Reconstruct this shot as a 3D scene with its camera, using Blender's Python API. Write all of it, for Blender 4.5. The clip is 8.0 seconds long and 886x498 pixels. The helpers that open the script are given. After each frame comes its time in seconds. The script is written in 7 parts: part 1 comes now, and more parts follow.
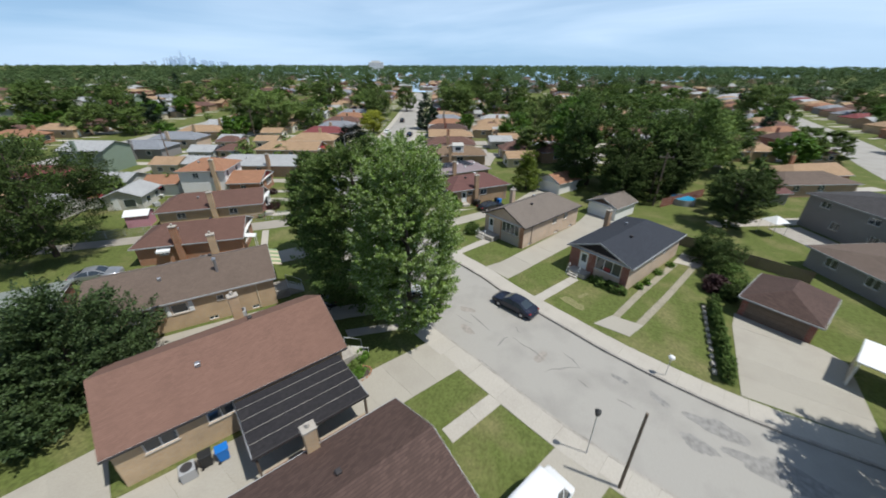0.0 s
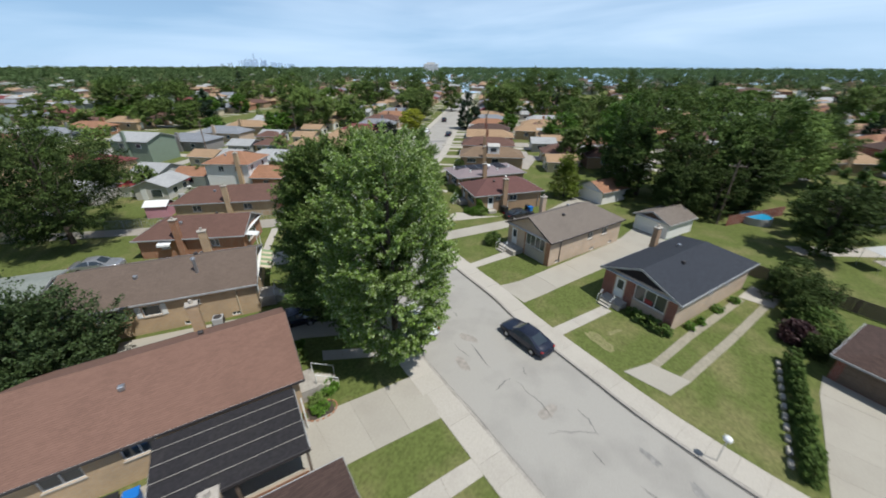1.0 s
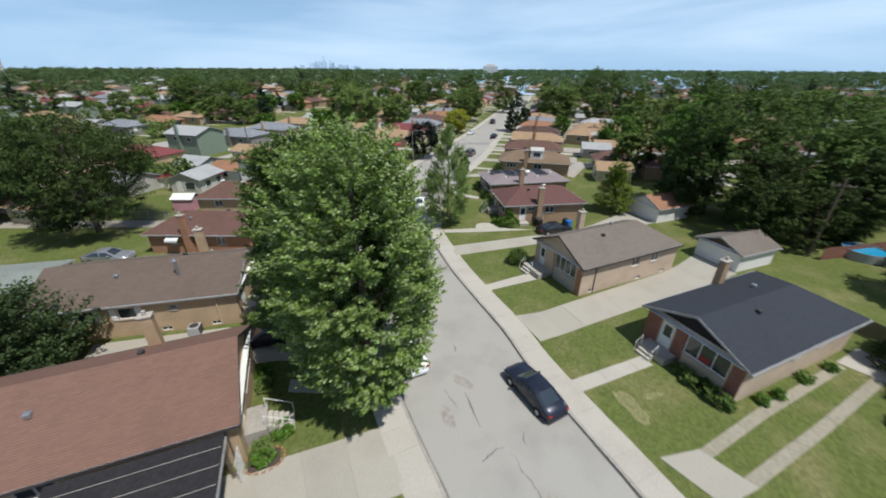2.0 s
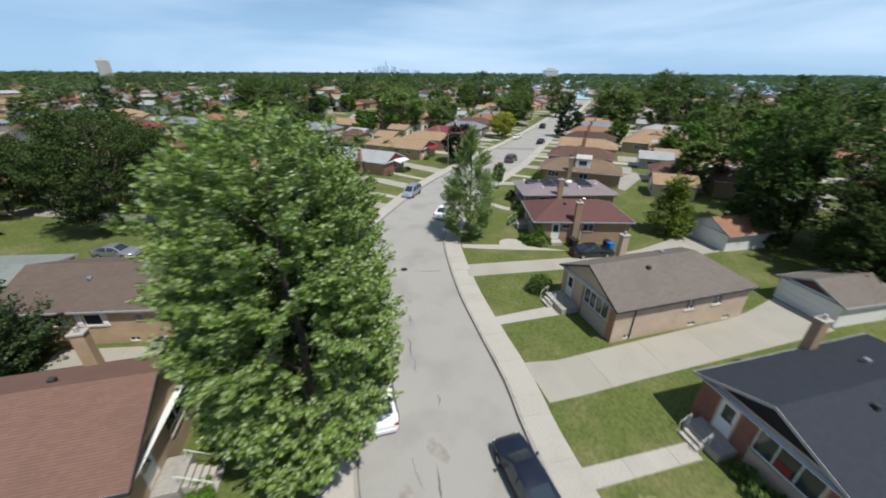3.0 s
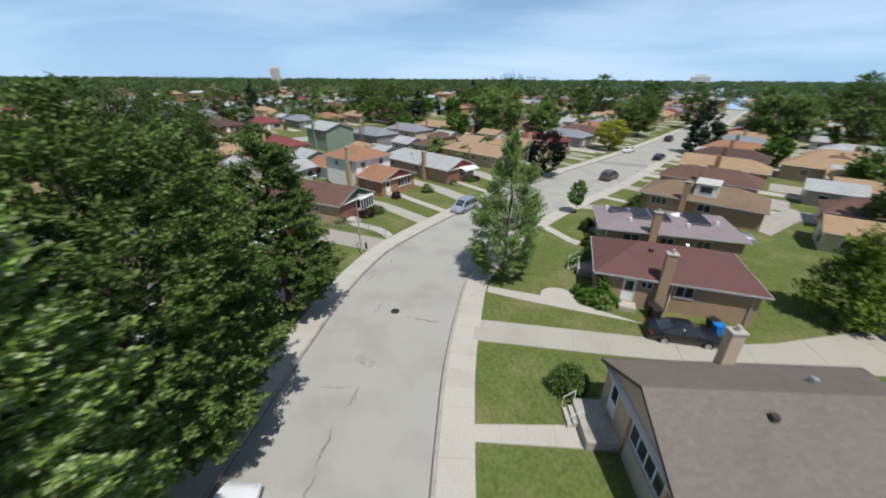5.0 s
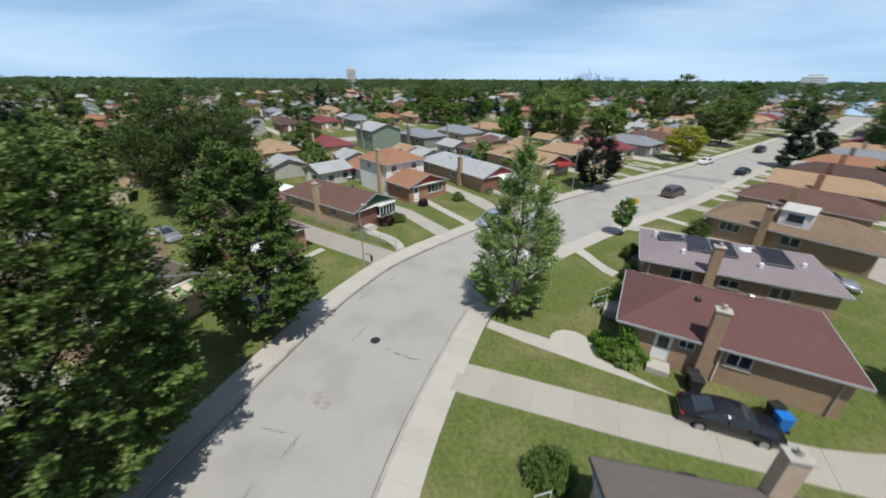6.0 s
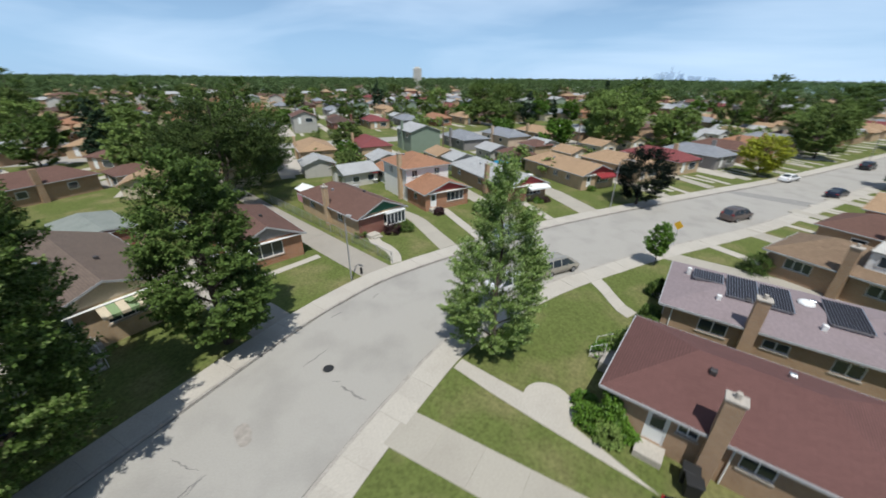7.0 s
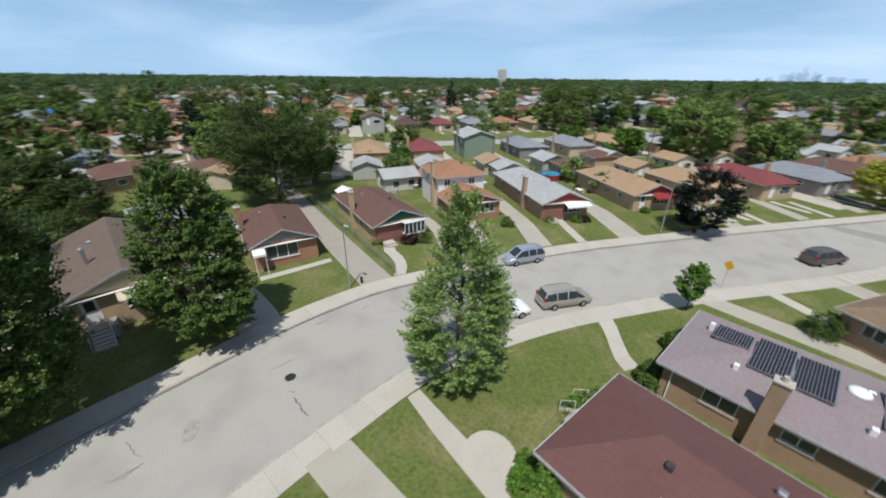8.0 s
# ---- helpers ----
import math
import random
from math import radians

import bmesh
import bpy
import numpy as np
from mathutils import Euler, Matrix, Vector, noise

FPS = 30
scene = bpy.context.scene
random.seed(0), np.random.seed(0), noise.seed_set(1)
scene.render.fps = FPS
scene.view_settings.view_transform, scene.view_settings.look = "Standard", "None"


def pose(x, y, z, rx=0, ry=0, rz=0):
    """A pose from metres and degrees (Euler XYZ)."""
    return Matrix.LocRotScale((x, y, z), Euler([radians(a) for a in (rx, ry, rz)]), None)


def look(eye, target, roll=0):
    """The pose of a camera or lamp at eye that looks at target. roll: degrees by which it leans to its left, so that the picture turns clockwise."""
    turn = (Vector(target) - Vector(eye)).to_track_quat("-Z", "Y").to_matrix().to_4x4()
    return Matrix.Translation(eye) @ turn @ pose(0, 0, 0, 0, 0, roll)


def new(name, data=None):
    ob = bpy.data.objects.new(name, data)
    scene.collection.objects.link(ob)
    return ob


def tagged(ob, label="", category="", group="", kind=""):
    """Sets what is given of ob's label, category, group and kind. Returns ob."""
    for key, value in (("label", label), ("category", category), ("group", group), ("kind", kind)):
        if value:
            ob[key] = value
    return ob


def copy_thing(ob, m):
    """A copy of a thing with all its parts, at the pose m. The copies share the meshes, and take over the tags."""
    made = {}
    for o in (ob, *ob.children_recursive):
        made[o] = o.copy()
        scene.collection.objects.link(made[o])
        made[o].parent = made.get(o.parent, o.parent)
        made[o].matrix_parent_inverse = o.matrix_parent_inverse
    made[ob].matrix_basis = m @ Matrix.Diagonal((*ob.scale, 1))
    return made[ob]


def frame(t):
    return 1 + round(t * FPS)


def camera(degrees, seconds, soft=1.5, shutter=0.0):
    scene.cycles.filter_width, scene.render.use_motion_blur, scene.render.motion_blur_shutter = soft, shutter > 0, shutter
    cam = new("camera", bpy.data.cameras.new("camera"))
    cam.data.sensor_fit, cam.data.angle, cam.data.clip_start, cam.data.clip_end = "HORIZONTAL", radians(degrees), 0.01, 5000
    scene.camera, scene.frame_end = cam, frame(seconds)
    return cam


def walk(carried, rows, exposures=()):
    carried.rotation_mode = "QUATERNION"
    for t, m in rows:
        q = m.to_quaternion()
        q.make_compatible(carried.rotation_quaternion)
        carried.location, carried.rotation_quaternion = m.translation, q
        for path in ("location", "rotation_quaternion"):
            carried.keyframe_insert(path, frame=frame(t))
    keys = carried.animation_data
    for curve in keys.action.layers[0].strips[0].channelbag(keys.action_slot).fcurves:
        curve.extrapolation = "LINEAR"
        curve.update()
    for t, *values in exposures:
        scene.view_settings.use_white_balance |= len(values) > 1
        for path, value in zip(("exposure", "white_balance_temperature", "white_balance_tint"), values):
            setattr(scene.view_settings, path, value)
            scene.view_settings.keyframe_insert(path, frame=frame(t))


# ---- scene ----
cam = camera(101.63, 8.0, soft=1.8, shutter=0.7)
# seconds, x, y, z, yaw, pitch, roll
ROWS = [
    (0.0, 5.930, -4.226, 22.628, 9.337, -27.144, 0.156),
    (0.5, 7.505, -1.123, 21.918, 13.384, -27.061, -0.121),
    (1.0, 8.640, 2.090, 21.123, 17.182, -26.897, 0.176),
    (1.5, 9.669, 5.246, 20.576, 21.444, -26.733, 0.231),
    (2.0, 10.364, 8.599, 20.050, 25.711, -26.629, 0.300),
    (2.5, 10.836, 11.991, 19.536, 29.894, -26.402, 0.326),
    (3.0, 11.101, 15.398, 19.039, 34.104, -26.110, 0.310),
    (3.5, 11.188, 18.967, 18.367, 38.205, -25.736, 0.411),
    (4.0, 11.102, 22.383, 17.869, 42.488, -25.530, 0.439),
    (4.5, 10.796, 25.747, 17.449, 47.113, -25.387, 0.440),
    (5.0, 10.431, 29.060, 17.241, 52.121, -25.279, 0.409),
    (5.5, 9.967, 32.358, 17.165, 57.214, -25.252, 0.394),
    (6.0, 9.448, 35.652, 17.238, 62.285, -25.258, 0.388),
    (6.5, 8.859, 39.100, 17.346, 66.894, -25.434, 0.505),
    (7.0, 8.360, 42.552, 17.550, 71.875, -25.441, 0.521),
    (7.5, 8.100, 45.986, 17.981, 77.574, -25.457, 0.715),
    (8.0, 8.081, 49.493, 18.650, 84.281, -25.516, 0.644),
]
walk(cam, [(t, pose(x, y, z, 90 + pitch, 0, yaw) @ pose(0, 0, 0, 0, 0, roll)) for t, x, y, z, yaw, pitch, roll in ROWS], [(0.0, -0.24, 5980, 10.0), (8.0, -0.24, 5980, 10.0)])

# ---- light ----
SUN_AZ, SUN_EL = radians(-14), radians(64)
to_sun = Vector((math.cos(SUN_AZ) * math.cos(SUN_EL), math.sin(SUN_AZ) * math.cos(SUN_EL), math.sin(SUN_EL)))
sun = new("sun", bpy.data.lights.new("sun", "SUN"))
sun.data.energy, sun.data.angle, sun.data.color = 5.4, radians(0.53), (1.0, 0.945, 0.835)
sun.matrix_world = look(to_sun * 200, (0, 0, 0))

world = bpy.data.worlds.new("sky")
scene.world = world
world.use_nodes = True
wn, wl = world.node_tree.nodes, world.node_tree.links
sky = wn.new("ShaderNodeTexSky")
sky.sky_type, sky.sun_disc, sky.sun_elevation, sky.sun_rotation = "NISHITA", False, SUN_EL, math.pi / 2 - SUN_AZ
sky.air_density, sky.dust_density, sky.ozone_density, sky.altitude = 1.0, 0.4, 3.0, 150
w_co = wn.new("ShaderNodeTexCoord")
w_map = wn.new("ShaderNodeMapping")
w_map.inputs["Scale"].default_value = (0.9, 1.3, 6.5)
w_map.inputs["Rotation"].default_value = (0.0, 0.0, 0.6)
w_noise = wn.new("ShaderNodeTexNoise")
w_noise.inputs["Scale"].default_value, w_noise.inputs["Detail"].default_value, w_noise.inputs["Roughness"].default_value = 1.3, 5, 0.48
w_noise.inputs["Distortion"].default_value = 0.5
w_ramp = wn.new("ShaderNodeValToRGB")
w_ramp.color_ramp.elements[0].position, w_ramp.color_ramp.elements[1].position = 0.40, 0.80
w_ramp.color_ramp.elements[0].color, w_ramp.color_ramp.elements[1].color = (0.0, 0.0, 0.0, 1), (0.85, 0.85, 0.85, 1)
w_mix = wn.new("ShaderNodeMix")
w_mix.data_type = "RGBA"
w_mix.inputs["B"].default_value = (14.0, 16.4, 18.6, 1)
wl.new(w_co.outputs["Generated"], w_map.inputs["Vector"])
wl.new(w_map.outputs["Vector"], w_noise.inputs["Vector"])
wl.new(w_noise.outputs["Fac"], w_ramp.inputs["Fac"])
wl.new(w_ramp.outputs["Color"], w_mix.inputs["Factor"])
w_blue = wn.new("ShaderNodeMix")
w_blue.data_type, w_blue.blend_type = "RGBA", "MULTIPLY"
w_blue.inputs["Factor"].default_value = 1.0
w_blue.inputs["B"].default_value = (0.52, 0.74, 0.94, 1)
wl.new(sky.outputs["Color"], w_blue.inputs["A"])
# pale haze low over the horizon
w_sep = wn.new("ShaderNodeSeparateXYZ")
w_low = wn.new("ShaderNodeMapRange")
w_low.interpolation_type = "SMOOTHSTEP"
for key, v in (("From Min", 0.0), ("From Max", 0.40), ("To Min", 0.76), ("To Max", 0.0)):
    w_low.inputs[key].default_value = v
w_haze = wn.new("ShaderNodeMix")
w_haze.data_type = "RGBA"
w_haze.inputs["B"].default_value = (8.6, 12.4, 16.4, 1)
wl.new(w_co.outputs["Generated"], w_sep.inputs["Vector"])
wl.new(w_sep.outputs["Z"], w_low.inputs["Value"])
wl.new(w_low.outputs["Result"], w_haze.inputs["Factor"])
wl.new(w_blue.outputs["Result"], w_haze.inputs["A"])
wl.new(w_haze.outputs["Result"], w_mix.inputs["A"])
wl.new(w_mix.outputs["Result"], wn["Background"].inputs["Color"])
wn["Background"].inputs["Strength"].default_value = 0.070
scene.view_settings.exposure = 0.25


# ---- materials ----
def material(name, colour, rough=0.8, metal=0.0, tint=0.0, grain=(0.0, 20.0), stain=(0.0, 0.6), dirt=(0.12, 0.10, 0.08), bump=0.0, per_object=0.0, island=0.0, spec=0.3, leaf=0.0, pale=None):
    """A worn surface: grain and stains are (amount, noise scale per metre)."""
    m = bpy.data.materials.new(name)
    m.use_nodes = True
    n, l = m.node_tree.nodes, m.node_tree.links
    b = n["Principled BSDF"]
    b.inputs["Roughness"].default_value, b.inputs["Metallic"].default_value, b.inputs["Specular IOR Level"].default_value = rough, metal, spec
    co = n.new("ShaderNodeTexCoord")
    rgb = n.new("ShaderNodeRGB")
    rgb.outputs[0].default_value = (*colour, 1)
    out = rgb.outputs[0]
    g = None

    def noise_tex(scale, detail=4, vec=None):
        t = n.new("ShaderNodeTexNoise")
        t.inputs["Scale"].default_value, t.inputs["Detail"].default_value = scale, detail
        l.new(vec or co.outputs["Object"], t.inputs["Vector"])
        return t.outputs["Fac"]

    def hsv(col, value_socket, low, high):
        r = n.new("ShaderNodeMapRange")
        r.inputs["To Min"].default_value, r.inputs["To Max"].default_value = low, high
        l.new(value_socket, r.inputs["Value"])
        h = n.new("ShaderNodeHueSaturation")
        l.new(r.outputs["Result"], h.inputs["Value"])
        l.new(col, h.inputs["Color"])
        return h.outputs["Color"]

    if stain[0] > 0:
        s = noise_tex(stain[1], 6)
        r = n.new("ShaderNodeMapRange")
        r.inputs["From Min"].default_value, r.inputs["From Max"].default_value = 0.48, 0.75
        r.inputs["To Max"].default_value = stain[0]
        l.new(s, r.inputs["Value"])
        mx = n.new("ShaderNodeMix")
        mx.data_type = "RGBA"
        mx.inputs["B"].default_value = (*dirt, 1)
        l.new(r.outputs["Result"], mx.inputs["Factor"])
        l.new(out, mx.inputs["A"])
        out = mx.outputs["Result"]
    if grain[0] > 0:
        g = noise_tex(grain[1], 5)
        r = n.new("ShaderNodeMapRange")
        r.inputs["From Min"].default_value, r.inputs["From Max"].default_value = 0.3, 0.7
        l.new(g, r.inputs["Value"])
        out = hsv(out, r.outputs["Result"], 1 - grain[0], 1 + grain[0])
    if per_object > 0:
        oi = n.new("ShaderNodeObjectInfo")
        out = hsv(out, oi.outputs["Random"], 1 - per_object, 1 + per_object)
    if island > 0:
        ge = n.new("ShaderNodeNewGeometry")
        out = hsv(out, ge.outputs["Random Per Island"], 1 - island, 1 + island)
    if pale:
        ge = n.new("ShaderNodeNewGeometry")
        mm = n.new("ShaderNodeMath")
        mm.operation = "MULTIPLY"
        mm.inputs[1].default_value = 37.31
        fr = n.new("ShaderNodeMath")
        fr.operation = "FRACT"
        gt = n.new("ShaderNodeMath")
        gt.operation = "GREATER_THAN"
        gt.inputs[1].default_value = 0.72
        l.new(ge.outputs["Random Per Island"], mm.inputs[0])
        l.new(mm.outputs[0], fr.inputs[0])
        l.new(fr.outputs[0], gt.inputs[0])
        mp = n.new("ShaderNodeMix")
        mp.data_type = "RGBA"
        mp.inputs["B"].default_value = (*pale, 1)
        l.new(gt.outputs[0], mp.inputs["Factor"])
        l.new(out, mp.inputs["A"])
        out = mp.outputs["Result"]
    l.new(out, b.inputs["Base Color"])
    if bump > 0:
        bp = n.new("ShaderNodeBump")
        bp.inputs["Strength"].default_value, bp.inputs["Distance"].default_value = bump, 0.02
        l.new(g if g is not None else noise_tex(30), bp.inputs["Height"])
        l.new(bp.outputs["Normal"], b.inputs["Normal"])
    if leaf > 0:
        tr = n.new("ShaderNodeBsdfTranslucent")
        l.new(out, tr.inputs["Color"])
        ms = n.new("ShaderNodeMixShader")
        ms.inputs["Fac"].default_value = leaf
        l.new(b.outputs["BSDF"], ms.inputs[1])
        l.new(tr.outputs["BSDF"], ms.inputs[2])
        l.new(ms.outputs["Shader"], n["Material Output"].inputs["Surface"])
    return m


def brick(name, colour, colour2, mortar, per_object=0.0):
    """Courses of brick 0.2 by 0.067 m, laid round the walls by position."""
    m = material(name, colour, 0.85, grain=(0.12, 9.0), bump=0.15)
    n, l = m.node_tree.nodes, m.node_tree.links
    co = n.new("ShaderNodeTexCoord")
    sep = n.new("ShaderNodeSeparateXYZ")
    l.new(co.outputs["Object"], sep.inputs["Vector"])
    add = n.new("ShaderNodeMath")
    l.new(sep.outputs["X"], add.inputs[0])
    l.new(sep.outputs["Y"], add.inputs[1])
    com = n.new("ShaderNodeCombineXYZ")
    l.new(add.outputs[0], com.inputs["X"])
    l.new(sep.outputs["Z"], com.inputs["Y"])
    t = n.new("ShaderNodeTexBrick")
    for key, v in (("Color1", colour), ("Color2", colour2), ("Mortar", mortar)):
        t.inputs[key].default_value = (*v, 1)
    for key, v in (("Scale", 1.0), ("Mortar Size", 0.006), ("Brick Width", 0.2), ("Row Height", 0.067), ("Bias", -0.1)):
        t.inputs[key].default_value = v
    l.new(com.outputs["Vector"], t.inputs["Vector"])
    big = n.new("ShaderNodeTexNoise")
    big.inputs["Scale"].default_value, big.inputs["Detail"].default_value = 0.7, 6
    l.new(co.outputs["Object"], big.inputs["Vector"])
    h = n.new("ShaderNodeHueSaturation")
    r = n.new("ShaderNodeMapRange")
    r.inputs["To Min"].default_value, r.inputs["To Max"].default_value = 0.72, 1.25
    l.new(big.outputs["Fac"], r.inputs["Value"])
    l.new(r.outputs["Result"], h.inputs["Value"])
    l.new(t.outputs["Color"], h.inputs["Color"])
    l.new(h.outputs["Color"], n["Principled BSDF"].inputs["Base Color"])
    return m


def shingle(name, colour, spread=0.22, patch=0.25):
    """Asphalt shingles in courses of 0.14 m, along the roof's fall by height."""
    m = material(name, colour, 0.9, grain=(0.15, 40.0), stain=(patch, 0.35), dirt=tuple(c * 0.55 for c in colour), bump=0.3)
    n, l = m.node_tree.nodes, m.node_tree.links
    co = n.new("ShaderNodeTexCoord")
    sep = n.new("ShaderNodeSeparateXYZ")
    l.new(co.outputs["Object"], sep.inputs["Vector"])
    add = n.new("ShaderNodeMath")
    l.new(sep.outputs["X"], add.inputs[0])
    l.new(sep.outputs["Y"], add.inputs[1])
    com = n.new("ShaderNodeCombineXYZ")
    l.new(add.outputs[0], com.inputs["X"])
    l.new(sep.outputs["Z"], com.inputs["Y"])
    t = n.new("ShaderNodeTexBrick")
    t.inputs["Color1"].default_value = (1 - spread, 1 - spread, 1 - spread, 1)
    t.inputs["Color2"].default_value = (1 + spread, 1 + spread, 1 + spread, 1)
    t.inputs["Mortar"].default_value = (0.6, 0.6, 0.6, 1)
    for key, v in (("Scale", 1.0), ("Mortar Size", 0.005), ("Brick Width", 0.33), ("Row Height", 0.062)):
        t.inputs[key].default_value = v
    l.new(com.outputs["Vector"], t.inputs["Vector"])
    b = n["Principled BSDF"]
    old = b.inputs["Base Color"].links[0].from_socket
    mx = n.new("ShaderNodeMix")
    mx.data_type, mx.blend_type, mx.clamp_result = "RGBA", "MULTIPLY", False
    mx.inputs["Factor"].default_value = 0.8
    l.new(old, mx.inputs["A"])
    l.new(t.outputs["Color"], mx.inputs["B"])
    l.new(mx.outputs["Result"], b.inputs["Base Color"])
    return m


M_GRASS = material("grass", (0.106, 0.128, 0.036), 0.95, grain=(0.26, 5.0), stain=(0.85, 0.24), dirt=(0.205, 0.180, 0.085), bump=0.3, spec=0.1)
M_ROAD = material("worn_asphalt", (0.345, 0.325, 0.290), 0.9, grain=(0.06, 11.0), stain=(0.55, 0.30), dirt=(0.225, 0.21, 0.19), bump=0.05)
M_TAR = material("tar", (0.11, 0.10, 0.092), 0.8, grain=(0.2, 8.0))
M_CRACK = material("old_crack_filler", (0.16, 0.15, 0.14), 0.85, grain=(0.3, 6.0))
M_PATCH = material("asphalt_patch", (0.25, 0.238, 0.22), 0.9, grain=(0.25, 3.0), stain=(0.5, 1.1), dirt=(0.28, 0.265, 0.245))
M_RUST = material("rusty_stain", (0.305, 0.275, 0.24), 0.9, grain=(0.2, 3.0))
M_WALK = material("concrete", (0.425, 0.39, 0.335), 0.9, grain=(0.08, 8.0), stain=(0.3, 0.5), dirt=(0.31, 0.275, 0.235), bump=0.04, per_object=0.035)
M_DRIVE = material("drive_concrete", (0.365, 0.335, 0.28), 0.9, grain=(0.06, 8.0), stain=(0.35, 0.4), dirt=(0.27, 0.24, 0.20), bump=0.04, per_object=0.03)
M_KERB = material("kerb_concrete", (0.36, 0.33, 0.29), 0.9, grain=(0.12, 6.0), stain=(0.5, 1.2), dirt=(0.16, 0.14, 0.12))
M_TAN = brick("tan_brick", (0.48, 0.34, 0.20), (0.42, 0.29, 0.17), (0.42, 0.36, 0.28))
M_PINK = brick("pink_buff_brick", (0.54, 0.41, 0.30), (0.48, 0.36, 0.26), (0.48, 0.42, 0.35))
M_BROWN = brick("brown_brick", (0.38, 0.25, 0.15), (0.32, 0.20, 0.12), (0.34, 0.28, 0.22))
M_RED = brick("red_brick", (0.24, 0.085, 0.06), (0.19, 0.06, 0.045), (0.30, 0.24, 0.2))
M_ORANGE = brick("orange_brick", (0.36, 0.17, 0.09), (0.30, 0.13, 0.07), (0.36, 0.29, 0.22))
M_WSIDE = material("white_siding", (0.76, 0.74, 0.71), 0.6, grain=(0.04, 6.0), stain=(0.12, 0.9), dirt=(0.45, 0.43, 0.4), per_object=0.05)
M_FADED = material("faded_boards", (0.47, 0.45, 0.41), 0.7, grain=(0.08, 6.0), stain=(0.3, 0.9), dirt=(0.28, 0.25, 0.21), per_object=0.25)
M_GSIDE = material("green_siding", (0.20, 0.25, 0.19), 0.7, grain=(0.06, 6.0), stain=(0.15, 0.9))
M_GREY = material("grey_siding", (0.24, 0.225, 0.215), 0.7, grain=(0.06, 6.0), stain=(0.15, 0.9))
M_CREAM = material("cream_siding", (0.55, 0.47, 0.34), 0.7, grain=(0.06, 6.0), stain=(0.15, 0.9))
S_BROWN = shingle("brown_shingle", (0.135, 0.075, 0.058), 0.12)
S_ORANGE = shingle("rust_shingle", (0.190, 0.108, 0.080), 0.09)
S_DARK = shingle("dark_brown_shingle", (0.088, 0.056, 0.046))
S_TAUPE = shingle("taupe_shingle", (0.175, 0.146, 0.122), 0.10)
S_UMBER = shingle("umber_shingle", (0.140, 0.104, 0.082), 0.10)
S_BLUE = shingle("slate_blue_shingle", (0.036, 0.040, 0.050), 0.12, 0.1)
S_RED = shingle("red_brown_shingle", (0.135, 0.066, 0.058), 0.07)
S_LILAC = material("pale_lilac_membrane", (0.235, 0.190, 0.195), 0.9, grain=(0.10, 5.0), stain=(0.35, 0.6), dirt=(0.17, 0.135, 0.13))
S_TAN = shingle("tan_shingle", (0.350, 0.235, 0.140), 0.15)
S_RUST = shingle("orange_shingle", (0.300, 0.155, 0.090), 0.15)
S_CRIMSON = shingle("crimson_shingle", (0.190, 0.055, 0.055), 0.12)
S_GREY = shingle("grey_shingle", (0.225, 0.235, 0.255), 0.15)
S_PALE = shingle("pale_grey_shingle", (0.370, 0.370, 0.365), 0.15)
S_SAGE = material("sage_roll_roof", (0.215, 0.232, 0.208), 0.85, grain=(0.12, 5.0), stain=(0.4, 0.5), dirt=(0.13, 0.15, 0.13))
S_BLACK = material("tarred_roll_roof", (0.022, 0.020, 0.022), 0.75, grain=(0.3, 5.0), stain=(0.2, 0.8), dirt=(0.05, 0.045, 0.04))
S_CHAR = shingle("charcoal_shingle", (0.060, 0.056, 0.056))
M_TRIM = material("white_paint", (0.75, 0.75, 0.73), 0.5, stain=(0.15, 1.5), dirt=(0.5, 0.47, 0.42))
M_GUTTER = material("aluminium_gutter", (0.36, 0.36, 0.36), 0.45, stain=(0.2, 1.5))
M_DKTRIM = material("dark_trim", (0.05, 0.045, 0.045), 0.5)
# near black: the shade under the front overhang is put into this colour
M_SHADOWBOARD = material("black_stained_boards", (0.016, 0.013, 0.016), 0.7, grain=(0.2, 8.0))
M_BROWNBOARD = material("brown_painted_boards", (0.085, 0.055, 0.042), 0.6, grain=(0.15, 8.0))
M_REDTRIM = material("red_paint", (0.25, 0.034, 0.038), 0.5, grain=(0.08, 5.0))
M_PALEGREEN = material("pale_green_paint", (0.22, 0.30, 0.15), 0.5, grain=(0.08, 5.0))
M_GRNTRIM = material("green_paint", (0.012, 0.085, 0.05), 0.5, grain=(0.08, 5.0))
M_STONE = material("limestone", (0.40, 0.36, 0.31), 0.85, grain=(0.1, 8.0))
M_GLASS = material("window_glass", (0.035, 0.045, 0.055), 0.06, spec=0.8)
M_METAL = material("galvanised_steel", (0.45, 0.46, 0.48), 0.4, 0.8, grain=(0.1, 12.0))
M_IRON = material("black_iron", (0.025, 0.025, 0.025), 0.5)
S_CAMEL = shingle("camel_shingle", (0.205, 0.142, 0.092), 0.15)
M_WOOD = material("weathered_wood", (0.16, 0.12, 0.09), 0.9, grain=(0.3, 14.0))
M_SOLAR = material("solar_glass", (0.022, 0.019, 0.022), 0.4, spec=0.25)
M_BIN = material("blue_plastic", (0.02, 0.16, 0.50), 0.45)
M_BARK = material("bark", (0.075, 0.058, 0.045), 0.95, grain=(0.35, 10.0), bump=0.5)
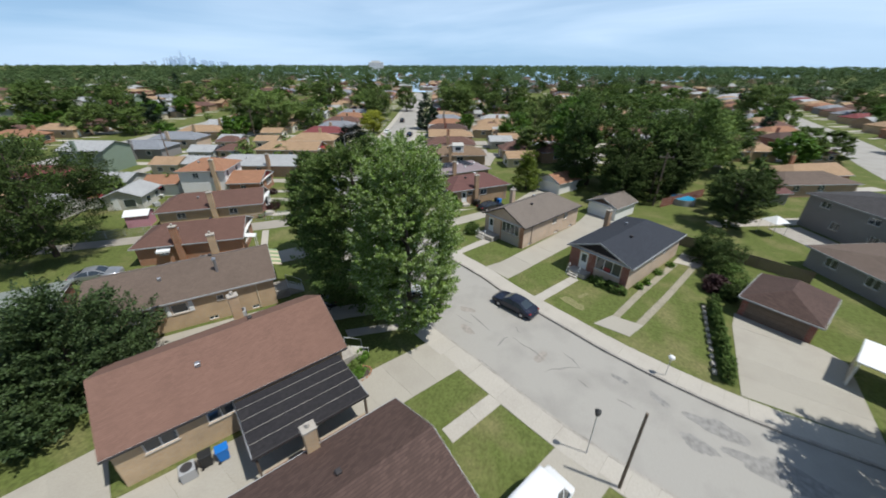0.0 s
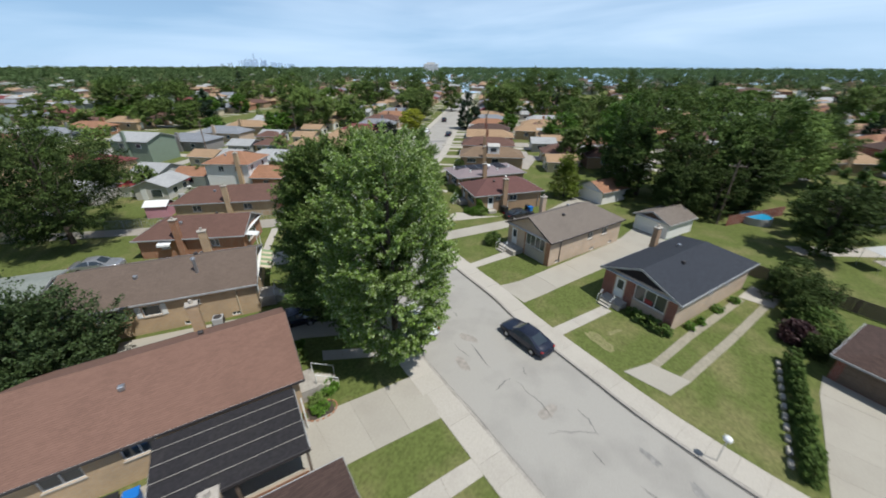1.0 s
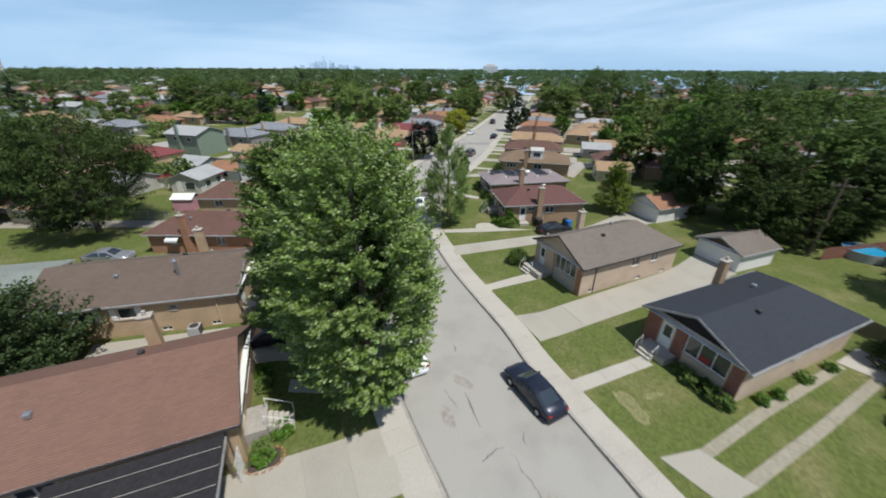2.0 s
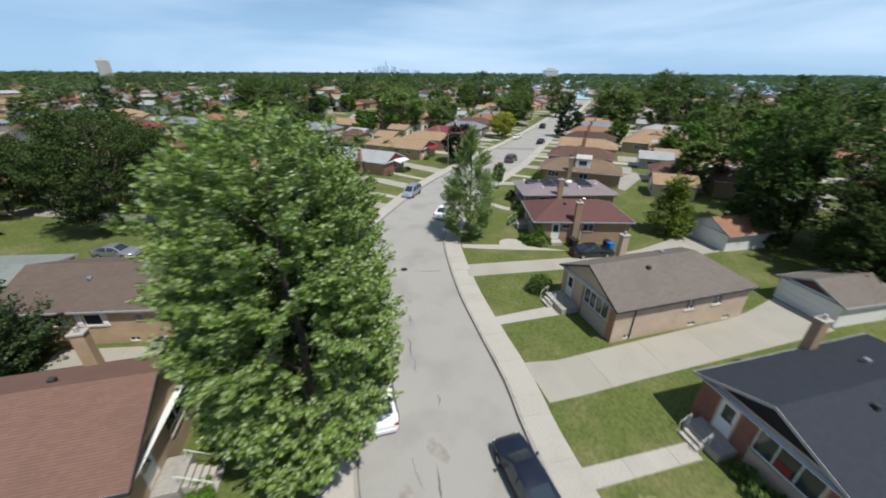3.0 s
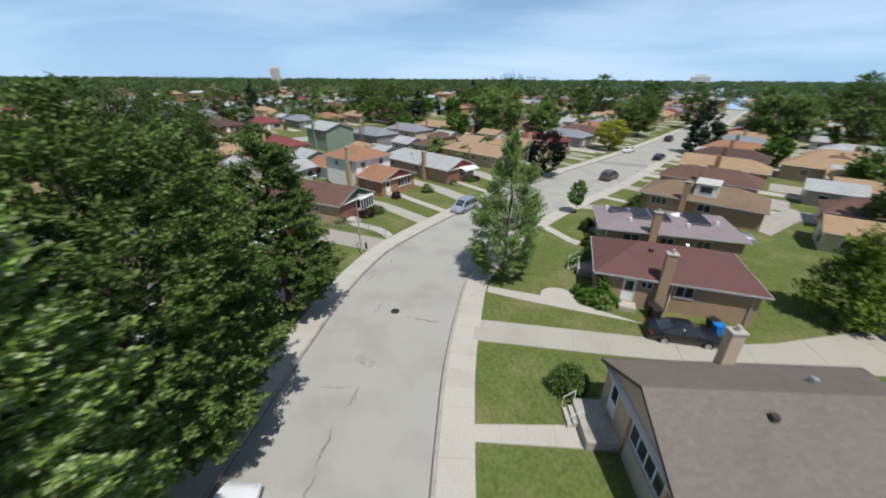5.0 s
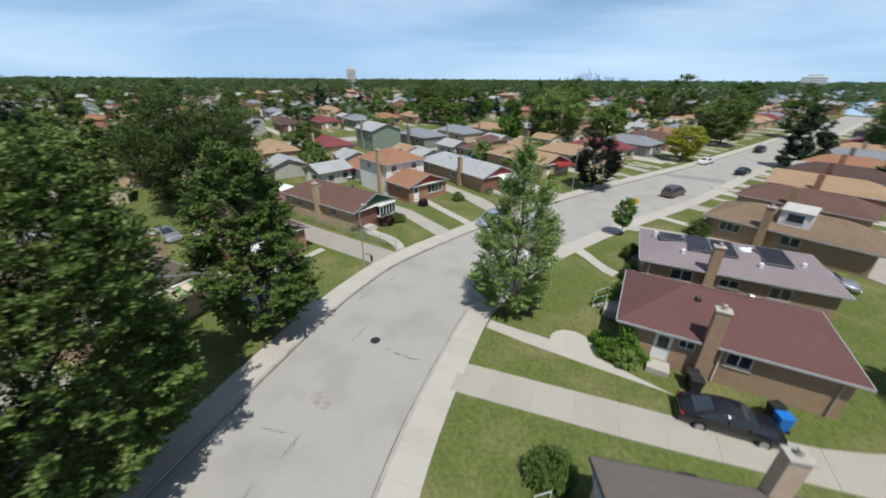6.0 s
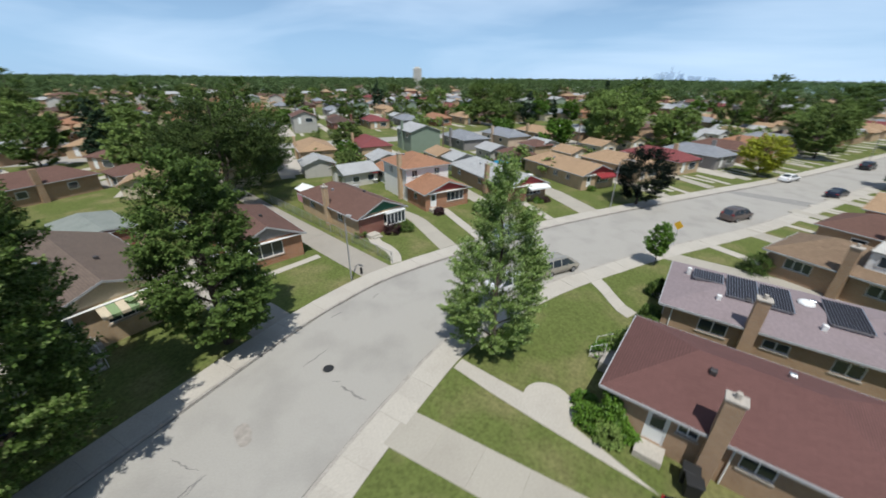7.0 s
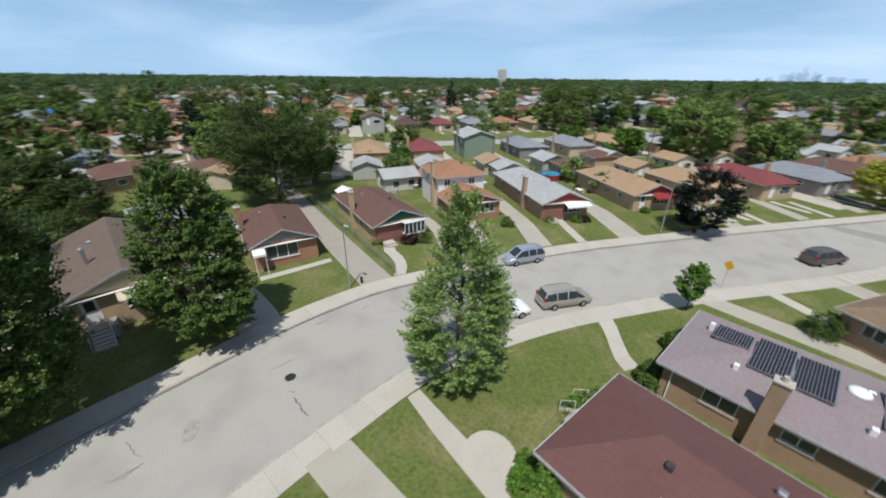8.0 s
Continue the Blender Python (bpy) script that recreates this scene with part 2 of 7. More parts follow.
LEAVES = dict(
    # darker than the leaves are in sun: shade is put into this colour
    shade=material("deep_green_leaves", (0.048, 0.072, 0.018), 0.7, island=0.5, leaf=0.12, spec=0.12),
    maple=material("maple_leaves", (0.165, 0.246, 0.048), 0.6, island=0.5, per_object=0.05, leaf=0.20, spec=0.18, pale=(0.38, 0.45, 0.22)),
    silver=material("silver_leaves", (0.172, 0.255, 0.062), 0.6, island=0.5, leaf=0.24, spec=0.18, pale=(0.33, 0.41, 0.16)),
    dark=material("dark_leaves", (0.086, 0.134, 0.030), 0.65, island=0.4, per_object=0.2, leaf=0.15, spec=0.15),
    mid=material("green_leaves", (0.145, 0.204, 0.052), 0.65, island=0.4, per_object=0.3, leaf=0.18, spec=0.15),
    feathery=material("feathery_leaves", (0.056, 0.088, 0.028), 0.6, island=0.4, leaf=0.2),
    yellow=material("yellow_green_leaves", (0.33, 0.35, 0.03), 0.5, island=0.35, leaf=0.25),
    purple=material("dark_purple_leaves", (0.011, 0.016, 0.012), 0.8, island=0.4, spec=0.03),
    bright=material("bright_leaves", (0.10, 0.19, 0.022), 0.5, island=0.4, leaf=0.25),
    conifer=material("conifer_needles", (0.022, 0.045, 0.018), 0.7, island=0.4, per_object=0.15),
    yewgreen=material("yew_leaves", (0.15, 0.20, 0.022), 0.6, island=0.45, leaf=0.15),
    deep=material("street_maple_leaves", (0.080, 0.126, 0.026), 0.65, island=0.5, leaf=0.16, spec=0.15, pale=(0.17, 0.22, 0.07)),
    far=material("distant_leaves", (0.084, 0.126, 0.048), 0.7, island=0.2, leaf=0.12, spec=0.1, grain=(0.3, 0.05)),
    redbush=material("red_leaves", (0.040, 0.016, 0.016), 0.6, island=0.4),
)


# ---- builders ----
def part(name, bm, mat, parent=None, label=""):
    """One mesh object from a bmesh, under a thing or a part."""
    me = bpy.data.meshes.new(name)
    bm.to_mesh(me)
    bm.free()
    return hang(name, me, mat, parent, label)


def hang(name, me, mat, parent=None, label="", m=None):
    for one in mat if isinstance(mat, (list, tuple)) else [mat]:
        if not me.materials or isinstance(mat, (list, tuple)) and len(me.materials) < len(mat):
            me.materials.append(one)
    ob = new(name, me)
    if parent is not None:
        ob.parent = parent
    if m is not None:
        ob.matrix_local = m
    return tagged(ob, label)


def thicken(bm, depth):
    """Gives a sheet of faces that depth."""
    bm.normal_update()
    bmesh.ops.solidify(bm, geom=bm.faces[:], thickness=depth)
    bmesh.ops.recalc_face_normals(bm, faces=bm.faces)


def box(bm, x0, x1, y0, y1, z0, z1, bevel=0.0):
    m = Matrix.LocRotScale(((x0 + x1) / 2, (y0 + y1) / 2, (z0 + z1) / 2), None, (x1 - x0, y1 - y0, z1 - z0))
    vs = bmesh.ops.create_cube(bm, size=1, matrix=m)["verts"]
    if bevel > 0:
        es = list({e for v in vs for e in v.link_edges})
        bmesh.ops.bevel(bm, geom=es, offset=bevel, segments=1, affect="EDGES")
    return vs


def boxed(name, dims, mat, parent=None, label="", bevel=0.0):
    bm = bmesh.new()
    box(bm, *dims, bevel=bevel)
    return part(name, bm, mat, parent, label)


def tube(bm, p, q, r0, r1=None, sides=8, caps=True):
    p, q = Vector(p), Vector(q)
    r1 = r0 if r1 is None else r1
    m = Matrix.Translation((p + q) / 2) @ (q - p).to_track_quat("Z", "Y").to_matrix().to_4x4()
    return bmesh.ops.create_cone(bm, cap_ends=caps, segments=sides, radius1=r0, radius2=r1, depth=(q - p).length, matrix=m)["verts"]


def solid(bm, corners, z0, z1):
    """A slab with the given outline, from z0 up to z1."""
    low = [bm.verts.new((x, y, z0)) for x, y in corners]
    top = [bm.verts.new((x, y, z1)) for x, y in corners]
    n = len(corners)
    area = sum(corners[i][0] * corners[(i + 1) % n][1] - corners[(i + 1) % n][0] * corners[i][1] for i in range(n))
    order = 1 if area > 0 else -1
    bm.faces.new(top[::order])
    for i in range(n):
        j = (i + 1) % n
        bm.faces.new([low[i], low[j], top[j], top[i]][::order])


def thing(name, m, label, category, group="", kind=""):
    ob = new(name)
    ob.matrix_world = m
    ob.empty_display_size = 0.3
    return tagged(ob, label, category, group, kind)


def spline(points, step):
    """A Catmull-Rom line through the points, in steps of about that many metres."""
    out = []
    p = [Vector(points[0]) * 2 - Vector(points[1])] + [Vector(q) for q in points] + [Vector(points[-1]) * 2 - Vector(points[-2])]
    for i in range(1, len(p) - 2):
        n = max(1, round((p[i + 1] - p[i]).length / step))
        for k in range(n):
            t = k / n
            out.append(0.5 * (2 * p[i] + (p[i + 1] - p[i - 1]) * t + (2 * p[i - 1] - 5 * p[i] + 4 * p[i + 1] - p[i + 2]) * t * t + (3 * p[i] - p[i - 1] - 3 * p[i + 1] + p[i + 2]) * t ** 3))
    return out + [p[-2]]


def resample(line, step):
    """Even steps along a line."""
    out, rest = [line[0]], 0.0
    for a, b in zip(line, line[1:]):
        d = (b - a).length
        s = step - rest
        while s <= d:
            out.append(a + (b - a) * (s / d))
            s += step
        rest = d - (s - step)
    return out


def offset(line, d):
    """The line moved d to its right."""
    out = []
    for i, p in enumerate(line):
        t = (line[min(i + 1, len(line) - 1)] - line[max(i - 1, 0)]).normalized()
        out.append(p + Vector((t.y, -t.x)) * d)
    return out


# ---- ground, street, pavements ----
KERB_R = [(75, 1), (60, 4.5), (45, 9), (31.1, 14.0), (24, 16.9), (17.3, 21.2), (13, 24.8), (7.7, 29.4), (4.3, 33.0), (1, 35.9), (-3.8, 40.3), (-8.1, 44.9), (-11.9, 49.6), (-14.9, 56), (-16.8, 62), (-18, 68), (-19.3, 76), (-21.1, 93), (-23.3, 106), (-29.3, 136.7), (-43.8, 217), (-65.4, 330)]
KERB_L = [(72, -9), (56, -5.5), (40, -0.5), (26, 5), (17.6, 10.0), (11.7, 13.9), (5.3, 19.1), (1, 22.5), (-5, 27.8), (-11.2, 33.9), (-16.2, 39.0), (-19.3, 42.9), (-22.1, 47.6), (-25.3, 56.8), (-28.5, 68), (-30.6, 80), (-32.4, 93), (-34.0, 106), (-37.8, 135), (-51.9, 215.4), (-72.1, 328.7)]
kerb_r, kerb_l = spline(KERB_R, 1.5), spline(KERB_L, 1.5)
WALK = 2.05


def paired(a, b, n):
    """The two lines cut into n even shares each."""
    cut = []
    for line in (a, b):
        d = [0.0]
        for p, q in zip(line, line[1:]):
            d.append(d[-1] + (q - p).length)
        at = np.linspace(0, d[-1], n)
        cut.append([Vector((float(np.interp(s, d, [p.x for p in line])), float(np.interp(s, d, [p.y for p in line])))) for s in at])
    return zip(*cut)


rows = list(paired(offset(kerb_l, -WALK), offset(kerb_r, WALK), 180))
verts, faces = [], []
for i, (a, b) in enumerate([(rows[0][0] + Vector((0, -9)), rows[0][1] + Vector((0, -9)))] + rows + [(rows[-1][0] + Vector((0, 9)), rows[-1][1] + Vector((0, 9)))]):
    low = 0.10 if i in (0, len(rows) + 1) else -0.06
    ya, yb = (a.y, b.y) if 0 < i < len(rows) + 1 else ((-4400, -4400) if i == 0 else (4400, 4400))
    verts += [(-4400, ya, 0.1), (a.x, a.y, 0.1), (a.x, a.y, low), (b.x, b.y, low), (b.x, b.y, 0.1), (4400, yb, 0.1)]
    if i:
        o, q = 6 * (i - 1), 6 * i
        faces += [(o + k, o + k + 1, q + k + 1, q + k) for k in range(5)]
verts += [(-4400, 4400, 0.1), (4400, 4400, 0.1), (-4400, -4400, 0.1), (4400, -4400, 0.1)]
me = bpy.data.meshes.new("ground")
me.from_pydata(verts, [], faces)
hang("ground", me, M_GRASS)
tagged(bpy.data.objects["ground"], "mown green lawn with dry yellow patches", "lawn", kind="structure")

me = bpy.data.meshes.new("road")
pairs = list(paired(kerb_l, kerb_r, 320))
cross = 6
verts = [(*(a + (b - a) * (k / cross)), 0.0) for a, b in pairs for k in range(cross + 1)]
faces = [(i * (cross + 1) + k, i * (cross + 1) + k + 1, (i + 1) * (cross + 1) + k + 1, (i + 1) * (cross + 1) + k) for i in range(len(pairs) - 1) for k in range(cross)]
me.from_pydata(verts, [], faces)
road = tagged(hang("road", me, M_ROAD), "pale worn asphalt street with cracks and patches", "road", kind="structure")


def strip(bm, line, side0, side1, z0, z1):
    """A bar along a line, between two offsets to its right."""
    a, b = offset(line, side0), offset(line, side1)
    prev = None
    for p, q in zip(a, b):
        vs = [bm.verts.new((*p, z0)), bm.verts.new((*p, z1)), bm.verts.new((*q, z1)), bm.verts.new((*q, z0))]
        if prev:
            for k in range(3):
                bm.faces.new((prev[k], prev[k + 1], vs[k + 1], vs[k]))
        prev = vs
    return bm


for line, s in ((kerb_r, 1), (kerb_l, -1)):
    bm = bmesh.new()
    strip(bm, line, 0, 0.18 * s, -0.05, 0.13)
    bmesh.ops.recalc_face_normals(bm, faces=bm.faces)
    tagged(part("kerb", bm, M_KERB), "stained concrete kerb along the street", "kerb", kind="structure")


# ---- houses ----
def wall_panel(bm, m, width, height, holes, thick=0.2):
    """An upright wall in m's xz plane with openings (x0, x1, z0, z1) cut through it; thickness goes along y."""
    xs = sorted({0.0, width, *(v for h in holes for v in h[:2])})
    zs = sorted({0.0, height, *(v for h in holes for v in h[2:])})

    def full(i, k):
        if not (0 <= i < len(xs) - 1 and 0 <= k < len(zs) - 1):
            return False
        x, z = (xs[i] + xs[i + 1]) / 2, (zs[k] + zs[k + 1]) / 2
        return not any(h[0] < x < h[1] and h[2] < z < h[3] for h in holes)

    def quad(*pts):
        bm.faces.new([bm.verts.new(m @ Vector(p)) for p in pts])

    for i in range(len(xs) - 1):
        for k in range(len(zs) - 1):
            if not full(i, k):
                continue
            a, b, c, d = xs[i], xs[i + 1], zs[k], zs[k + 1]
            quad((a, 0, c), (b, 0, c), (b, 0, d), (a, 0, d))
            quad((b, thick, c), (a, thick, c), (a, thick, d), (b, thick, d))
            if not full(i - 1, k):
                quad((a, thick, c), (a, 0, c), (a, 0, d), (a, thick, d))
            if not full(i + 1, k):
                quad((b, 0, c), (b, thick, c), (b, thick, d), (b, 0, d))
            if not full(i, k - 1):
                quad((a, thick, c), (b, thick, c), (b, 0, c), (a, 0, c))
            if not full(i, k + 1):
                quad((a, 0, d), (b, 0, d), (b, thick, d), (a, thick, d))


def side_frame(side, w, d):
    """The pose of a wall's lower corner: x along the wall to the right as seen from outside, y inwards."""
    return {"f": pose(-w / 2, 0, 0), "r": pose(w / 2, 0, 0, 0, 0, 90), "b": pose(w / 2, d, 0, 0, 0, 180), "l": pose(-w / 2, d, 0, 0, 0, -90)}[side]


def window(parent, m, x0, x1, z0, z1, lights=2, trim=None, sill=True, deep=0.09, shutters=False):
    """A framed window in an opening: frame, panes, stone sill."""
    trim = trim or M_TRIM
    f = 0.06
    bm = bmesh.new()
    for a, b, c, d in ((x0, x1, z0, z0 + f), (x0, x1, z1 - f, z1), (x0, x0 + f, z0 + f, z1 - f), (x1 - f, x1, z0 + f, z1 - f)):
        box(bm, a, b, deep - 0.04, deep + 0.04, c, d)
    for k in range(1, lights):
        x = x0 + (x1 - x0) * k / lights
        box(bm, x - f / 2, x + f / 2, deep - 0.035, deep + 0.035, z0 + f, z1 - f)
    bm.transform(m)
    fr = part("window_frame", bm, trim, parent)
    for k in range(lights):
        a, b = x0 + (x1 - x0) * k / lights + f / 2, x0 + (x1 - x0) * (k + 1) / lights - f / 2
        bm = bmesh.new()
        box(bm, a, b, deep + 0.0, deep + 0.012, z0 + f * 0.8, z1 - f * 0.8)
        bm.transform(m)
        part("pane", bm, M_GLASS, fr, "dark reflecting window pane")
    if sill:
        bm = bmesh.new()
        box(bm, x0 - 0.06, x1 + 0.06, -0.07, deep - 0.045, z0 - 0.09, z0 - 0.003)
        bm.transform(m)
        part("sill", bm, M_STONE, fr)
    if shutters:
        for a, b in ((x0 - 0.46, x0 - 0.06), (x1 + 0.06, x1 + 0.46)):
            bm = bmesh.new()
            box(bm, a, b, -0.05, -0.003, z0 - 0.05, z1 + 0.05)
            for k in range(9):
                z = z0 + (z1 - z0) * (k + 0.5) / 9
                box(bm, a + 0.05, b - 0.05, -0.065, -0.04, z - 0.035, z + 0.02)
            bm.transform(m)
            part("shutter", bm, M_TRIM, fr)


def door(parent, m, x0, x1, z0, z1, mat, glazed=True):
    bm = bmesh.new()
    for a, b, c, d in ((x0, x0 + 0.07, z0, z1), (x1 - 0.07, x1, z0, z1), (x0 + 0.07, x1 - 0.07, z1 - 0.07, z1)):
        box(bm, a, b, 0.02, 0.12, c, d)
    bm.transform(m)
    fr = part("door_frame", bm, M_TRIM, parent)
    bm = bmesh.new()
    box(bm, x0 + 0.07, x1 - 0.07, 0.06, 0.10, z0 + 0.01, z1 - 0.07)
    bm.transform(m)
    leaf = part("door", bm, mat, parent, "closed house door")
    if glazed:
        bm = bmesh.new()
        box(bm, x0 + 0.2, x1 - 0.2, 0.045, 0.058, z0 + 0.95, z1 - 0.22)
        bm.transform(m)
        part("pane", bm, M_GLASS, leaf)
    bm = bmesh.new()
    box(bm, x1 - 0.17, x1 - 0.12, 0.0, 0.058, z0 + 0.95, z0 + 1.05)
    bm.transform(m)
    part("door_handle", bm, M_METAL, leaf)


def roof_mesh(w, d, z, rise, front, back, over=0.4, thick=0.14):
    """A pitched roof whose ridge runs from front to back; each end is a gable, or a hip of that length in metres."""
    bm = bmesh.new()
    a, b, y0, y1 = -w / 2 - over, w / 2 + over, -over, d + over
    zr = z + rise
    yf, yb = y0 + (front or 0), y1 - (back or 0)
    t = [bm.verts.new(p) for p in ((a, y0, z), (b, y0, z), (b, y1, z), (a, y1, z), (0, yf, zr), (0, yb, zr))]
    bm.faces.new((t[1], t[2], t[5], t[4]))
    bm.faces.new((t[3], t[0], t[4], t[5]))
    if front:
        bm.faces.new((t[0], t[1], t[4]))
    if back:
        bm.faces.new((t[2], t[3], t[5]))
    thicken(bm, thick)
    return bm


def house(name, at, rot, w, d, label, wall=None, roof=None, z=2.75, rise=1.45, front=0, back=3.2, over=0.4, openings=(), gable=None, chimney=None, gutter=None, vents=2, base=None, category="house", front_door=M_TRIM):
    """A one-storey house. Its front faces -y of its own frame; at: the middle of the front wall on the ground.
    openings: (side, x0, x1, z0, z1, kind) with x to the right along that wall, seen from outside."""
    h = thing(name, pose(*at, 0.1, 0, 0, rot), label, category)
    sides = {s: [o for o in openings if o[0] == s] for s in "frbl"}
    for s, width in (("f", w), ("r", d), ("b", w), ("l", d)):
        m = side_frame(s, w, d)
        long = s in "fb"
        bm = bmesh.new()
        shift = 0.0 if long else 0.2
        wall_panel(bm, m @ pose(shift, 0, 0), width - 2 * shift, z, [(o[1] - shift, o[2] - shift, o[3], o[4]) for o in sides[s]])
        part("wall", bm, wall, h)
        for o in sides[s]:
            kind = o[5] if len(o) > 5 else "w2"
            if kind[0] == "w":
                window(h, m, *o[1:5], lights=int(kind[1]), shutters="s" in kind)
            elif kind[0] == "d":
                door(h, m, *o[1:5], front_door if s == "f" else M_TRIM)
            elif kind[0] == "g":
                garage_door(h, m, *o[1:5], M_WOOD if kind == "gd" else M_TRIM)
            elif kind[0] == "b":
                window(h, m, *o[1:5], lights=2, sill=False)
    for end, y0, y1 in ((front, 0.0, 0.2), (back, d - 0.2, d)):
        if not end:
            bm = bmesh.new()
            peak = rise * (w / (w + 2 * over))
            for y, o in ((y0, 1), (y1, -1)):
                bm.faces.new([bm.verts.new(p) for p in ((-w / 2, y, z), (w / 2, y, z), (0, y, z + peak))][::o])
            bmesh.ops.bridge_loops(bm, edges=bm.edges[:])
            bmesh.ops.recalc_face_normals(bm, faces=bm.faces)
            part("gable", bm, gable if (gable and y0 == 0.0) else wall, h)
    r = part("roof", roof_mesh(w, d, z - rise * over / (w / 2), rise * (1 + 2 * over / w), front, back, over), roof, h)
    zl = z - rise * over / (w / 2)
    trim = gutter or M_GUTTER
    runs = [("gutter", (-w / 2 - over - 0.07, -w / 2 - over, -over, d + over)), ("gutter", (w / 2 + over, w / 2 + over + 0.07, -over, d + over))]
    if front:
        runs.append(("gutter", (-w / 2 - over, w / 2 + over, -over - 0.07, -over)))
    if back:
        runs.append(("gutter", (-w / 2 - over, w / 2 + over, d + over, d + over + 0.07)))
    for nm, (a, b, c, e) in runs:
        boxed(nm, (a, b, c, e, zl - 0.16, zl - 0.02), trim, h)
    bm = bmesh.new()
    for x in (-w / 2 - over, w / 2):
        box(bm, x + 0.002, x + over - 0.004, -over, d + over, zl - 0.05, zl - 0.02)
    for y in (-over, d):
        box(bm, -w / 2, w / 2, y + 0.002, y + over - 0.004, zl - 0.05, zl - 0.02)
    part("soffit", bm, M_TRIM, h)
    if not front:
        bm = bmesh.new()
        hz = rise * (1 + 2 * over / w)
        for s in (-1, 1):
            p, q = Vector((s * (w / 2 + over), -over, zl)), Vector((0, -over, zl + hz))
            vs = [bm.verts.new(v) for v in (p + Vector((0, -0.03, -0.17)), q + Vector((0, -0.03, -0.17)), q + Vector((0, -0.03, 0.01)), p + Vector((0, -0.03, 0.01)))]
            bm.faces.new(vs if s < 0 else vs[::-1])
        thicken(bm, 0.03)
        part("bargeboard", bm, trim, h)
    if chimney:
        side, y, top = chimney
        x = w / 2 if side == "r" else -w / 2 - 0.55
        if side == "m":
            x = 0.6
        c = boxed("chimney", (x + 0.003, x + 0.55, y, y + 0.72, 0 if side != "m" else z, top), base or wall, h, bevel=0.015)
        bm = bmesh.new()
        box(bm, x - 0.06, x + 0.61, y - 0.06, y + 0.78, top, top + 0.13, 0.02)
        part("chimney_cap", bm, M_STONE, c)
        bm = bmesh.new()
        tube(bm, (x + 0.28, y + 0.36, top + 0.13), (x + 0.28, y + 0.36, top + 0.42), 0.13, 0.12, 12)
        part("flue", bm, M_STONE, c, "clay flue pipe")
    slope = rise / (w / 2)
    for k in range(vents):
        sx = -1 if k % 2 else 1
        x, y = sx * w * (0.14 + 0.06 * k), d * (0.35 + 0.28 * k)
        if y > d - 1.5:
            continue
        zz = z + rise - abs(x) * slope
        bm = bmesh.new()
        box(bm, x - 0.16, x + 0.16, y - 0.16, y + 0.16, zz - 0.05, zz + 0.26, 0.04)
        part("roof_vent", bm, M_DKTRIM if k % 2 == 0 else M_METAL, h, "small metal roof vent")
    return h


def garage_door(parent, m, x0, x1, z0, z1, mat):
    n = 4
    for k in range(n):
        a, b = z0 + (z1 - z0) * k / n, z0 + (z1 - z0) * (k + 1) / n
        bm = bmesh.new()
        box(bm, x0, x1, 0.05, 0.09, a + 0.004, b - 0.004, 0.008)
        bm.transform(m)
        part("garage_door_panel", bm, mat, parent, "closed garage door panel")


BASE_R = [("r", 1.2, 2.0, 0.12, 0.5, "b"), ("r", 7.5, 8.3, 0.12, 0.5, "b"), ("r", 11.2, 12.0, 0.12, 0.5, "b")]

house_a = house("house", (6.77, 43.31), -40.4, 7.1, 13.2, "buff brick bungalow with taupe shingle roof and front gable", M_PINK, S_TAUPE, z=3.35, rise=1.75, over=0.32, chimney=("l", 5.8, 5.3), gutter=M_DKTRIM,
      openings=[("f", 0.7, 1.65, 0.64, 2.75, "d"), ("f", 3.2, 6.2, 1.45, 2.95, "w4"), *BASE_R, ("r", 6.6, 7.6, 1.85, 2.70, "w2"), ("r", 9.4, 10.4, 1.85, 2.70, "w2")])
house_b = house("house", (17.7, 34.62), -41.5, 7.2, 13.6, "brick bungalow with slate blue roof and shaded gable", M_PINK, S_BLUE, gable=M_SHADOWBOARD, z=3.3, chimney=("l", 8.0, 5.35), base=M_BROWN,
      openings=[("f", 1.3, 2.3, 0.58, 2.70, "d"), ("f", 3.3, 6.3, 1.30, 2.85, "w3"), ("r", 5.5, 6.4, 1.95, 2.65, "w2"), ("r", 8.6, 9.5, 1.95, 2.65, "w2")])
house_r = house("house", (-4.38, 58.44), -56.5, 7.1, 11.4, "brown brick bungalow with red-brown hip roof and ivy", M_BROWN, S_RED, z=3.05, front=3.6, back=3.6, chimney=("r", 4.4, 5.2),
      openings=[("f", 0.8, 1.8, 0.80, 2.80, "d"), ("f", 3.2, 6.2, 1.25, 2.70, "w3"), ("r", 2.0, 3.0, 0.45, 2.50, "d"), ("r", 3.3, 4.2, 1.80, 2.40, "w2"), ("r", 5.8, 7.1, 1.50, 2.45, "w2")])
house_s = house("house", (-10.0, 68.2), -54, 7.5, 13.4, "brown brick bungalow with pale low roof and solar panels", M_BROWN, S_LILAC, front=3.5, back=3.5, rise=0.55, chimney=("r", 4.6, 4.9),
      openings=[("f", 0.8, 1.8, 0.5, 2.5, "d"), ("f", 3.2, 6.2, 0.95, 2.4, "w3"), ("r", 2.2, 3.9, 1.2, 2.2, "w2"), ("r", 5.8, 7.2, 1.4, 2.1, "w2"), ("r", 9.2, 10.6, 1.2, 2.2, "w2")])
house_t = house("house", (-12.9, 86.6), -78, 7.6, 14, "brown brick bungalow with tan-brown roof and white dormer", M_BROWN, S_CAMEL, front=3.6, back=3.6, chimney=("r", 5.0, 4.9),
      openings=[("f", 0.8, 1.8, 0.5, 2.5, "d"), ("f", 3.2, 6.2, 0.95, 2.4, "w3"), ("r", 1.4, 3.4, 1.2, 2.2, "w3"), ("r", 7, 8.6, 1.2, 2.2, "w2")])
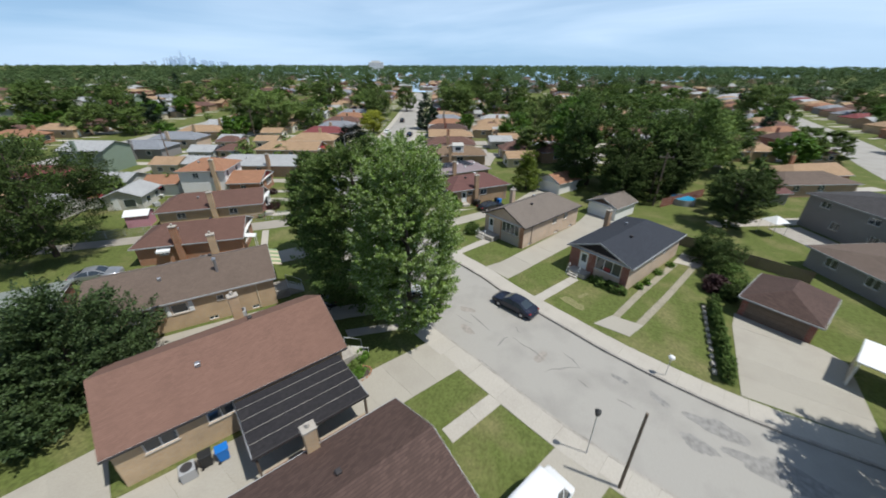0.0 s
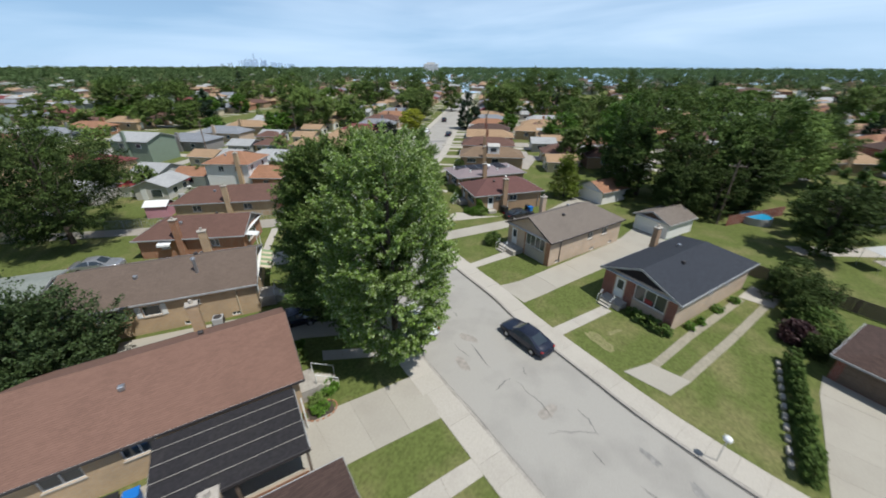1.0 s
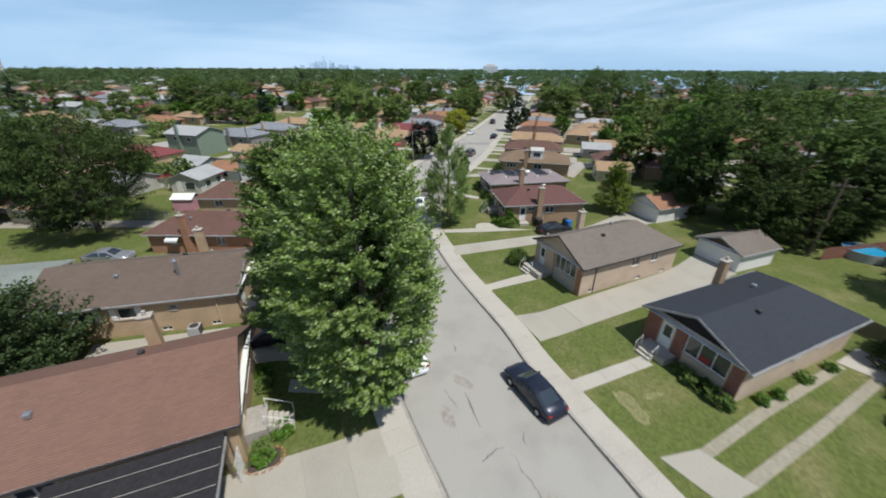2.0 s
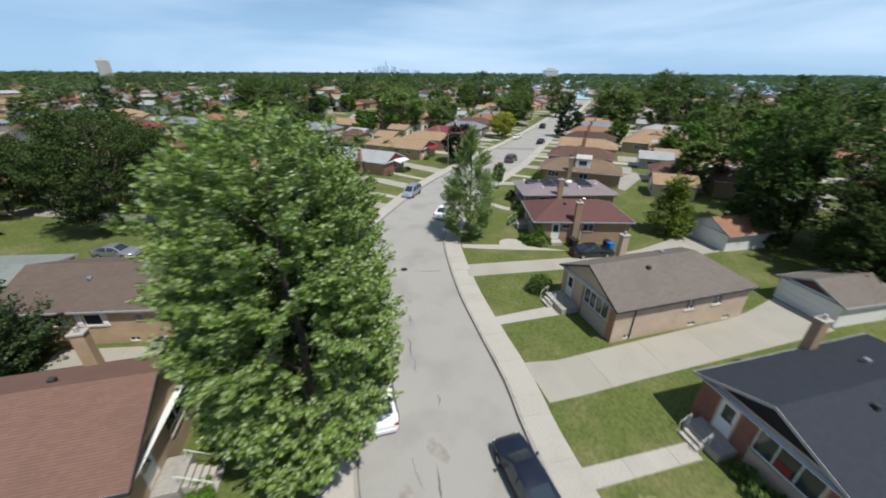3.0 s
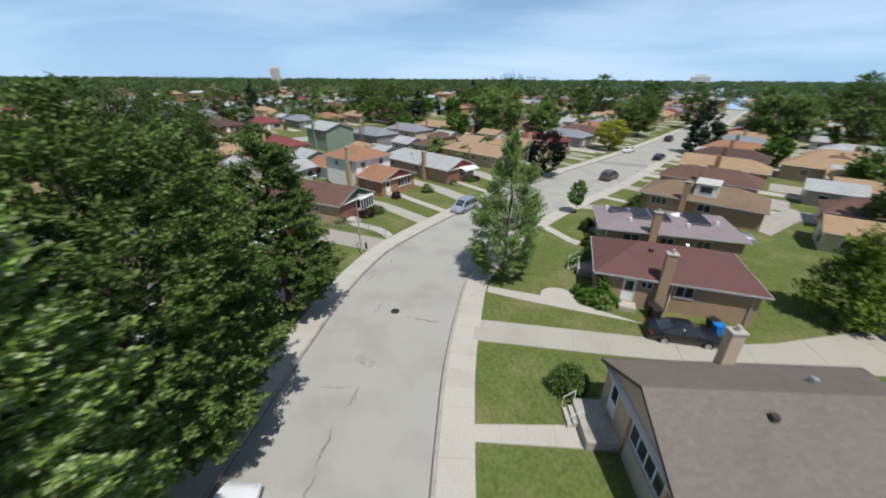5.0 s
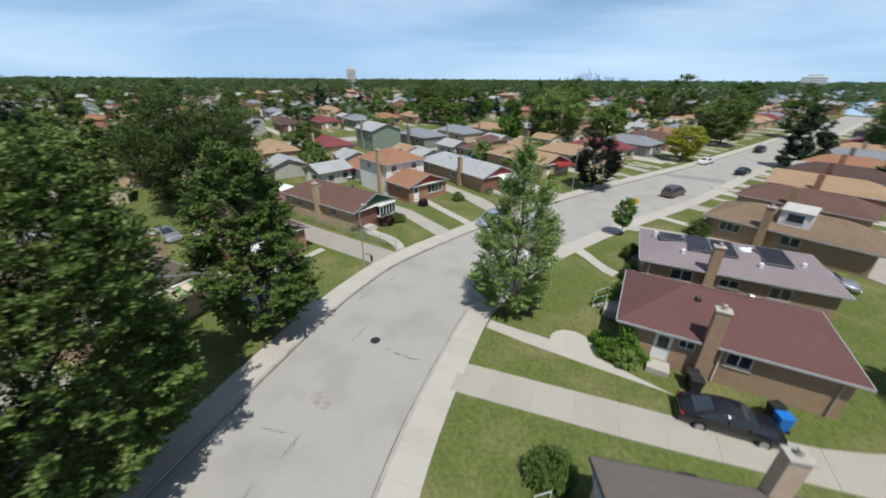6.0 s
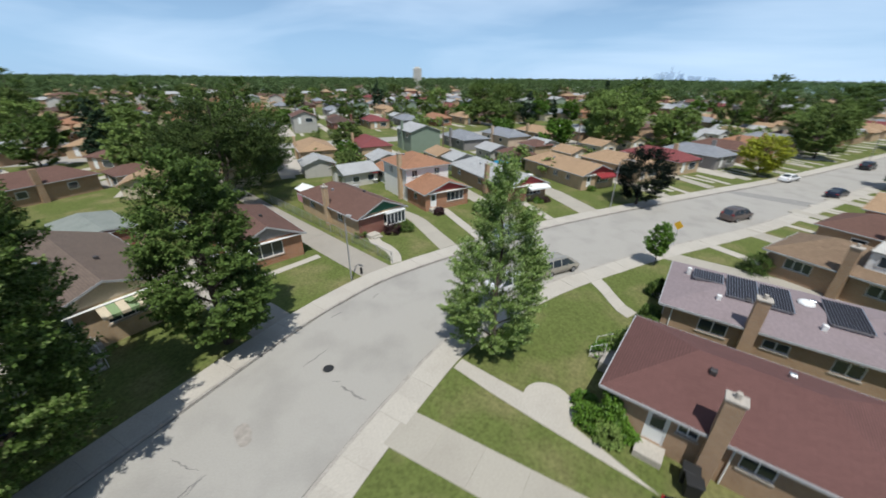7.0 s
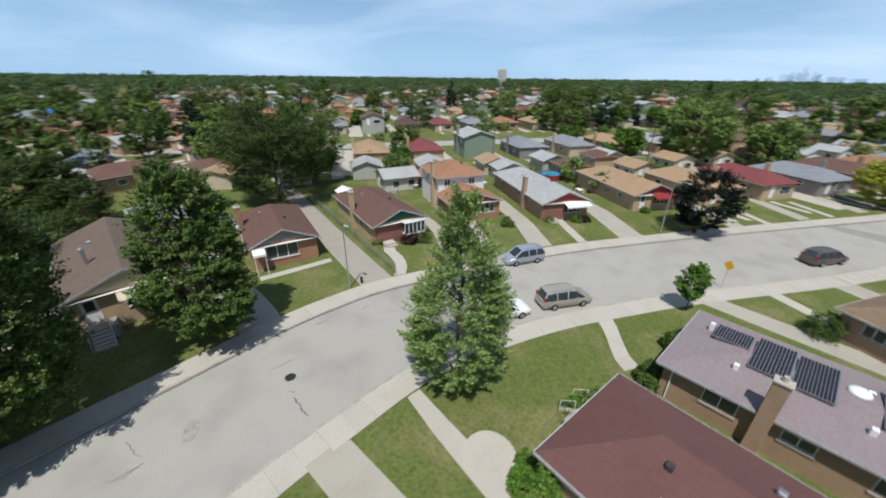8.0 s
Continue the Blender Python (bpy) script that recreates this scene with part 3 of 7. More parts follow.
house_l = house("house", (-8.32, 18.28), 137.8, 8.2, 13.9, "tan brick bungalow with rust shingle gable roof", M_TAN, S_ORANGE, z=3.35, rise=2.2, over=0.36, back=0, chimney=("r", 5.0, 5.5), gutter=M_DKTRIM,
      openings=[("f", 1.0, 2.0, 1.10, 3.10, "d"), ("f", 3.6, 6.8, 1.50, 3.00, "w3"), ("l", 1.4, 3.1, 1.80, 2.70, "w2"), ("l", 4.7, 6.3, 1.80, 2.70, "w2"), ("r", 3, 4.4, 1.80, 2.80, "w2")])
house_n = house("house", (2.9, 8.9), 137.8, 7.6, 13.9, "brick bungalow with dark brown shingle gable roof", M_TAN, S_DARK, back=0, chimney=("r", 4.9, 4.4), gutter=M_GUTTER,
      openings=[("f", 1.0, 2.0, 0.5, 2.5, "d"), ("f", 3.6, 6.6, 0.9, 2.4, "w3"), ("r", 3, 4.4, 1.2, 2.2, "w2")])
house_m = house("house", (-18.86, 27.07), 128.5, 8.2, 14.8, "tan brick bungalow with brown gable roof and white shutters", M_TAN, S_UMBER, z=3.35, rise=1.6, over=0.34, back=0, gable=M_CREAM, chimney=("r", 4.6, 5.6),
      openings=[("f", 1.0, 2.0, 1.10, 3.10, "d"), ("f", 3.6, 6.8, 1.50, 3.00, "w4"), ("l", 3.2, 4.4, 1.70, 2.70, "w1s"), ("l", 6.0, 7.3, 1.70, 2.70, "w1s"), ("l", 12.4, 13.1, 0.12, 0.5, "b"), ("l", 8.6, 9.4, 0.12, 0.5, "b"), ("l", 9.7, 10.3, 2.10, 2.60, "w1")])
house_k = house("house", (-28.2, 36.2), 115.5, 6.6, 11.8, "tan brick bungalow with grey front gable", M_ORANGE, S_BROWN, gable=M_GREY, chimney=("l", 6.6, 4.9),
      openings=[("f", 1.4, 4.6, 0.85, 2.35, "w3"), ("l", 2.4, 3.4, 1.2, 2.1, "w2"), ("l", 8, 9, 1.2, 2.1, "w2")])
house_g = house("house", (-33.5, 48.4), 117, 6.8, 14.4, "tan brick bungalow with green front gable", M_TAN, S_BROWN, gable=M_GRNTRIM, chimney=("l", 6.4, 5.0),
      openings=[("f", 1.0, 1.95, 0.5, 2.5, "d"), ("f", 3.6, 6.3, 0.95, 2.3, "w4"), ("l", 2.4, 3.6, 1.2, 2.1, "w2"), ("l", 9.6, 10.8, 1.2, 2.1, "w2")])
house_w = house("house", (-40.0, 59.0), 105, 7.4, 5.5, "low brick front of a house with rust hip roof", M_ORANGE, S_RUST, back=0, rise=1.3, vents=0, gable=M_REDTRIM,
      openings=[("f", 0.8, 1.8, 0.5, 2.5, "d"), ("f", 3.6, 6.6, 0.95, 2.3, "w4"), ("l", 2, 3, 1.2, 2.1, "w2")])
house("house", (-45.6, 57.6), 105, 7.6, 8.0, "white sided two-storey house with rust hip roof", M_WSIDE, S_RUST, z=5.2, front=3.4, back=3.4, rise=1.4, chimney=("l", 1.2, 7.0), base=M_TAN,
      openings=[("f", 1, 2, 3.6, 4.6, "w2"), ("f", 5, 6, 3.6, 4.6, "w2"), ("l", 2.4, 3.4, 3.7, 4.6, "w2"), ("l", 5.4, 6.4, 3.7, 4.6, "w2"), ("r", 4, 5, 3.7, 4.6, "w2")])
house_x = house("house", (-39.4, 71.9), 98.5, 7.2, 18.5, "brown brick bungalow with pale grey roof and red gable", M_BROWN, S_PALE, gable=M_REDTRIM, chimney=("l", 5.4, 5.0),
      openings=[("f", 1.0, 1.95, 0.5, 2.5, "d"), ("f", 3.4, 6.2, 0.95, 2.3, "w4"), ("l", 2.4, 3.6, 1.2, 2.1, "w2"), ("l", 9.6, 10.8, 1.2, 2.1, "w2")])
house_y = house("house", (-42.3, 87.5), 97, 7.4, 16, "orange brick bungalow with tan roof and red porch gable", M_TAN, S_TAN, gable=M_REDTRIM, chimney=None,
      openings=[("f", 1.0, 1.95, 0.5, 2.5, "d"), ("f", 3.4, 6.2, 0.95, 2.3, "w4"), ("l", 4.4, 5.6, 1.2, 2.1, "w2"), ("l", 8.6, 9.8, 1.2, 2.1, "w2"), ("l", 12, 13, 1.2, 2.1, "w2")])
house("garage", (22.6, 55.2), -44, 4.9, 5.8, "white sided detached garage with taupe roof", M_WSIDE, S_TAUPE, z=2.3, rise=1.0, back=0, over=0.3, vents=0, category="garage", gable=M_BROWNBOARD,
      openings=[("f", 0.4, 4.5, 0.02, 2.0, "g")])
house("garage", (15.2, 67.4), -44, 5.2, 6.0, "white garage with rust shingle roof", M_WSIDE, S_RUST, z=2.3, rise=1.2, back=0, over=0.3, vents=0, category="garage",
      openings=[("f", 0.4, 4.8, 0.02, 2.0, "g")])
house("garage", (32.6, 28.0), -43, 5.6, 6.6, "dark brick garage with brown hip roof", M_RED, S_DARK, z=2.3, rise=1.3, front=2.2, back=2.2, over=0.35, vents=0, category="garage",
      openings=[("f", 0.5, 5.1, 0.02, 2.0, "gd")])


# ---- trees ----
def leaf_mesh(name, spots, size, per, spread, seed, droop=0.35, spray=0.0, corners=4):
    """Many small folded leaves in clumps round the given spots (position, outward direction)."""
    rng = np.random.default_rng(seed)
    c = np.repeat(np.array([s[0] for s in spots]), per, 0)
    out = np.repeat(np.array([s[1] for s in spots]), per, 0)
    n = len(c)
    off = rng.normal(size=(n, 3))
    off *= (spread * rng.random((n, 1)) ** 0.5) / np.linalg.norm(off, axis=1, keepdims=True)
    if spray:
        # twigs of leaves that reach out and up from the limb
        lift = np.repeat(rng.uniform(0.05, 0.55, len(spots)) - 0.9 * min(droop, 0.0), per)[:, None]
        reach = out * np.array([1, 1, 0.25]) + lift * np.array([0, 0, 1.0])
        along_twig = rng.uniform(-1, 1, (n, 1))
        c = c + off * np.array([1, 1, 0.55]) * (0.62 - 0.3 * along_twig) + reach * along_twig * spread * spray
    else:
        c = c + off * np.array([1, 1, 0.7])
    axis = out * 0.7 + rng.normal(size=(n, 3)) * 0.55 + np.array([0, 0, -droop])
    axis /= np.linalg.norm(axis, axis=1, keepdims=True)
    up = rng.normal(size=(n, 3)) * 0.32 + np.array([0, 0, 1.0]) + out * 0.25
    side = np.cross(axis, up)
    side /= np.linalg.norm(side, axis=1, keepdims=True) + 1e-9
    nor = np.cross(side, axis)
    s = (size * (0.6 + 0.8 * rng.random((n, 1))))
    if corners == 4:
        v = [c, c + axis * s * 0.5 + side * s * 0.42 + nor * s * 0.1, c + axis * s, c + axis * s * 0.5 - side * s * 0.42 + nor * s * 0.1]
    else:
        v = [c - side * s * 0.45, c + side * s * 0.4 + nor * s * 0.1, c + axis * s * 1.1]
    me = bpy.data.meshes.new(name)
    me.vertices.add(corners * n)
    me.vertices.foreach_set("co", np.stack(v, 1).ravel())
    me.loops.add(corners * n)
    me.loops.foreach_set("vertex_index", np.arange(corners * n))
    me.polygons.add(n)
    me.polygons.foreach_set("loop_start", np.arange(n) * corners)
    me.update(calc_edges=True)
    return me


def crown_spots(h0, h1, radius, shape, count, seed, inner=0.55, uneven=1.0):
    """Clump places in an uneven crown between two heights; shape: radius share at the height share."""
    rng = np.random.default_rng(seed)
    spots = []
    lobes = [(rng.random() * 6.283, rng.random(), 1 + uneven * (0.72 * rng.random() - 0.38)) for _ in range(18)]
    while len(spots) < count:
        t, a = rng.random(), rng.random() * 2 * math.pi
        r = np.interp(t, [p[0] for p in shape], [p[1] for p in shape]) * radius
        if rng.random() > (r / radius) * 0.9 + 0.1:
            continue
        bulge = 1.0
        for la, lt, lk in lobes:
            near = math.exp(-((math.cos(a - la) - 1) ** 2 * 6 + (t - lt) ** 2 * 25))
            bulge += (lk - 1) * near
        rr = r * bulge * (inner + (1 - inner) * rng.random() ** 0.4)
        if rng.random() < 0.12:
            rr *= 1.08
        z = h0 + (h1 - h0) * t
        out = np.array([math.cos(a), math.sin(a), (t - 0.35) * 1.3])
        spots.append((np.array([math.cos(a) * rr, math.sin(a) * rr, z]), out / np.linalg.norm(out)))
    return spots


def billows(h0, h1, radius, shape, count, seed, lumps, flat=0.6, share=0.27, uneven=0.6):
    """Clump places on rounded boughs that stand out of a closed inner crown, most of them on the boughs' upper and outer sides."""
    rng = np.random.default_rng(seed)
    spots = crown_spots(h0, h1 - 0.5 * share * radius, radius * (1 - 0.55 * share), shape, round(count * 0.42), seed, 0.62, uneven)
    limbs = crown_spots(h0 + 0.3 * share * radius, h1 - 0.5 * share * radius, radius * (1 - share * 0.75), shape, lumps, seed, 0.78, uneven)
    sizes = radius * share * rng.uniform(0.65, 1.25, lumps)
    for k in rng.choice(lumps, count - len(spots), p=sizes ** 2 / np.sum(sizes ** 2)):
        p, out = limbs[k]
        d = rng.normal(size=3) + out * 0.8 + np.array([0, 0, 0.55])
        d /= np.linalg.norm(d)
        spots.append((p + d * np.array([1, 1, flat]) * sizes[k] * rng.uniform(0.8, 1.05), d * 0.6 + out * 0.4))
    return spots


OVAL = [(0, 0.45), (0.12, 0.85), (0.35, 1.0), (0.6, 0.88), (0.8, 0.6), (0.93, 0.32), (1, 0.08)]
CONE = [(0, 0.75), (0.1, 1.0), (0.3, 0.9), (0.55, 0.62), (0.8, 0.35), (1, 0.04)]
ROUND = [(0, 0.4), (0.2, 0.85), (0.5, 1.0), (0.75, 0.85), (0.92, 0.5), (1, 0.2)]
WIDE = [(0, 0.5), (0.25, 0.9), (0.55, 1.0), (0.8, 0.82), (1, 0.35)]


def trunk_mesh(height, girth, spread, seed, limbs=9, bare=0.25):
    rng = random.Random(seed)
    bm = bmesh.new()
    p, r = Vector((0, 0, -0.05)), girth
    steps = 6
    for k in range(steps):
        q = Vector((rng.uniform(-0.12, 0.12) * (k > 0), rng.uniform(-0.12, 0.12) * (k > 0), height * 0.9 * (k + 1) / steps))
        tube(bm, p, q, r * (1.35 if k == 0 else 1), r * 0.82, 9)
        r *= 0.82
        p = q
    for k in range(limbs):
        z = height * (bare + (0.8 - bare) * k / limbs)
        a = k * 2.4 + rng.random()
        s = spread * (1 - 0.55 * k / limbs) * rng.uniform(0.6, 0.85)
        mid = Vector((math.cos(a) * s * 0.5, math.sin(a) * s * 0.5, z + s * 0.45))
        end = Vector((math.cos(a + 0.2) * s, math.sin(a + 0.2) * s, z + s * 0.75))
        g = girth * 0.42 * (1 - 0.6 * k / limbs)
        tube(bm, (0, 0, z), mid, g, g * 0.7, 7)
        tube(bm, mid, end, g * 0.7, g * 0.25, 6)
    me = bpy.data.meshes.new("trunk")
    bm.to_mesh(me)
    bm.free()
    return me


def tree(at, height, radius, leaf, label, shape=OVAL, clumps=500, per=26, size=0.3, clump=0.7, bare=0.17, seed=1, girth=None, droop=0.35, name="tree", inner=0.3, spray=1.0, lumps=0, flat=0.6, share=0.27, corners=4, uneven=0.6):
    t = thing(name, pose(*at, 0.1, 0, 0, seed * 47 % 360), label, "tree")
    hang("trunk", trunk_mesh(height, girth or height * 0.018, radius, seed, bare=bare), M_BARK, t)
    if lumps:
        spots = billows(height * bare, height, radius, shape, clumps, seed, lumps, flat, share, uneven)
    else:
        spots = crown_spots(height * bare, height, radius, shape, clumps, seed, inner)
    hang("crown", leaf_mesh("crown", spots, size, per, clump, seed, droop, spray, corners), LEAVES[leaf], t)
    return t


SPIRE = [(0, 0.65), (0.08, 0.95), (0.28, 1.0), (0.5, 0.82), (0.7, 0.55), (0.86, 0.36), (1, 0.10)]
BROAD = [(0, 0.55), (0.10, 0.84), (0.28, 1.0), (0.52, 0.98), (0.74, 0.86), (0.9, 0.64), (1, 0.3)]
tree((-1.6, 22.5), 17.7, 4.4, "maple", "tall leafy street maple beside the driveway", BROAD, 2000, 78, 0.125, 0.40, 0.10, 3, 0.30, spray=1.7, droop=-0.25, lumps=250, flat=0.85, share=0.17, uneven=0.22)
tree((-10.0, 52.4), 13.2, 3.25, "silver", "young silver-green maple on the front lawn", SPIRE, 1050, 84, 0.10, 0.36, 0.06, 5, 0.16, droop=-0.3, spray=1.6, lumps=110, flat=0.8, share=0.2)
tree((-16.1, 34.3), 13.8, 3.5, "dark", "leafy street maple on the verge", OVAL, 1350, 60, 0.145, 0.45, 0.08, 7, 0.26, spray=1.3, lumps=120, flat=0.7, share=0.22)
tree((-7.4, 26.0), 16.6, 5.5, "deep", "leafy street maple leaning over the verge", BROAD, 2500, 62, 0.15, 0.48, 0.08, 9, 0.26, spray=1.4, droop=-0.1, lumps=210, flat=0.8, share=0.18, uneven=0.35)
tree((-16.4, 73.7), 4.7, 1.25, "bright", "small clipped round tree in a flower bed", OVAL, 260, 34, 0.13, 0.3, 0.30, 11, 0.05, inner=0.2, spray=0.6)


# ---- pavements, drives and walks ----
for line, s, name in ((kerb_r, 1, "pavement"), (kerb_l, -1, "pavement")):
    pave = tagged(new(name), "pale concrete carriage walk laid in slabs beside the kerb", "pavement", kind="structure")
    near = [p for p in resample(line, 1.55)]
    inner, outer = offset(near, 0.19 * s), offset(near, WALK * s)
    for i in range(len(near) - 1):
        if near[i].y > 135 or near[i].y < -8:
            continue
        a, b, c, d = inner[i], inner[i + 1], outer[i + 1], outer[i]
        e = (b - a).normalized() * 0.004
        bm = bmesh.new()
        lift = 0.135 + 0.008 * math.sin(i * 2.7)
        solid(bm, [tuple(a + e), tuple(b - e), tuple(c - e), tuple(d + e)], -0.05, lift)
        part("slab", bm, M_WALK, pave)
    far = [p for p in near if p.y > 133]
    bm = bmesh.new()
    strip(bm, far, 0.19 * s, WALK * s, -0.05, 0.135)
    bmesh.ops.recalc_face_normals(bm, faces=bm.faces)
    part("far_walk", bm, M_WALK, pave)


def along(points, share):
    """The point at that share of a line's length."""
    p = [Vector(q) for q in points]
    d = [0.0]
    for a, b in zip(p, p[1:]):
        d.append(d[-1] + (b - a).length)
    s = share * d[-1]
    return Vector((float(np.interp(s, d, [q.x for q in p])), float(np.interp(s, d, [q.y for q in p]))))


def drive(name, a, b, label, slab=2.4, mat=None, top=0.13):
    """A concrete drive or path between two edges, laid in slabs with open joints."""
    ob = tagged(new(name), label, "driveway" if name == "driveway" else "path", kind="structure")
    length = sum((Vector(q) - Vector(p)).length for p, q in zip(a, a[1:]))
    n = max(1, round(length / slab))
    for i in range(n):
        p, q, r, t = along(a, i / n), along(a, (i + 1) / n), along(b, (i + 1) / n), along(b, i / n)
        e1, e2 = (q - p).normalized() * 0.004, (r - t).normalized() * 0.004
        bm = bmesh.new()
        solid(bm, [tuple(p + e1), tuple(q - e1), tuple(r - e2), tuple(t + e2)], 0.0, top + 0.006 * math.sin(i * 3.3 + length))
        part("slab", bm, mat or (M_DRIVE if name == "driveway" else M_WALK), ob)
    return ob


M_DRYGRASS = material("dry_grass", (0.20, 0.19, 0.085), 0.95, grain=(0.35, 7.0), stain=(0.6, 1.6), dirt=(0.12, 0.14, 0.04))
M_SAND = material("sandy_concrete", (0.30, 0.27, 0.205), 0.95, grain=(0.15, 5.0), stain=(0.35, 0.5), dirt=(0.19, 0.17, 0.10))
M_LANE = material("grey_concrete", (0.315, 0.285, 0.24), 0.9, grain=(0.08, 7.0), stain=(0.3, 0.4), dirt=(0.21, 0.19, 0.16))
DRIVE, PATH_LABEL = "pale concrete driveway laid in slabs", "narrow concrete path across the lawn"
drive("driveway", [(4.8, 35.2), (6.0, 35.9), (9.75, 40.65), (18.0, 51.0), (20.9, 56.6)], [(7.6, 32.8), (8.6, 33.9), (12.4, 38.6), (22.6, 50.8), (24.5, 53.2)], DRIVE)
drive("driveway", [(-6.4, 45.5), (3.1, 54.2), (8.2, 59.5), (13.2, 69.2)], [(-4.7, 43.6), (2.8, 50.6), (12, 60), (16.9, 65.6)], DRIVE)
drive("path", [(0.6, 38.9), (4.2, 43.5)], [(1.4, 38.2), (5.2, 42.5)], PATH_LABEL, 1.4)
drive("path", [(-9.4, 49.8), (-6, 52.0), (-4.4, 53.2)], [(-8.8, 49), (-5.3, 50.9), (1.8, 55.4)], PATH_LABEL, 1.6)
drive("path", [(-16.9, 66.7), (-14.6, 66.3), (-13.0, 65.8), (-11.3, 65.4), (-10.1, 65.5)], [(-16.5, 65.2), (-14.6, 65.0), (-13.2, 64.7), (-11.1, 64.1), (-9.8, 64.2)], PATH_LABEL, 1.2)
drive("driveway", [(-17.8, 75.6), (-11, 80.0), (-2, 86)], [(-18.4, 77.8), (-12.6, 81.7), (-4, 87.5)], DRIVE)
drive("path", [(-19.3, 83.2), (-13.2, 84.2)], [(-19.5, 84.6), (-13.4, 85.4)], PATH_LABEL, 1.4)
drive("driveway", [(-20.6, 91.4), (-12, 93), (-2, 94.5)], [(-20.9, 93.8), (-12.4, 95.4), (-2.4, 97)], DRIVE)
drive("driveway", [(3.8, 17.9), (0, 13.8), (-6.2, 6.8), (-15, -3)], [(0.6, 20.7), (-3.6, 16.3), (-10.6, 8.9), (-20, -1)], DRIVE)
drive("driveway", [(-20.3, -1.1), (-15.0, 4.5)], [(-23.6, 0.4), (-18.6, 7.4)], "concrete pad behind the bungalow", 2.6)
drive("path", [(6.5, 15.9), (3.2, 12.1)], [(7.3, 15.0), (4.1, 11.2)], PATH_LABEL, 1.4)
drive("driveway", [(11.1, 12.4), (5.5, 5.7), (1, 0)], [(14, 10.3), (8.2, 3.4), (3.6, -2.4)], DRIVE)
drive("path", [(-1.9, 23.3), (-7.6, 20.9)], [(-1.0, 22.5), (-6.9, 20.0)], PATH_LABEL, 1.4)
drive("driveway", [(-5.2, 26.3), (-10.8, 23.9), (-15.9, 23.5), (-24.5, 16.6)], [(-3.4, 24.8), (-9.6, 22.0), (-12.9, 19.6), (-19.6, 12.2)], DRIVE)
drive("driveway", [(-17.7, 38.8), (-21, 36.5), (-23.4, 34.2), (-32, 28.4)], [(-15.5, 36.5), (-18.6, 33.6), (-22.2, 31), (-31, 25.6)], DRIVE)
drive("path", [(-29.1, 40.5), (-25.3, 34.2)], [(-28.3, 40.9), (-24.5, 34.6)], PATH_LABEL, 1.6)
drive("driveway", [(-22.3, 44.9), (-32, 39.4), (-48.5, 31.2), (-70, 20)], [(-24.2, 47.6), (-33.6, 42.3), (-49.6, 33.5), (-71, 22.5)], "grey concrete lane beside a chain-link fence", 4.0, M_LANE)
drive("path", [(-24.6, 47.7), (-26.6, 48.0), (-28.6, 47.4), (-30.4, 46.4), (-33.6, 46.2)], [(-24.9, 48.9), (-26.9, 49.2), (-29.0, 48.6), (-30.9, 47.6), (-33.2, 47.4)], PATH_LABEL, 1.6)
drive("driveway", [(-26.5, 53.6), (-37, 52.4), (-46, 48)], [(-27.2, 55.8), (-37, 54.4), (-46, 50)], DRIVE)
drive("path", [(-28.1, 58.6), (-39.4, 57.6)], [(-28.4, 59.8), (-39.6, 58.8)], PATH_LABEL, 1.6)
drive("driveway", [(-30.0, 64.0), (-38.5, 64.2), (-50, 62.6)], [(-30.6, 66.8), (-38.2, 66.8), (-50, 65.2)], DRIVE)
drive("path", [(-31.2, 70.4), (-39.1, 70.4)], [(-31.4, 71.6), (-39.3, 71.6)], PATH_LABEL, 1.4)
drive("driveway", [(-32.1, 76.4), (-42, 76.8), (-56, 75)], [(-32.6, 79.8), (-42.4, 80.2), (-56, 78)], DRIVE)
drive("path", [(10.15, 29.3), (15.0, 34.6)], [(11.05, 28.6), (15.8, 33.9)], PATH_LABEL, 1.4)
drive("path", [(17.2, 26.4), (21.6, 32.2), (28.3, 40.3)], [(17.8, 26.1), (22.1, 31.75), (28.8, 39.85)], "worn sandy concrete wheel track beside a strip of grass", 1.8, M_SAND)
drive("path", [(19.8, 26.4), (25.1, 33.0), (30.2, 39.7)], [(20.35, 26.0), (25.6, 32.55), (30.7, 39.25)], "worn sandy concrete wheel track beside a strip of grass", 1.8, M_SAND)
drive("driveway", [(-1.5, 86.8), (1.8, 101.0)], [(2.9, 85.6), (4.2, 99.8)], "grey concrete yard before the garages", 3.6, M_KERB)
drive("driveway", [(15.9, 25.9), (18.0, 27.5)], [(18.8, 24.4), (20.6, 26.3)], "short concrete apron before the wheel tracks", 3.0)
drive("path", [(28.4, 40.4), (30.6, 43.2)], [(30.9, 39.2), (32.8, 41.6)], "concrete pad at the end of the wheel tracks", 3.0)
drive("driveway", [(25.3, 18.7), (29.3, 28.2), (30.4, 30.0)], [(32.5, 15.7), (36.4, 24.6), (35.3, 25.4)], DRIVE)
for k in range(6):
    y = 94 + 12.6 * k
    x = -34.0 - 0.17 * (y - 94) - (0.4 if y < 120 else 0)
    drive("driveway", [(x, y), (x - 13, y + 0.8)], [(x - 0.35, y + 2.3), (x - 13, y + 3.1)], DRIVE)
    drive("path", [(x - 0.8, y + 6), (x - 8, y + 6.4)], [(x - 1.0, y + 7.1), (x - 8.2, y + 7.5)], PATH_LABEL, 1.6)
    if k:
        x2 = -22.0 - 0.19 * (y - 94) + (0.4 if y < 120 else 1.0)
        drive("driveway", [(x2, y), (x2 + 13, y + 1.8)], [(x2 - 0.4, y + 2.4), (x2 + 12.6, y + 4.2)], DRIVE)
        drive("path", [(x2 - 1, y + 6.3), (x2 + 6, y + 7.2)], [(x2 - 1.2, y + 7.4), (x2 + 5.8, y + 8.3)], PATH_LABEL, 1.6)

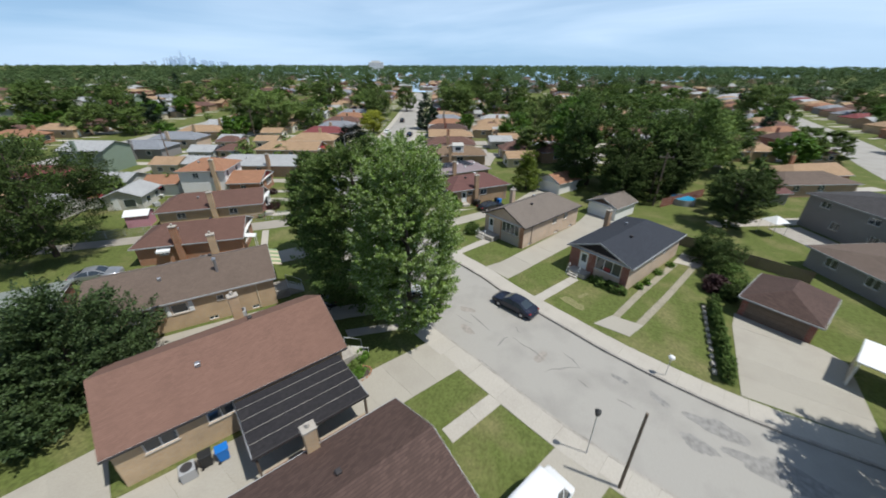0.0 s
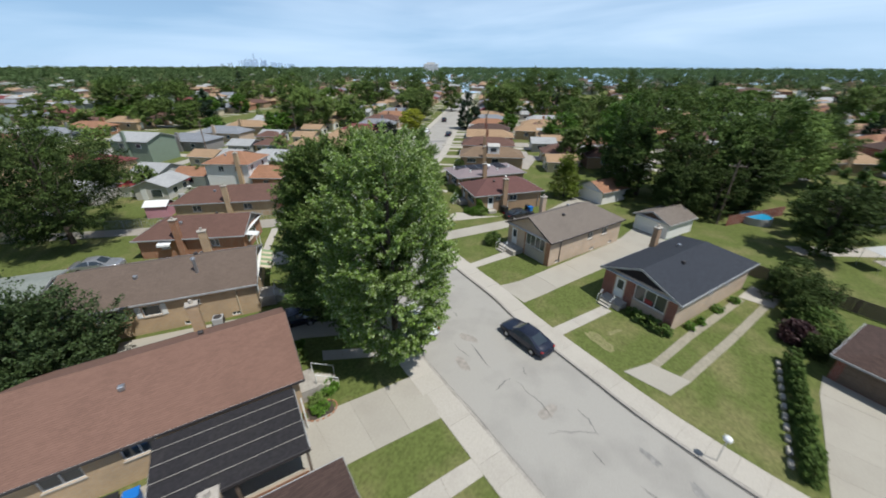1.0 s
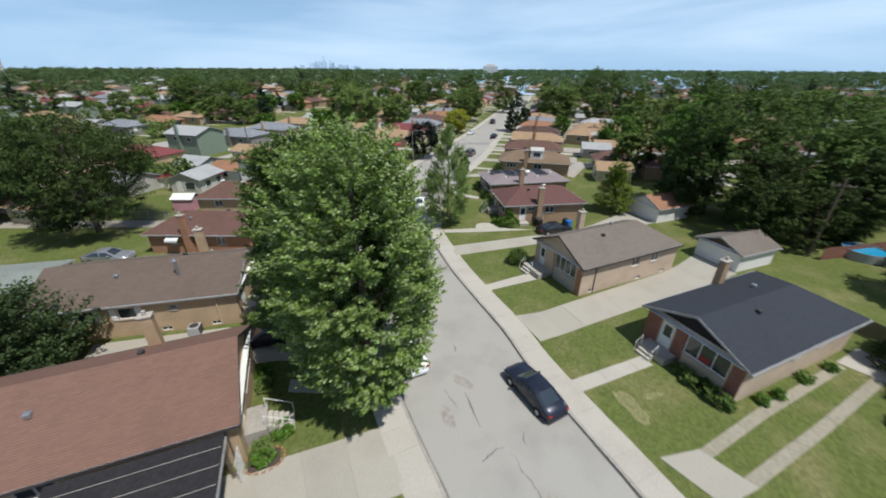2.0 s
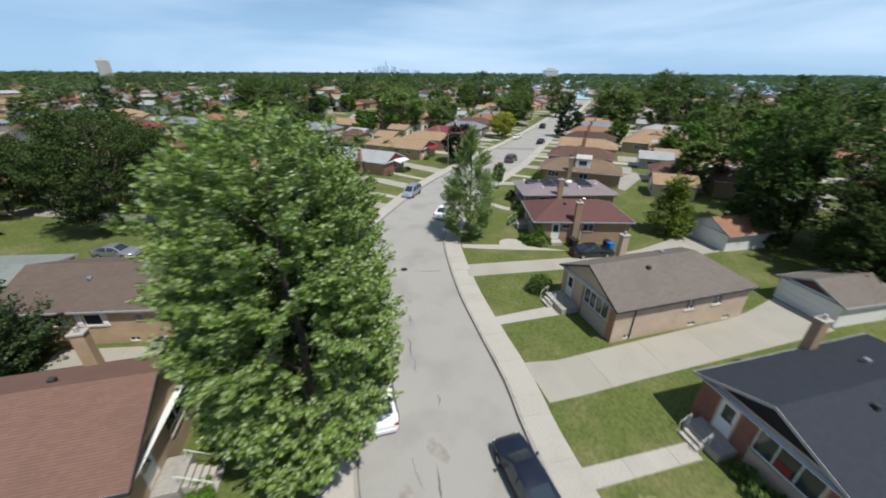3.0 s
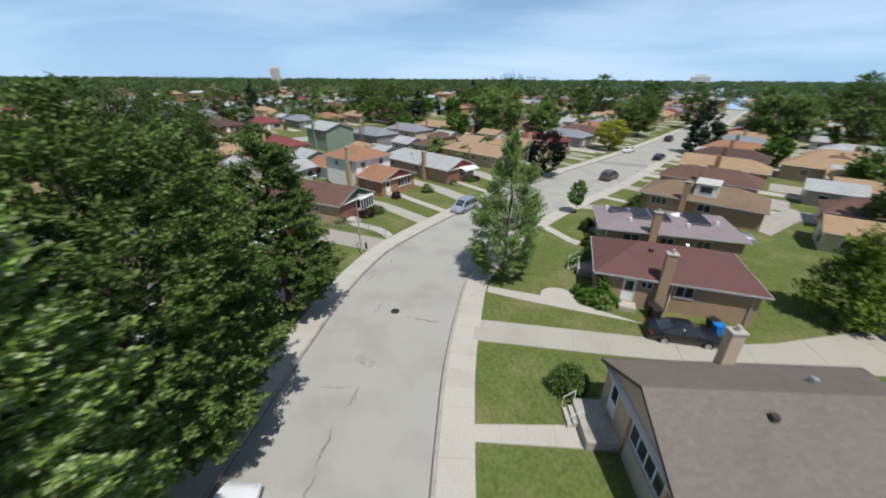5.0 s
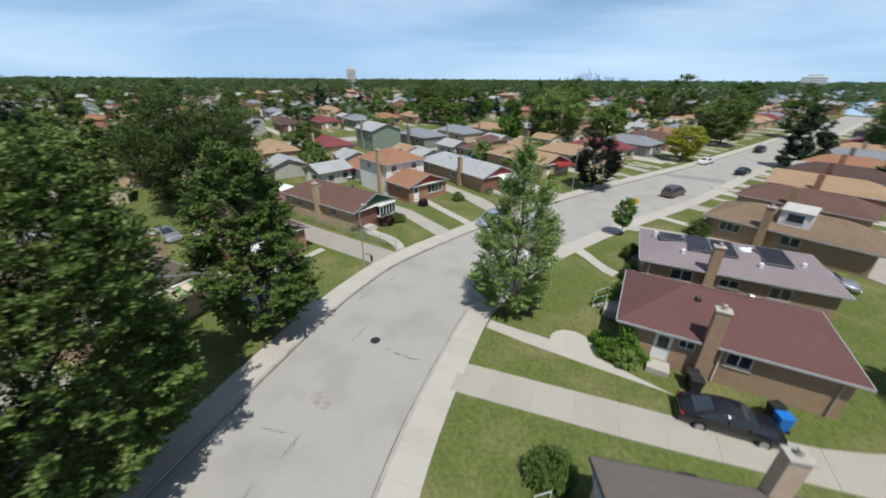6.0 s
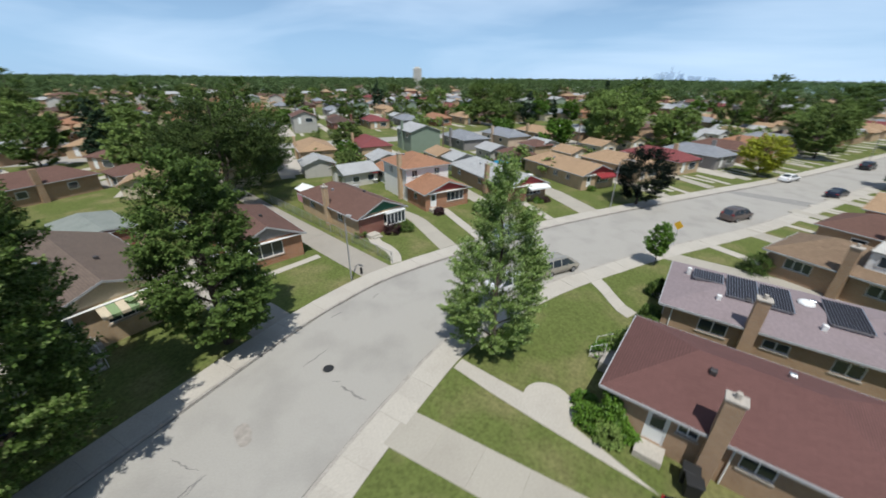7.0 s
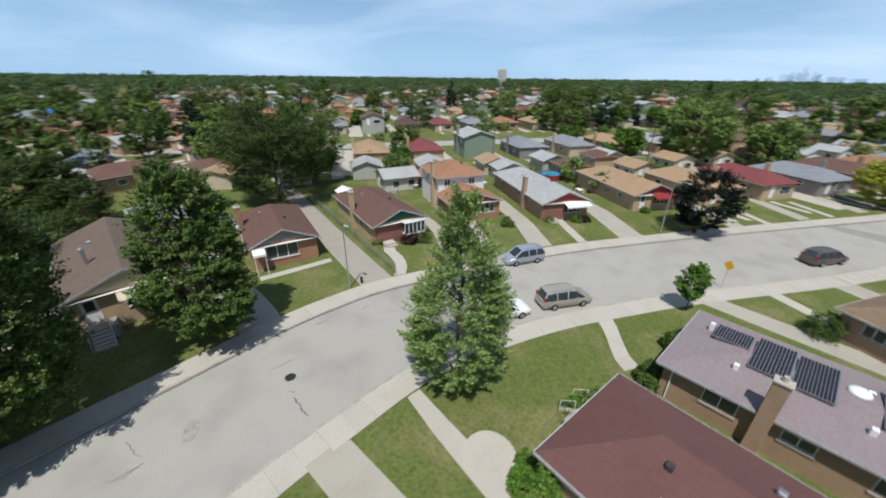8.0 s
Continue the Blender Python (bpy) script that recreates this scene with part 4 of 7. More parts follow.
bm = bmesh.new()
solid(bm, [(-4.3 + 1.7 * math.cos(a * math.pi / 12), 53.4 + 1.5 * math.sin(a * math.pi / 12)) for a in range(24)], 0.0, 0.14)
tagged(part("patio", bm, M_WALK), "rounded concrete patio before the front door", "patio", kind="structure")


# ---- marks on the road ----
def patch(at, length, width, rot, mat, name, label, seed, height=0.006, ragged=0.25):
    rng = random.Random(seed)
    n = 44
    bm = bmesh.new()
    pts = []
    waves = [(j, rng.uniform(0, 2 * math.pi), rng.uniform(0.4, 1.0) / j ** 0.6) for j in (2, 3, 4, 5, 7, 9, 13)]
    for i in range(n):
        a = 2 * math.pi * i / n
        k = 1 + ragged * 0.55 * sum(g * math.sin(j * a + f) for j, f, g in waves)
        x, y = math.cos(a) * length / 2 * k, math.sin(a) * width / 2 * k
        c, s = math.cos(radians(rot)), math.sin(radians(rot))
        pts.append((at[0] + x * c - y * s, at[1] + x * s + y * c))
    solid(bm, pts, 0.001, height)
    return tagged(part(name, bm, mat), label, "road mark", kind="structure")


def crack(at, length, width, rot, seed):
    """A thin wandering line of tar, tapered at both ends."""
    rng = random.Random(seed)
    c, s = math.cos(radians(rot)), math.sin(radians(rot))
    n, off, left, right = 16, 0.0, [], []
    for i in range(n + 1):
        u = i / n
        off += rng.uniform(-0.05, 0.05) * length ** 0.5
        half = width * 0.5 * (0.15 + math.sin(math.pi * u)) * rng.uniform(0.4, 1.0)
        x = (u - 0.5) * length
        for side, pts in ((half, left), (-half, right)):
            pts.append((at[0] + x * c - (off + side) * s, at[1] + x * s + (off + side) * c, 0.006))
    bm = bmesh.new()
    a, b = [bm.verts.new(p) for p in left], [bm.verts.new(p) for p in right]
    for i in range(n):
        bm.faces.new((b[i], b[i + 1], a[i + 1], a[i]))
    thicken(bm, 0.005)
    return tagged(part("tar_crack", bm, M_CRACK), "dark tarred crack in the asphalt", "road mark", kind="structure")


for k, (x, y, ln, wd, rot) in enumerate([(24.5, 12.6, 5.5, 1.8, -25), (22.2, 15.4, 3.4, 1.5, -30), (20.3, 13.9, 2.2, 1.1, -40), (19.0, 17.4, 1.7, 0.6, -60), (27.5, 10.2, 4.4, 1.2, -22), (16.6, 19.0, 1.3, 0.5, -35)]):
    patch((x, y), ln, wd, rot, M_PATCH, "road_patch", "dark mended patch of asphalt", 20 + k, ragged=0.4)
for k, (x, y) in enumerate([(3.8, 23.1), (3.5, 26.2), (-7.6, 36.5), (10.5, 20.5)]):
    patch((x, y), 1.7, 0.8, -40 + 30 * k, M_RUST, "road_stain", "rusty brown stain on the asphalt", 40 + k)
for k, (x, y, ln, rot) in enumerate([(12.0, 19.5, 2.6, 25), (13.6, 18.0, 0.9, -50), (-3.1, 32.0, 2.0, 138), (-5.2, 34.4, 1.3, 130), (-1.6, 30.5, 1.1, 140), (-9.3, 41.9, 0.5, 40), (-10.0, 41.5, 0.45, 60), (8.6, 23.8, 0.8, -60), (-19.2, 45.4, 0.8, 130), (-24.6, 79.0, 0.8, 40), (-17.3, 41.9, 1.0, 130), (1.5, 29.0, 0.7, 140), (3.4, 24.6, 1.6, 142), (16.4, 16.6, 1.2, 140), (-8.6, 42.5, 1.6, 43), (-6.6, 34.0, 1.6, 50), (-5.3, 34.75, 1.0, 137), (5.1, 24.6, 2.4, -36), (9.6, 21.4, 3.2, 138), (13.2, 20.6, 1.8, -48), (7.2, 22.0, 1.4, 60), (-12.6, 40.2, 1.8, 132)]):
    crack((x, y), ln * 1.2, 0.07 + 0.025 * (k % 3), rot, 60 + k)
patch((-28.5, 112), 15, 3.4, 30, M_PATCH, "road_patch", "long grey mended band across the street", 90, ragged=0.08)
for x, y, r in ((-11.3, 41.06, 0.36), (-22.1, 45.6, 0.3), (-20.6, 44.1, 0.32)):
    bm = bmesh.new()
    tube(bm, (0, 0, 0.0), (0, 0, 0.012), r + 0.07, sides=24)
    cover = tagged(part("manhole_cover", bm, M_KERB), "round cast-iron manhole cover in the street", "manhole")
    cover.location = (x, y, 0.0)
    bm = bmesh.new()
    tube(bm, (0, 0, 0.0), (0, 0, 0.02), r, sides=24)
    part("lid", bm, M_IRON, cover)
# tarred seams along the gutters
for line, s in ((kerb_r, -1), (kerb_l, 1)):
    rng = random.Random(5)
    near = [p for p in line if -5 < p.y < 150]
    edge = offset(near, 0.03 * s)
    bm = bmesh.new()
    prev = None
    for i, p in enumerate(edge):
        wd = 0.05 + 0.12 * abs(noise.noise((i * 0.35, s * 3.0, 0)))
        t = (near[min(i + 1, len(near) - 1)] - near[max(i - 1, 0)]).normalized()
        q = p + Vector((t.y, -t.x)) * wd * s
        vs = bm.verts.new((*p, 0.007)), bm.verts.new((*q, 0.007))
        if prev:
            bm.faces.new((prev[0], prev[1], vs[1], vs[0]))
        prev = vs
    bmesh.ops.recalc_face_normals(bm, faces=bm.faces)
    tagged(part("gutter_seam", bm, M_TAR), "dark tarred seam along the kerb", "road mark", kind="structure")


# ---- vehicles ----
PAINT = dict(
    navy=material("navy_car_paint", (0.018, 0.022, 0.04), 0.25, 0.3, spec=0.7),
    silver=material("silver_car_paint", (0.42, 0.43, 0.45), 0.3, 0.6, spec=0.6),
    white=material("white_car_paint", (0.75, 0.75, 0.75), 0.3, spec=0.6),
    champagne=material("champagne_car_paint", (0.42, 0.39, 0.33), 0.3, 0.4, spec=0.6),
    bluegrey=material("pale_blue_car_paint", (0.41, 0.44, 0.50), 0.3, 0.5, spec=0.6),
    taupe=material("taupe_car_paint", (0.16, 0.13, 0.12), 0.3, 0.5, spec=0.6),
    black=material("black_car_paint", (0.012, 0.012, 0.015), 0.25, spec=0.7),
    red=material("red_car_paint", (0.25, 0.02, 0.02), 0.3, spec=0.6),
)
M_TYRE = material("tyre_rubber", (0.02, 0.02, 0.02), 0.9)
M_TAIL = material("tail_light_glass", (0.30, 0.01, 0.01), 0.2, spec=0.6)
M_HEAD = material("head_light_glass", (0.7, 0.7, 0.72), 0.15, spec=0.7)
# stations from tail to nose: x, belt height, roof height, half width
SEDAN = [(-2.42, 0.72, 0.73, 0.70), (-2.36, 0.90, 0.92, 0.80), (-1.75, 0.99, 1.02, 0.89), (-0.95, 0.97, 1.40, 0.91), (-0.35, 0.96, 1.46, 0.92), (-0.25, 0.96, 1.46, 0.92), (0.40, 0.95, 1.42, 0.92), (1.15, 0.93, 0.98, 0.91), (1.95, 0.84, 0.87, 0.87), (2.34, 0.72, 0.74, 0.80), (2.42, 0.55, 0.57, 0.72)]
VAN = [(-2.45, 0.80, 0.82, 0.80), (-2.40, 0.98, 1.02, 0.90), (-2.15, 1.02, 1.66, 0.94), (-1.3, 1.02, 1.74, 0.96), (-1.2, 1.02, 1.74, 0.96), (-0.25, 1.0, 1.75, 0.97), (-0.15, 1.0, 1.75, 0.97), (0.65, 0.99, 1.68, 0.97), (1.55, 0.97, 1.03, 0.94), (2.15, 0.86, 0.9, 0.89), (2.42, 0.70, 0.72, 0.80), (2.48, 0.5, 0.52, 0.74)]


CARGO = [(-2.9, 0.9, 0.95, 0.92), (-2.86, 1.1, 2.35, 0.98), (-1.4, 1.1, 2.5, 1.0), (0.4, 1.1, 2.5, 1.0), (0.9, 1.1, 2.4, 1.0), (1.0, 1.1, 2.36, 1.0), (1.7, 1.1, 1.25, 0.98), (2.2, 0.95, 1.0, 0.94), (2.42, 0.75, 0.77, 0.86), (2.48, 0.5, 0.52, 0.8)]


def car(at, rot, shape, paint, label, rack=False, name="car", stretch=1.0):
    c = thing(name, pose(*at, 0, 0, 0, rot), label, "van" if name == "van" else "car")
    tall = max(s[2] for s in shape)
    body, glass = bmesh.new(), bmesh.new()
    rings = []
    for x, zb, zr, w in shape:
        wr = w - 0.05 - 0.16 * min(1, max(0, (zr - zb) / 0.45))
        x *= stretch
        rings.append([(x, -w * 0.90, 0.24), (x, -w, 0.50), (x, -w * 0.985, zb), (x, -wr, zr - 0.05), (x, -wr * 0.72, zr), (x, wr * 0.72, zr), (x, wr, zr - 0.05), (x, w * 0.985, zb), (x, w, 0.50), (x, w * 0.90, 0.24)])
    for i in range(len(rings) - 1):
        cab = shape[i][2] - shape[i][1] > 0.2 or shape[i + 1][2] - shape[i + 1][1] > 0.2
        steep = abs(shape[i + 1][2] - shape[i][2]) > 0.2
        narrow = shape[i + 1][0] - shape[i][0] < 0.15
        for k in range(10):
            q = [rings[i][k], rings[i + 1][k], rings[i + 1][(k + 1) % 10], rings[i][(k + 1) % 10]]
            side = k in (2, 6) and cab and not narrow and (name == "car" or shape[i][0] > 0.3)
            rear = name == "van" and i == 0
            top = k in (3, 4, 5) and steep and cab and not rear
            bm = glass if side or (top and k == 4) else body
            bm.faces.new([bm.verts.new(p) for p in q])
    for ring, o in ((rings[0], 1), (rings[-1], -1)):
        body.faces.new([body.verts.new(p) for p in ring][::o])
    for bm in (body, glass):
        bmesh.ops.remove_doubles(bm, verts=bm.verts, dist=0.0005)
        bm.verts.index_update()
        bmesh.ops.recalc_face_normals(bm, faces=bm.faces)
    for f in body.faces:
        f.smooth = True
    part("body", body, paint, c)
    left = set(glass.faces)
    while left:
        island, todo = set(), [left.pop()]
        while todo:
            f = todo.pop()
            island.add(f)
            for e in f.edges:
                for o in e.link_faces:
                    if o in left:
                        left.discard(o)
                        todo.append(o)
        pane = bmesh.new()
        old = {}
        for f in island:
            for v in f.verts:
                if v.index not in old:
                    old[v.index] = pane.verts.new(v.co)
            pane.faces.new([old[v.index] for v in f.verts])
        thicken(pane, 0.012)
        part("window", pane, M_GLASS, c, "dark car window")
    glass.free()
    wx = 1.42 * stretch
    for x in (-wx, wx):
        for s in (-1, 1):
            bm = bmesh.new()
            y = s * (shape[4][3] - 0.10)
            vs = tube(bm, (x, y - 0.11, 0.33), (x, y + 0.11, 0.33), 0.33, sides=20)
            tyre = part("wheel", bm, M_TYRE, c, "black tyre")
            bm = bmesh.new()
            tube(bm, (x, y + s * 0.085, 0.33), (x, y + s * 0.122, 0.33), 0.21 if s > 0 else 0.17, 0.17 if s > 0 else 0.21, sides=14)
            part("rim", bm, M_METAL, tyre)
    nose, tail = shape[-2][0] * stretch, shape[1][0] * stretch
    for s in (-1, 1):
        y = s * 0.58
        boxed("headlight", (nose - 0.16, nose + 0.035, y - 0.17, y + 0.17, 0.58, 0.71), M_HEAD, c, bevel=0.02)
        zt = 0.74 if tall < 1.6 else 0.95
        boxed("taillight", (tail - 0.05, tail + 0.12, s * 0.7 - 0.13, s * 0.7 + 0.13, zt, zt + (0.15 if tall < 1.6 else 0.3)), M_TAIL, c, bevel=0.02)
        boxed("mirror", (0.62 * stretch, 0.78 * stretch, s * 0.99 - 0.09, s * 0.99 + 0.09, 0.96, 1.08), paint, c, bevel=0.03)
    boxed("bumper", (shape[-1][0] * stretch - 0.12, shape[-1][0] * stretch + 0.05, -0.68, 0.68, 0.30, 0.50), paint, c, bevel=0.03)
    boxed("bumper", (shape[0][0] * stretch - 0.06, shape[0][0] * stretch + 0.1, -0.68, 0.68, 0.32, 0.58), paint, c, bevel=0.03)
    if rack:
        for s in (-1, 1):
            bm = bmesh.new()
            tube(bm, (-1.7, s * 0.62, tall + 0.05), (0.3, s * 0.62, tall + 0.04), 0.025)
            part("roof_rail", bm, M_METAL, c)
    return c


car((8.3, 27.25), 143, SEDAN, PAINT["navy"], "dark navy saloon car parked at the kerb")
car((-1.3, 26.75), 139, SEDAN, PAINT["white"], "white saloon car parked under the maple")
car((-12.2, 23.3), 219, SEDAN, PAINT["navy"], "dark saloon car in the shaded driveway")
car((-18.55, 63.3), 99, VAN, PAINT["champagne"], "champagne minivan with roof rack on the street", rack=True)
car((-17.0, 57.2), 105, SEDAN, PAINT["white"], "white saloon car parked at the kerb")
car((-27.0, 62.0), -76, VAN, PAINT["bluegrey"], "pale blue-grey sport utility car parked at the kerb", rack=True, stretch=0.93)
car((-24.1, 96.1), 96, VAN, PAINT["taupe"], "dark taupe estate car on the street", rack=True)
car((-27.0, 123.4), 98, SEDAN, PAINT["navy"], "dark blue saloon car on the street")
car((-36.4, 127.2), 98, SEDAN, PAINT["white"], "white saloon car parked at the far kerb")
car((-38.5, 156.0), 100, VAN, PAINT["black"], "black sport utility car far along the street")
car((-40.0, 24.9), 32, SEDAN, PAINT["silver"], "silver saloon car parked behind the houses")
car((4.4, 55.9), 40, SEDAN, PAINT["black"], "black car under a dark cover in the driveway")
car((0.0, 80.5), 25, SEDAN, PAINT["silver"], "silver car parked between the garages")
car((9.3, 7.9), 49, CARGO, PAINT["white"], "tall white delivery van in the driveway", name="van")
car((-14.0, 105.5), 10, SEDAN, PAINT["silver"], "silver car in a driveway", stretch=0.95)


# ---- far rows of houses ----
def plain_house(name, w, d, wall, roof, label, z=2.8, rise=1.5, front=3.4, back=3.4, gable=None, chim=True, plain=False):
    h = thing(name, pose(0, 0, 0.1), label, "house", group="bungalows of the neighbourhood")
    bm = bmesh.new()
    box(bm, -w / 2, w / 2, 0, d, 0, z)
    if not front:
        vs = [bm.verts.new(p) for p in ((-w / 2, 0.01, z), (w / 2, 0.01, z), (0, 0.01, z + rise))]
        bm.faces.new(vs)
    if not back:
        vs = [bm.verts.new(p) for p in ((-w / 2, d - 0.01, z), (w / 2, d - 0.01, z), (0, d - 0.01, z + rise))]
        bm.faces.new(vs[::-1])
    part("wall", bm, wall, h)
    part("roof", roof_mesh(w, d, z - 0.05, rise + 0.1, front, back, 0.4, 0.12), roof, h)
    if plain:
        return h
    for a, b, c, e in ((-w / 2 - 0.5, -w / 2 - 0.4, -0.4, d + 0.4), (w / 2 + 0.4, w / 2 + 0.5, -0.4, d + 0.4)):
        boxed("gutter", (a, b, c, e, z - 0.17, z - 0.06), M_GUTTER, h)
    if chim:
        boxed("chimney", (w / 2 + 0.003, w / 2 + 0.5, d * 0.4, d * 0.4 + 0.8, 0, z + rise + 0.7), wall, h)
    bm = bmesh.new()
    for x0, x1, z0, z1 in ((0.0, w * 0.34, z - 1.9, z - 0.5),):
        box(bm, x0, x1, -0.06, -0.004, z0, z1)
    fr = part("window_frame", bm, M_TRIM, h)
    boxed("pane", (0.1, w * 0.34 - 0.1, -0.075, -0.064, z - 1.8, z - 0.6), M_GLASS, fr)
    for sx in (-1, 1):
        for y in (d * 0.22, d * 0.68):
            x = sx * w / 2
            a, b = (x - 0.06, x - 0.004) if sx < 0 else (x + 0.004, x + 0.06)
            fr = boxed("window_frame", (a, b, y, y + 1.3, z - 1.7, z - 0.6), M_TRIM, h)
            a, b = (x - 0.075, x - 0.064) if sx < 0 else (x + 0.064, x + 0.075)
            boxed("pane", (a, b, y + 0.09, y + 1.21, z - 1.6, z - 0.7), M_GLASS, fr)
    boxed("door", (-w * 0.3, -w * 0.3 + 0.95, -0.05, -0.004, z - 2.35, z - 0.3), M_TRIM, h)
    return h


KINDS = [
    plain_house("house", 7.4, 13, M_BROWN, S_BROWN, "brown brick bungalow with brown hip roof"),
    plain_house("house", 7.4, 13, M_TAN, S_TAN, "tan brick bungalow with tan hip roof"),
    plain_house("house", 7.2, 13.5, M_PINK, S_GREY, "buff brick bungalow with grey hip roof"),
    plain_house("house", 7.4, 12.5, M_ORANGE, S_RUST, "orange brick bungalow with rust hip roof"),
    plain_house("house", 7.2, 13, M_TAN, S_CRIMSON, "tan brick bungalow with crimson hip roof"),
    plain_house("house", 7.6, 12, M_TAN, S_TAUPE, "tan brick bungalow with taupe gable roof", front=0, back=0),
    plain_house("house", 7.2, 13, M_BROWN, S_PALE, "brown brick bungalow with pale grey roof", front=0),
    plain_house("house", 7.6, 12.5, M_GREY, S_GREY, "grey sided bungalow with grey hip roof"),
    plain_house("house", 7.4, 13, M_ORANGE, S_TAN, "orange brick bungalow with tan gable roof", front=0),
    plain_house("house", 7.4, 10, M_FADED, S_BROWN, "pale sided two-storey house with brown roof", z=5.3, front=0, back=0),
    plain_house("house", 7.4, 13, M_RED, S_DARK, "red brick bungalow with dark brown hip roof"),
    plain_house("house", 7.2, 13, M_CREAM, S_GREY, "cream sided bungalow with grey hip roof"),
]
SHEDS = [
    plain_house("garage", 5.6, 6.2, M_FADED, S_PALE, "faded pale garage with grey roof", z=2.4, rise=1.1, front=0, back=0, chim=False),
    plain_house("garage", 5.6, 6.2, M_TAN, S_BROWN, "tan brick garage with brown roof", z=2.4, rise=1.1, front=2.5, back=2.5, chim=False),
    plain_house("garage", 5.6, 6.2, M_CREAM, S_TAN, "cream garage with tan roof", z=2.4, rise=1.1, front=0, back=0, chim=False),
]
for h in SHEDS:
    tagged(h, category="garage", group="garages of the neighbourhood")
PLAIN = {}
FAR_FROM = 232
FAR_ROWS = []
YARDS = []
used = set()
rng = random.Random(11)


def far_copy(src, m):
    """The same house without its small parts, for the far rows."""
    h = thing(src.name.split(".")[0], m, src["label"], src["category"], src["group"])
    for o in src.children:
        if o.name.split(".")[0] in ("wall", "roof", "chimney"):
            c = o.copy()
            scene.collection.objects.link(c)
            c.parent = h
    return h


def place(kinds, k, x, y, rot):
    src = kinds[k]
    m = pose(x, y, 0.1, 0, 0, rot)
    if kinds is KINDS:
        YARDS.append(m)
    if (x + 10) ** 2 + (y - 45) ** 2 > FAR_FROM ** 2:
        FAR_ROWS.append((src, m))
        return None
    if (x + 10) ** 2 + (y - 45) ** 2 > 150 ** 2:
        key = (src["label"], kinds is SHEDS)
        if key not in PLAIN:
            PLAIN[key] = far_copy(src, m)
            return PLAIN[key]
        return copy_thing(PLAIN[key], m)
    if k not in used and kinds is KINDS:
        used.add(k)
        src.matrix_world = m
        return src
    if kinds is SHEDS and ("s", k) not in used:
        used.add(("s", k))
        src.matrix_world = m
        return src
    return copy_thing(src, m)


def row(x0, y0, dx, dy, count, step, rot, sheds=True, skip=None, kinds=None):
    """A row of houses along a street; rot: the way their fronts face, as house() takes it."""
    for i in range(count):
        x, y = x0 + dx * step * i, y0 + dy * step * i
        k = rng.randrange(len(KINDS)) if kinds is None else kinds[i % len(kinds)]
        wob, turn = rng.uniform(-0.8, 0.8), rot + rng.uniform(-1, 1)
        shed, off = rng.random() < 0.85, rng.uniform(-1.5, 1.5)
        if skip and skip(x, y):
            continue
        c, s = math.cos(radians(rot)), math.sin(radians(rot))
        place(KINDS, k, x - s * wob, y + c * wob, turn)
        if sheds and shed:
            place(SHEDS, rng.randrange(3), x - s * (21 + off) + c * 2, y + c * (21 + off) + s * 2, turn + rng.choice((0, 180)) * 0)


ux, uy = -0.175, 0.985
# along the main street, beyond the houses built singly
row(-43.8, 100.0, ux, uy, 22, 12.6, 100, kinds=[1, 4, 7, 0, 3, 2, 10, 8, 6, 1])
row(-14.9, 99.0, ux * 1.05, uy, 22, 12.4, -80, kinds=[0, 8, 10, 3, 7, 1, 4, 2, 5, 0, 11])
KINDS.append(plain_house("house", 8, 10, M_GSIDE, S_PALE, "green sided two-storey house with pale gable roof", z=5.2, rise=1.4, front=0, back=0))


def side_road(points, width, label="grey side street between rows of houses"):
    line = spline(points, 12)
    bm = bmesh.new()
    strip(bm, line, -width / 2, width / 2, 0.0, 0.125)
    bmesh.ops.recalc_face_normals(bm, faces=bm.faces)
    tagged(part("road", bm, M_ROAD), label, "road", kind="structure")


# ---- the neighbourhood to the west ----
lx, ly = -0.15, 0.989
row(-85.5, 13.0, lx, ly, 36, 13.4, -81, kinds=[0, 8, 1, 4, 12, 7, 2, 1, 6, 3, 0, 5, 10, 2, 8])
row(-113.5, -52.0, lx, ly, 40, 13.0, 99, kinds=[3, 0, 8, 1, 10, 6, 2, 9, 10, 4, 7, 3, 1, 0, 5, 11, 2])
for k in range(1, 5):
    x = -103 - 80 * k
    row(x + 12 , -140.0 + 20 * k, lx, ly, 44, 13.1, -81, skip=lambda a, b: (a + 10) ** 2 + (b - 30) ** 2 > 330 ** 2)
    row(x - 12, -140.0 + 20 * k, lx, ly, 44, 13.3, 99, skip=lambda a, b: (a + 10) ** 2 + (b - 30) ** 2 > 330 ** 2)
for k in range(5):
    x = -103 - 80 * k
    side_road([(x + 0.15 * 300, -260), (x, 40), (x - 0.15 * 300, 340), (x - 0.15 * 700, 740)], 8.5)
row(-62, -40, 0.62, -0.78, 6, 14, 130)
row(-78, -20, 0.62, -0.78, 8, 14, -50)

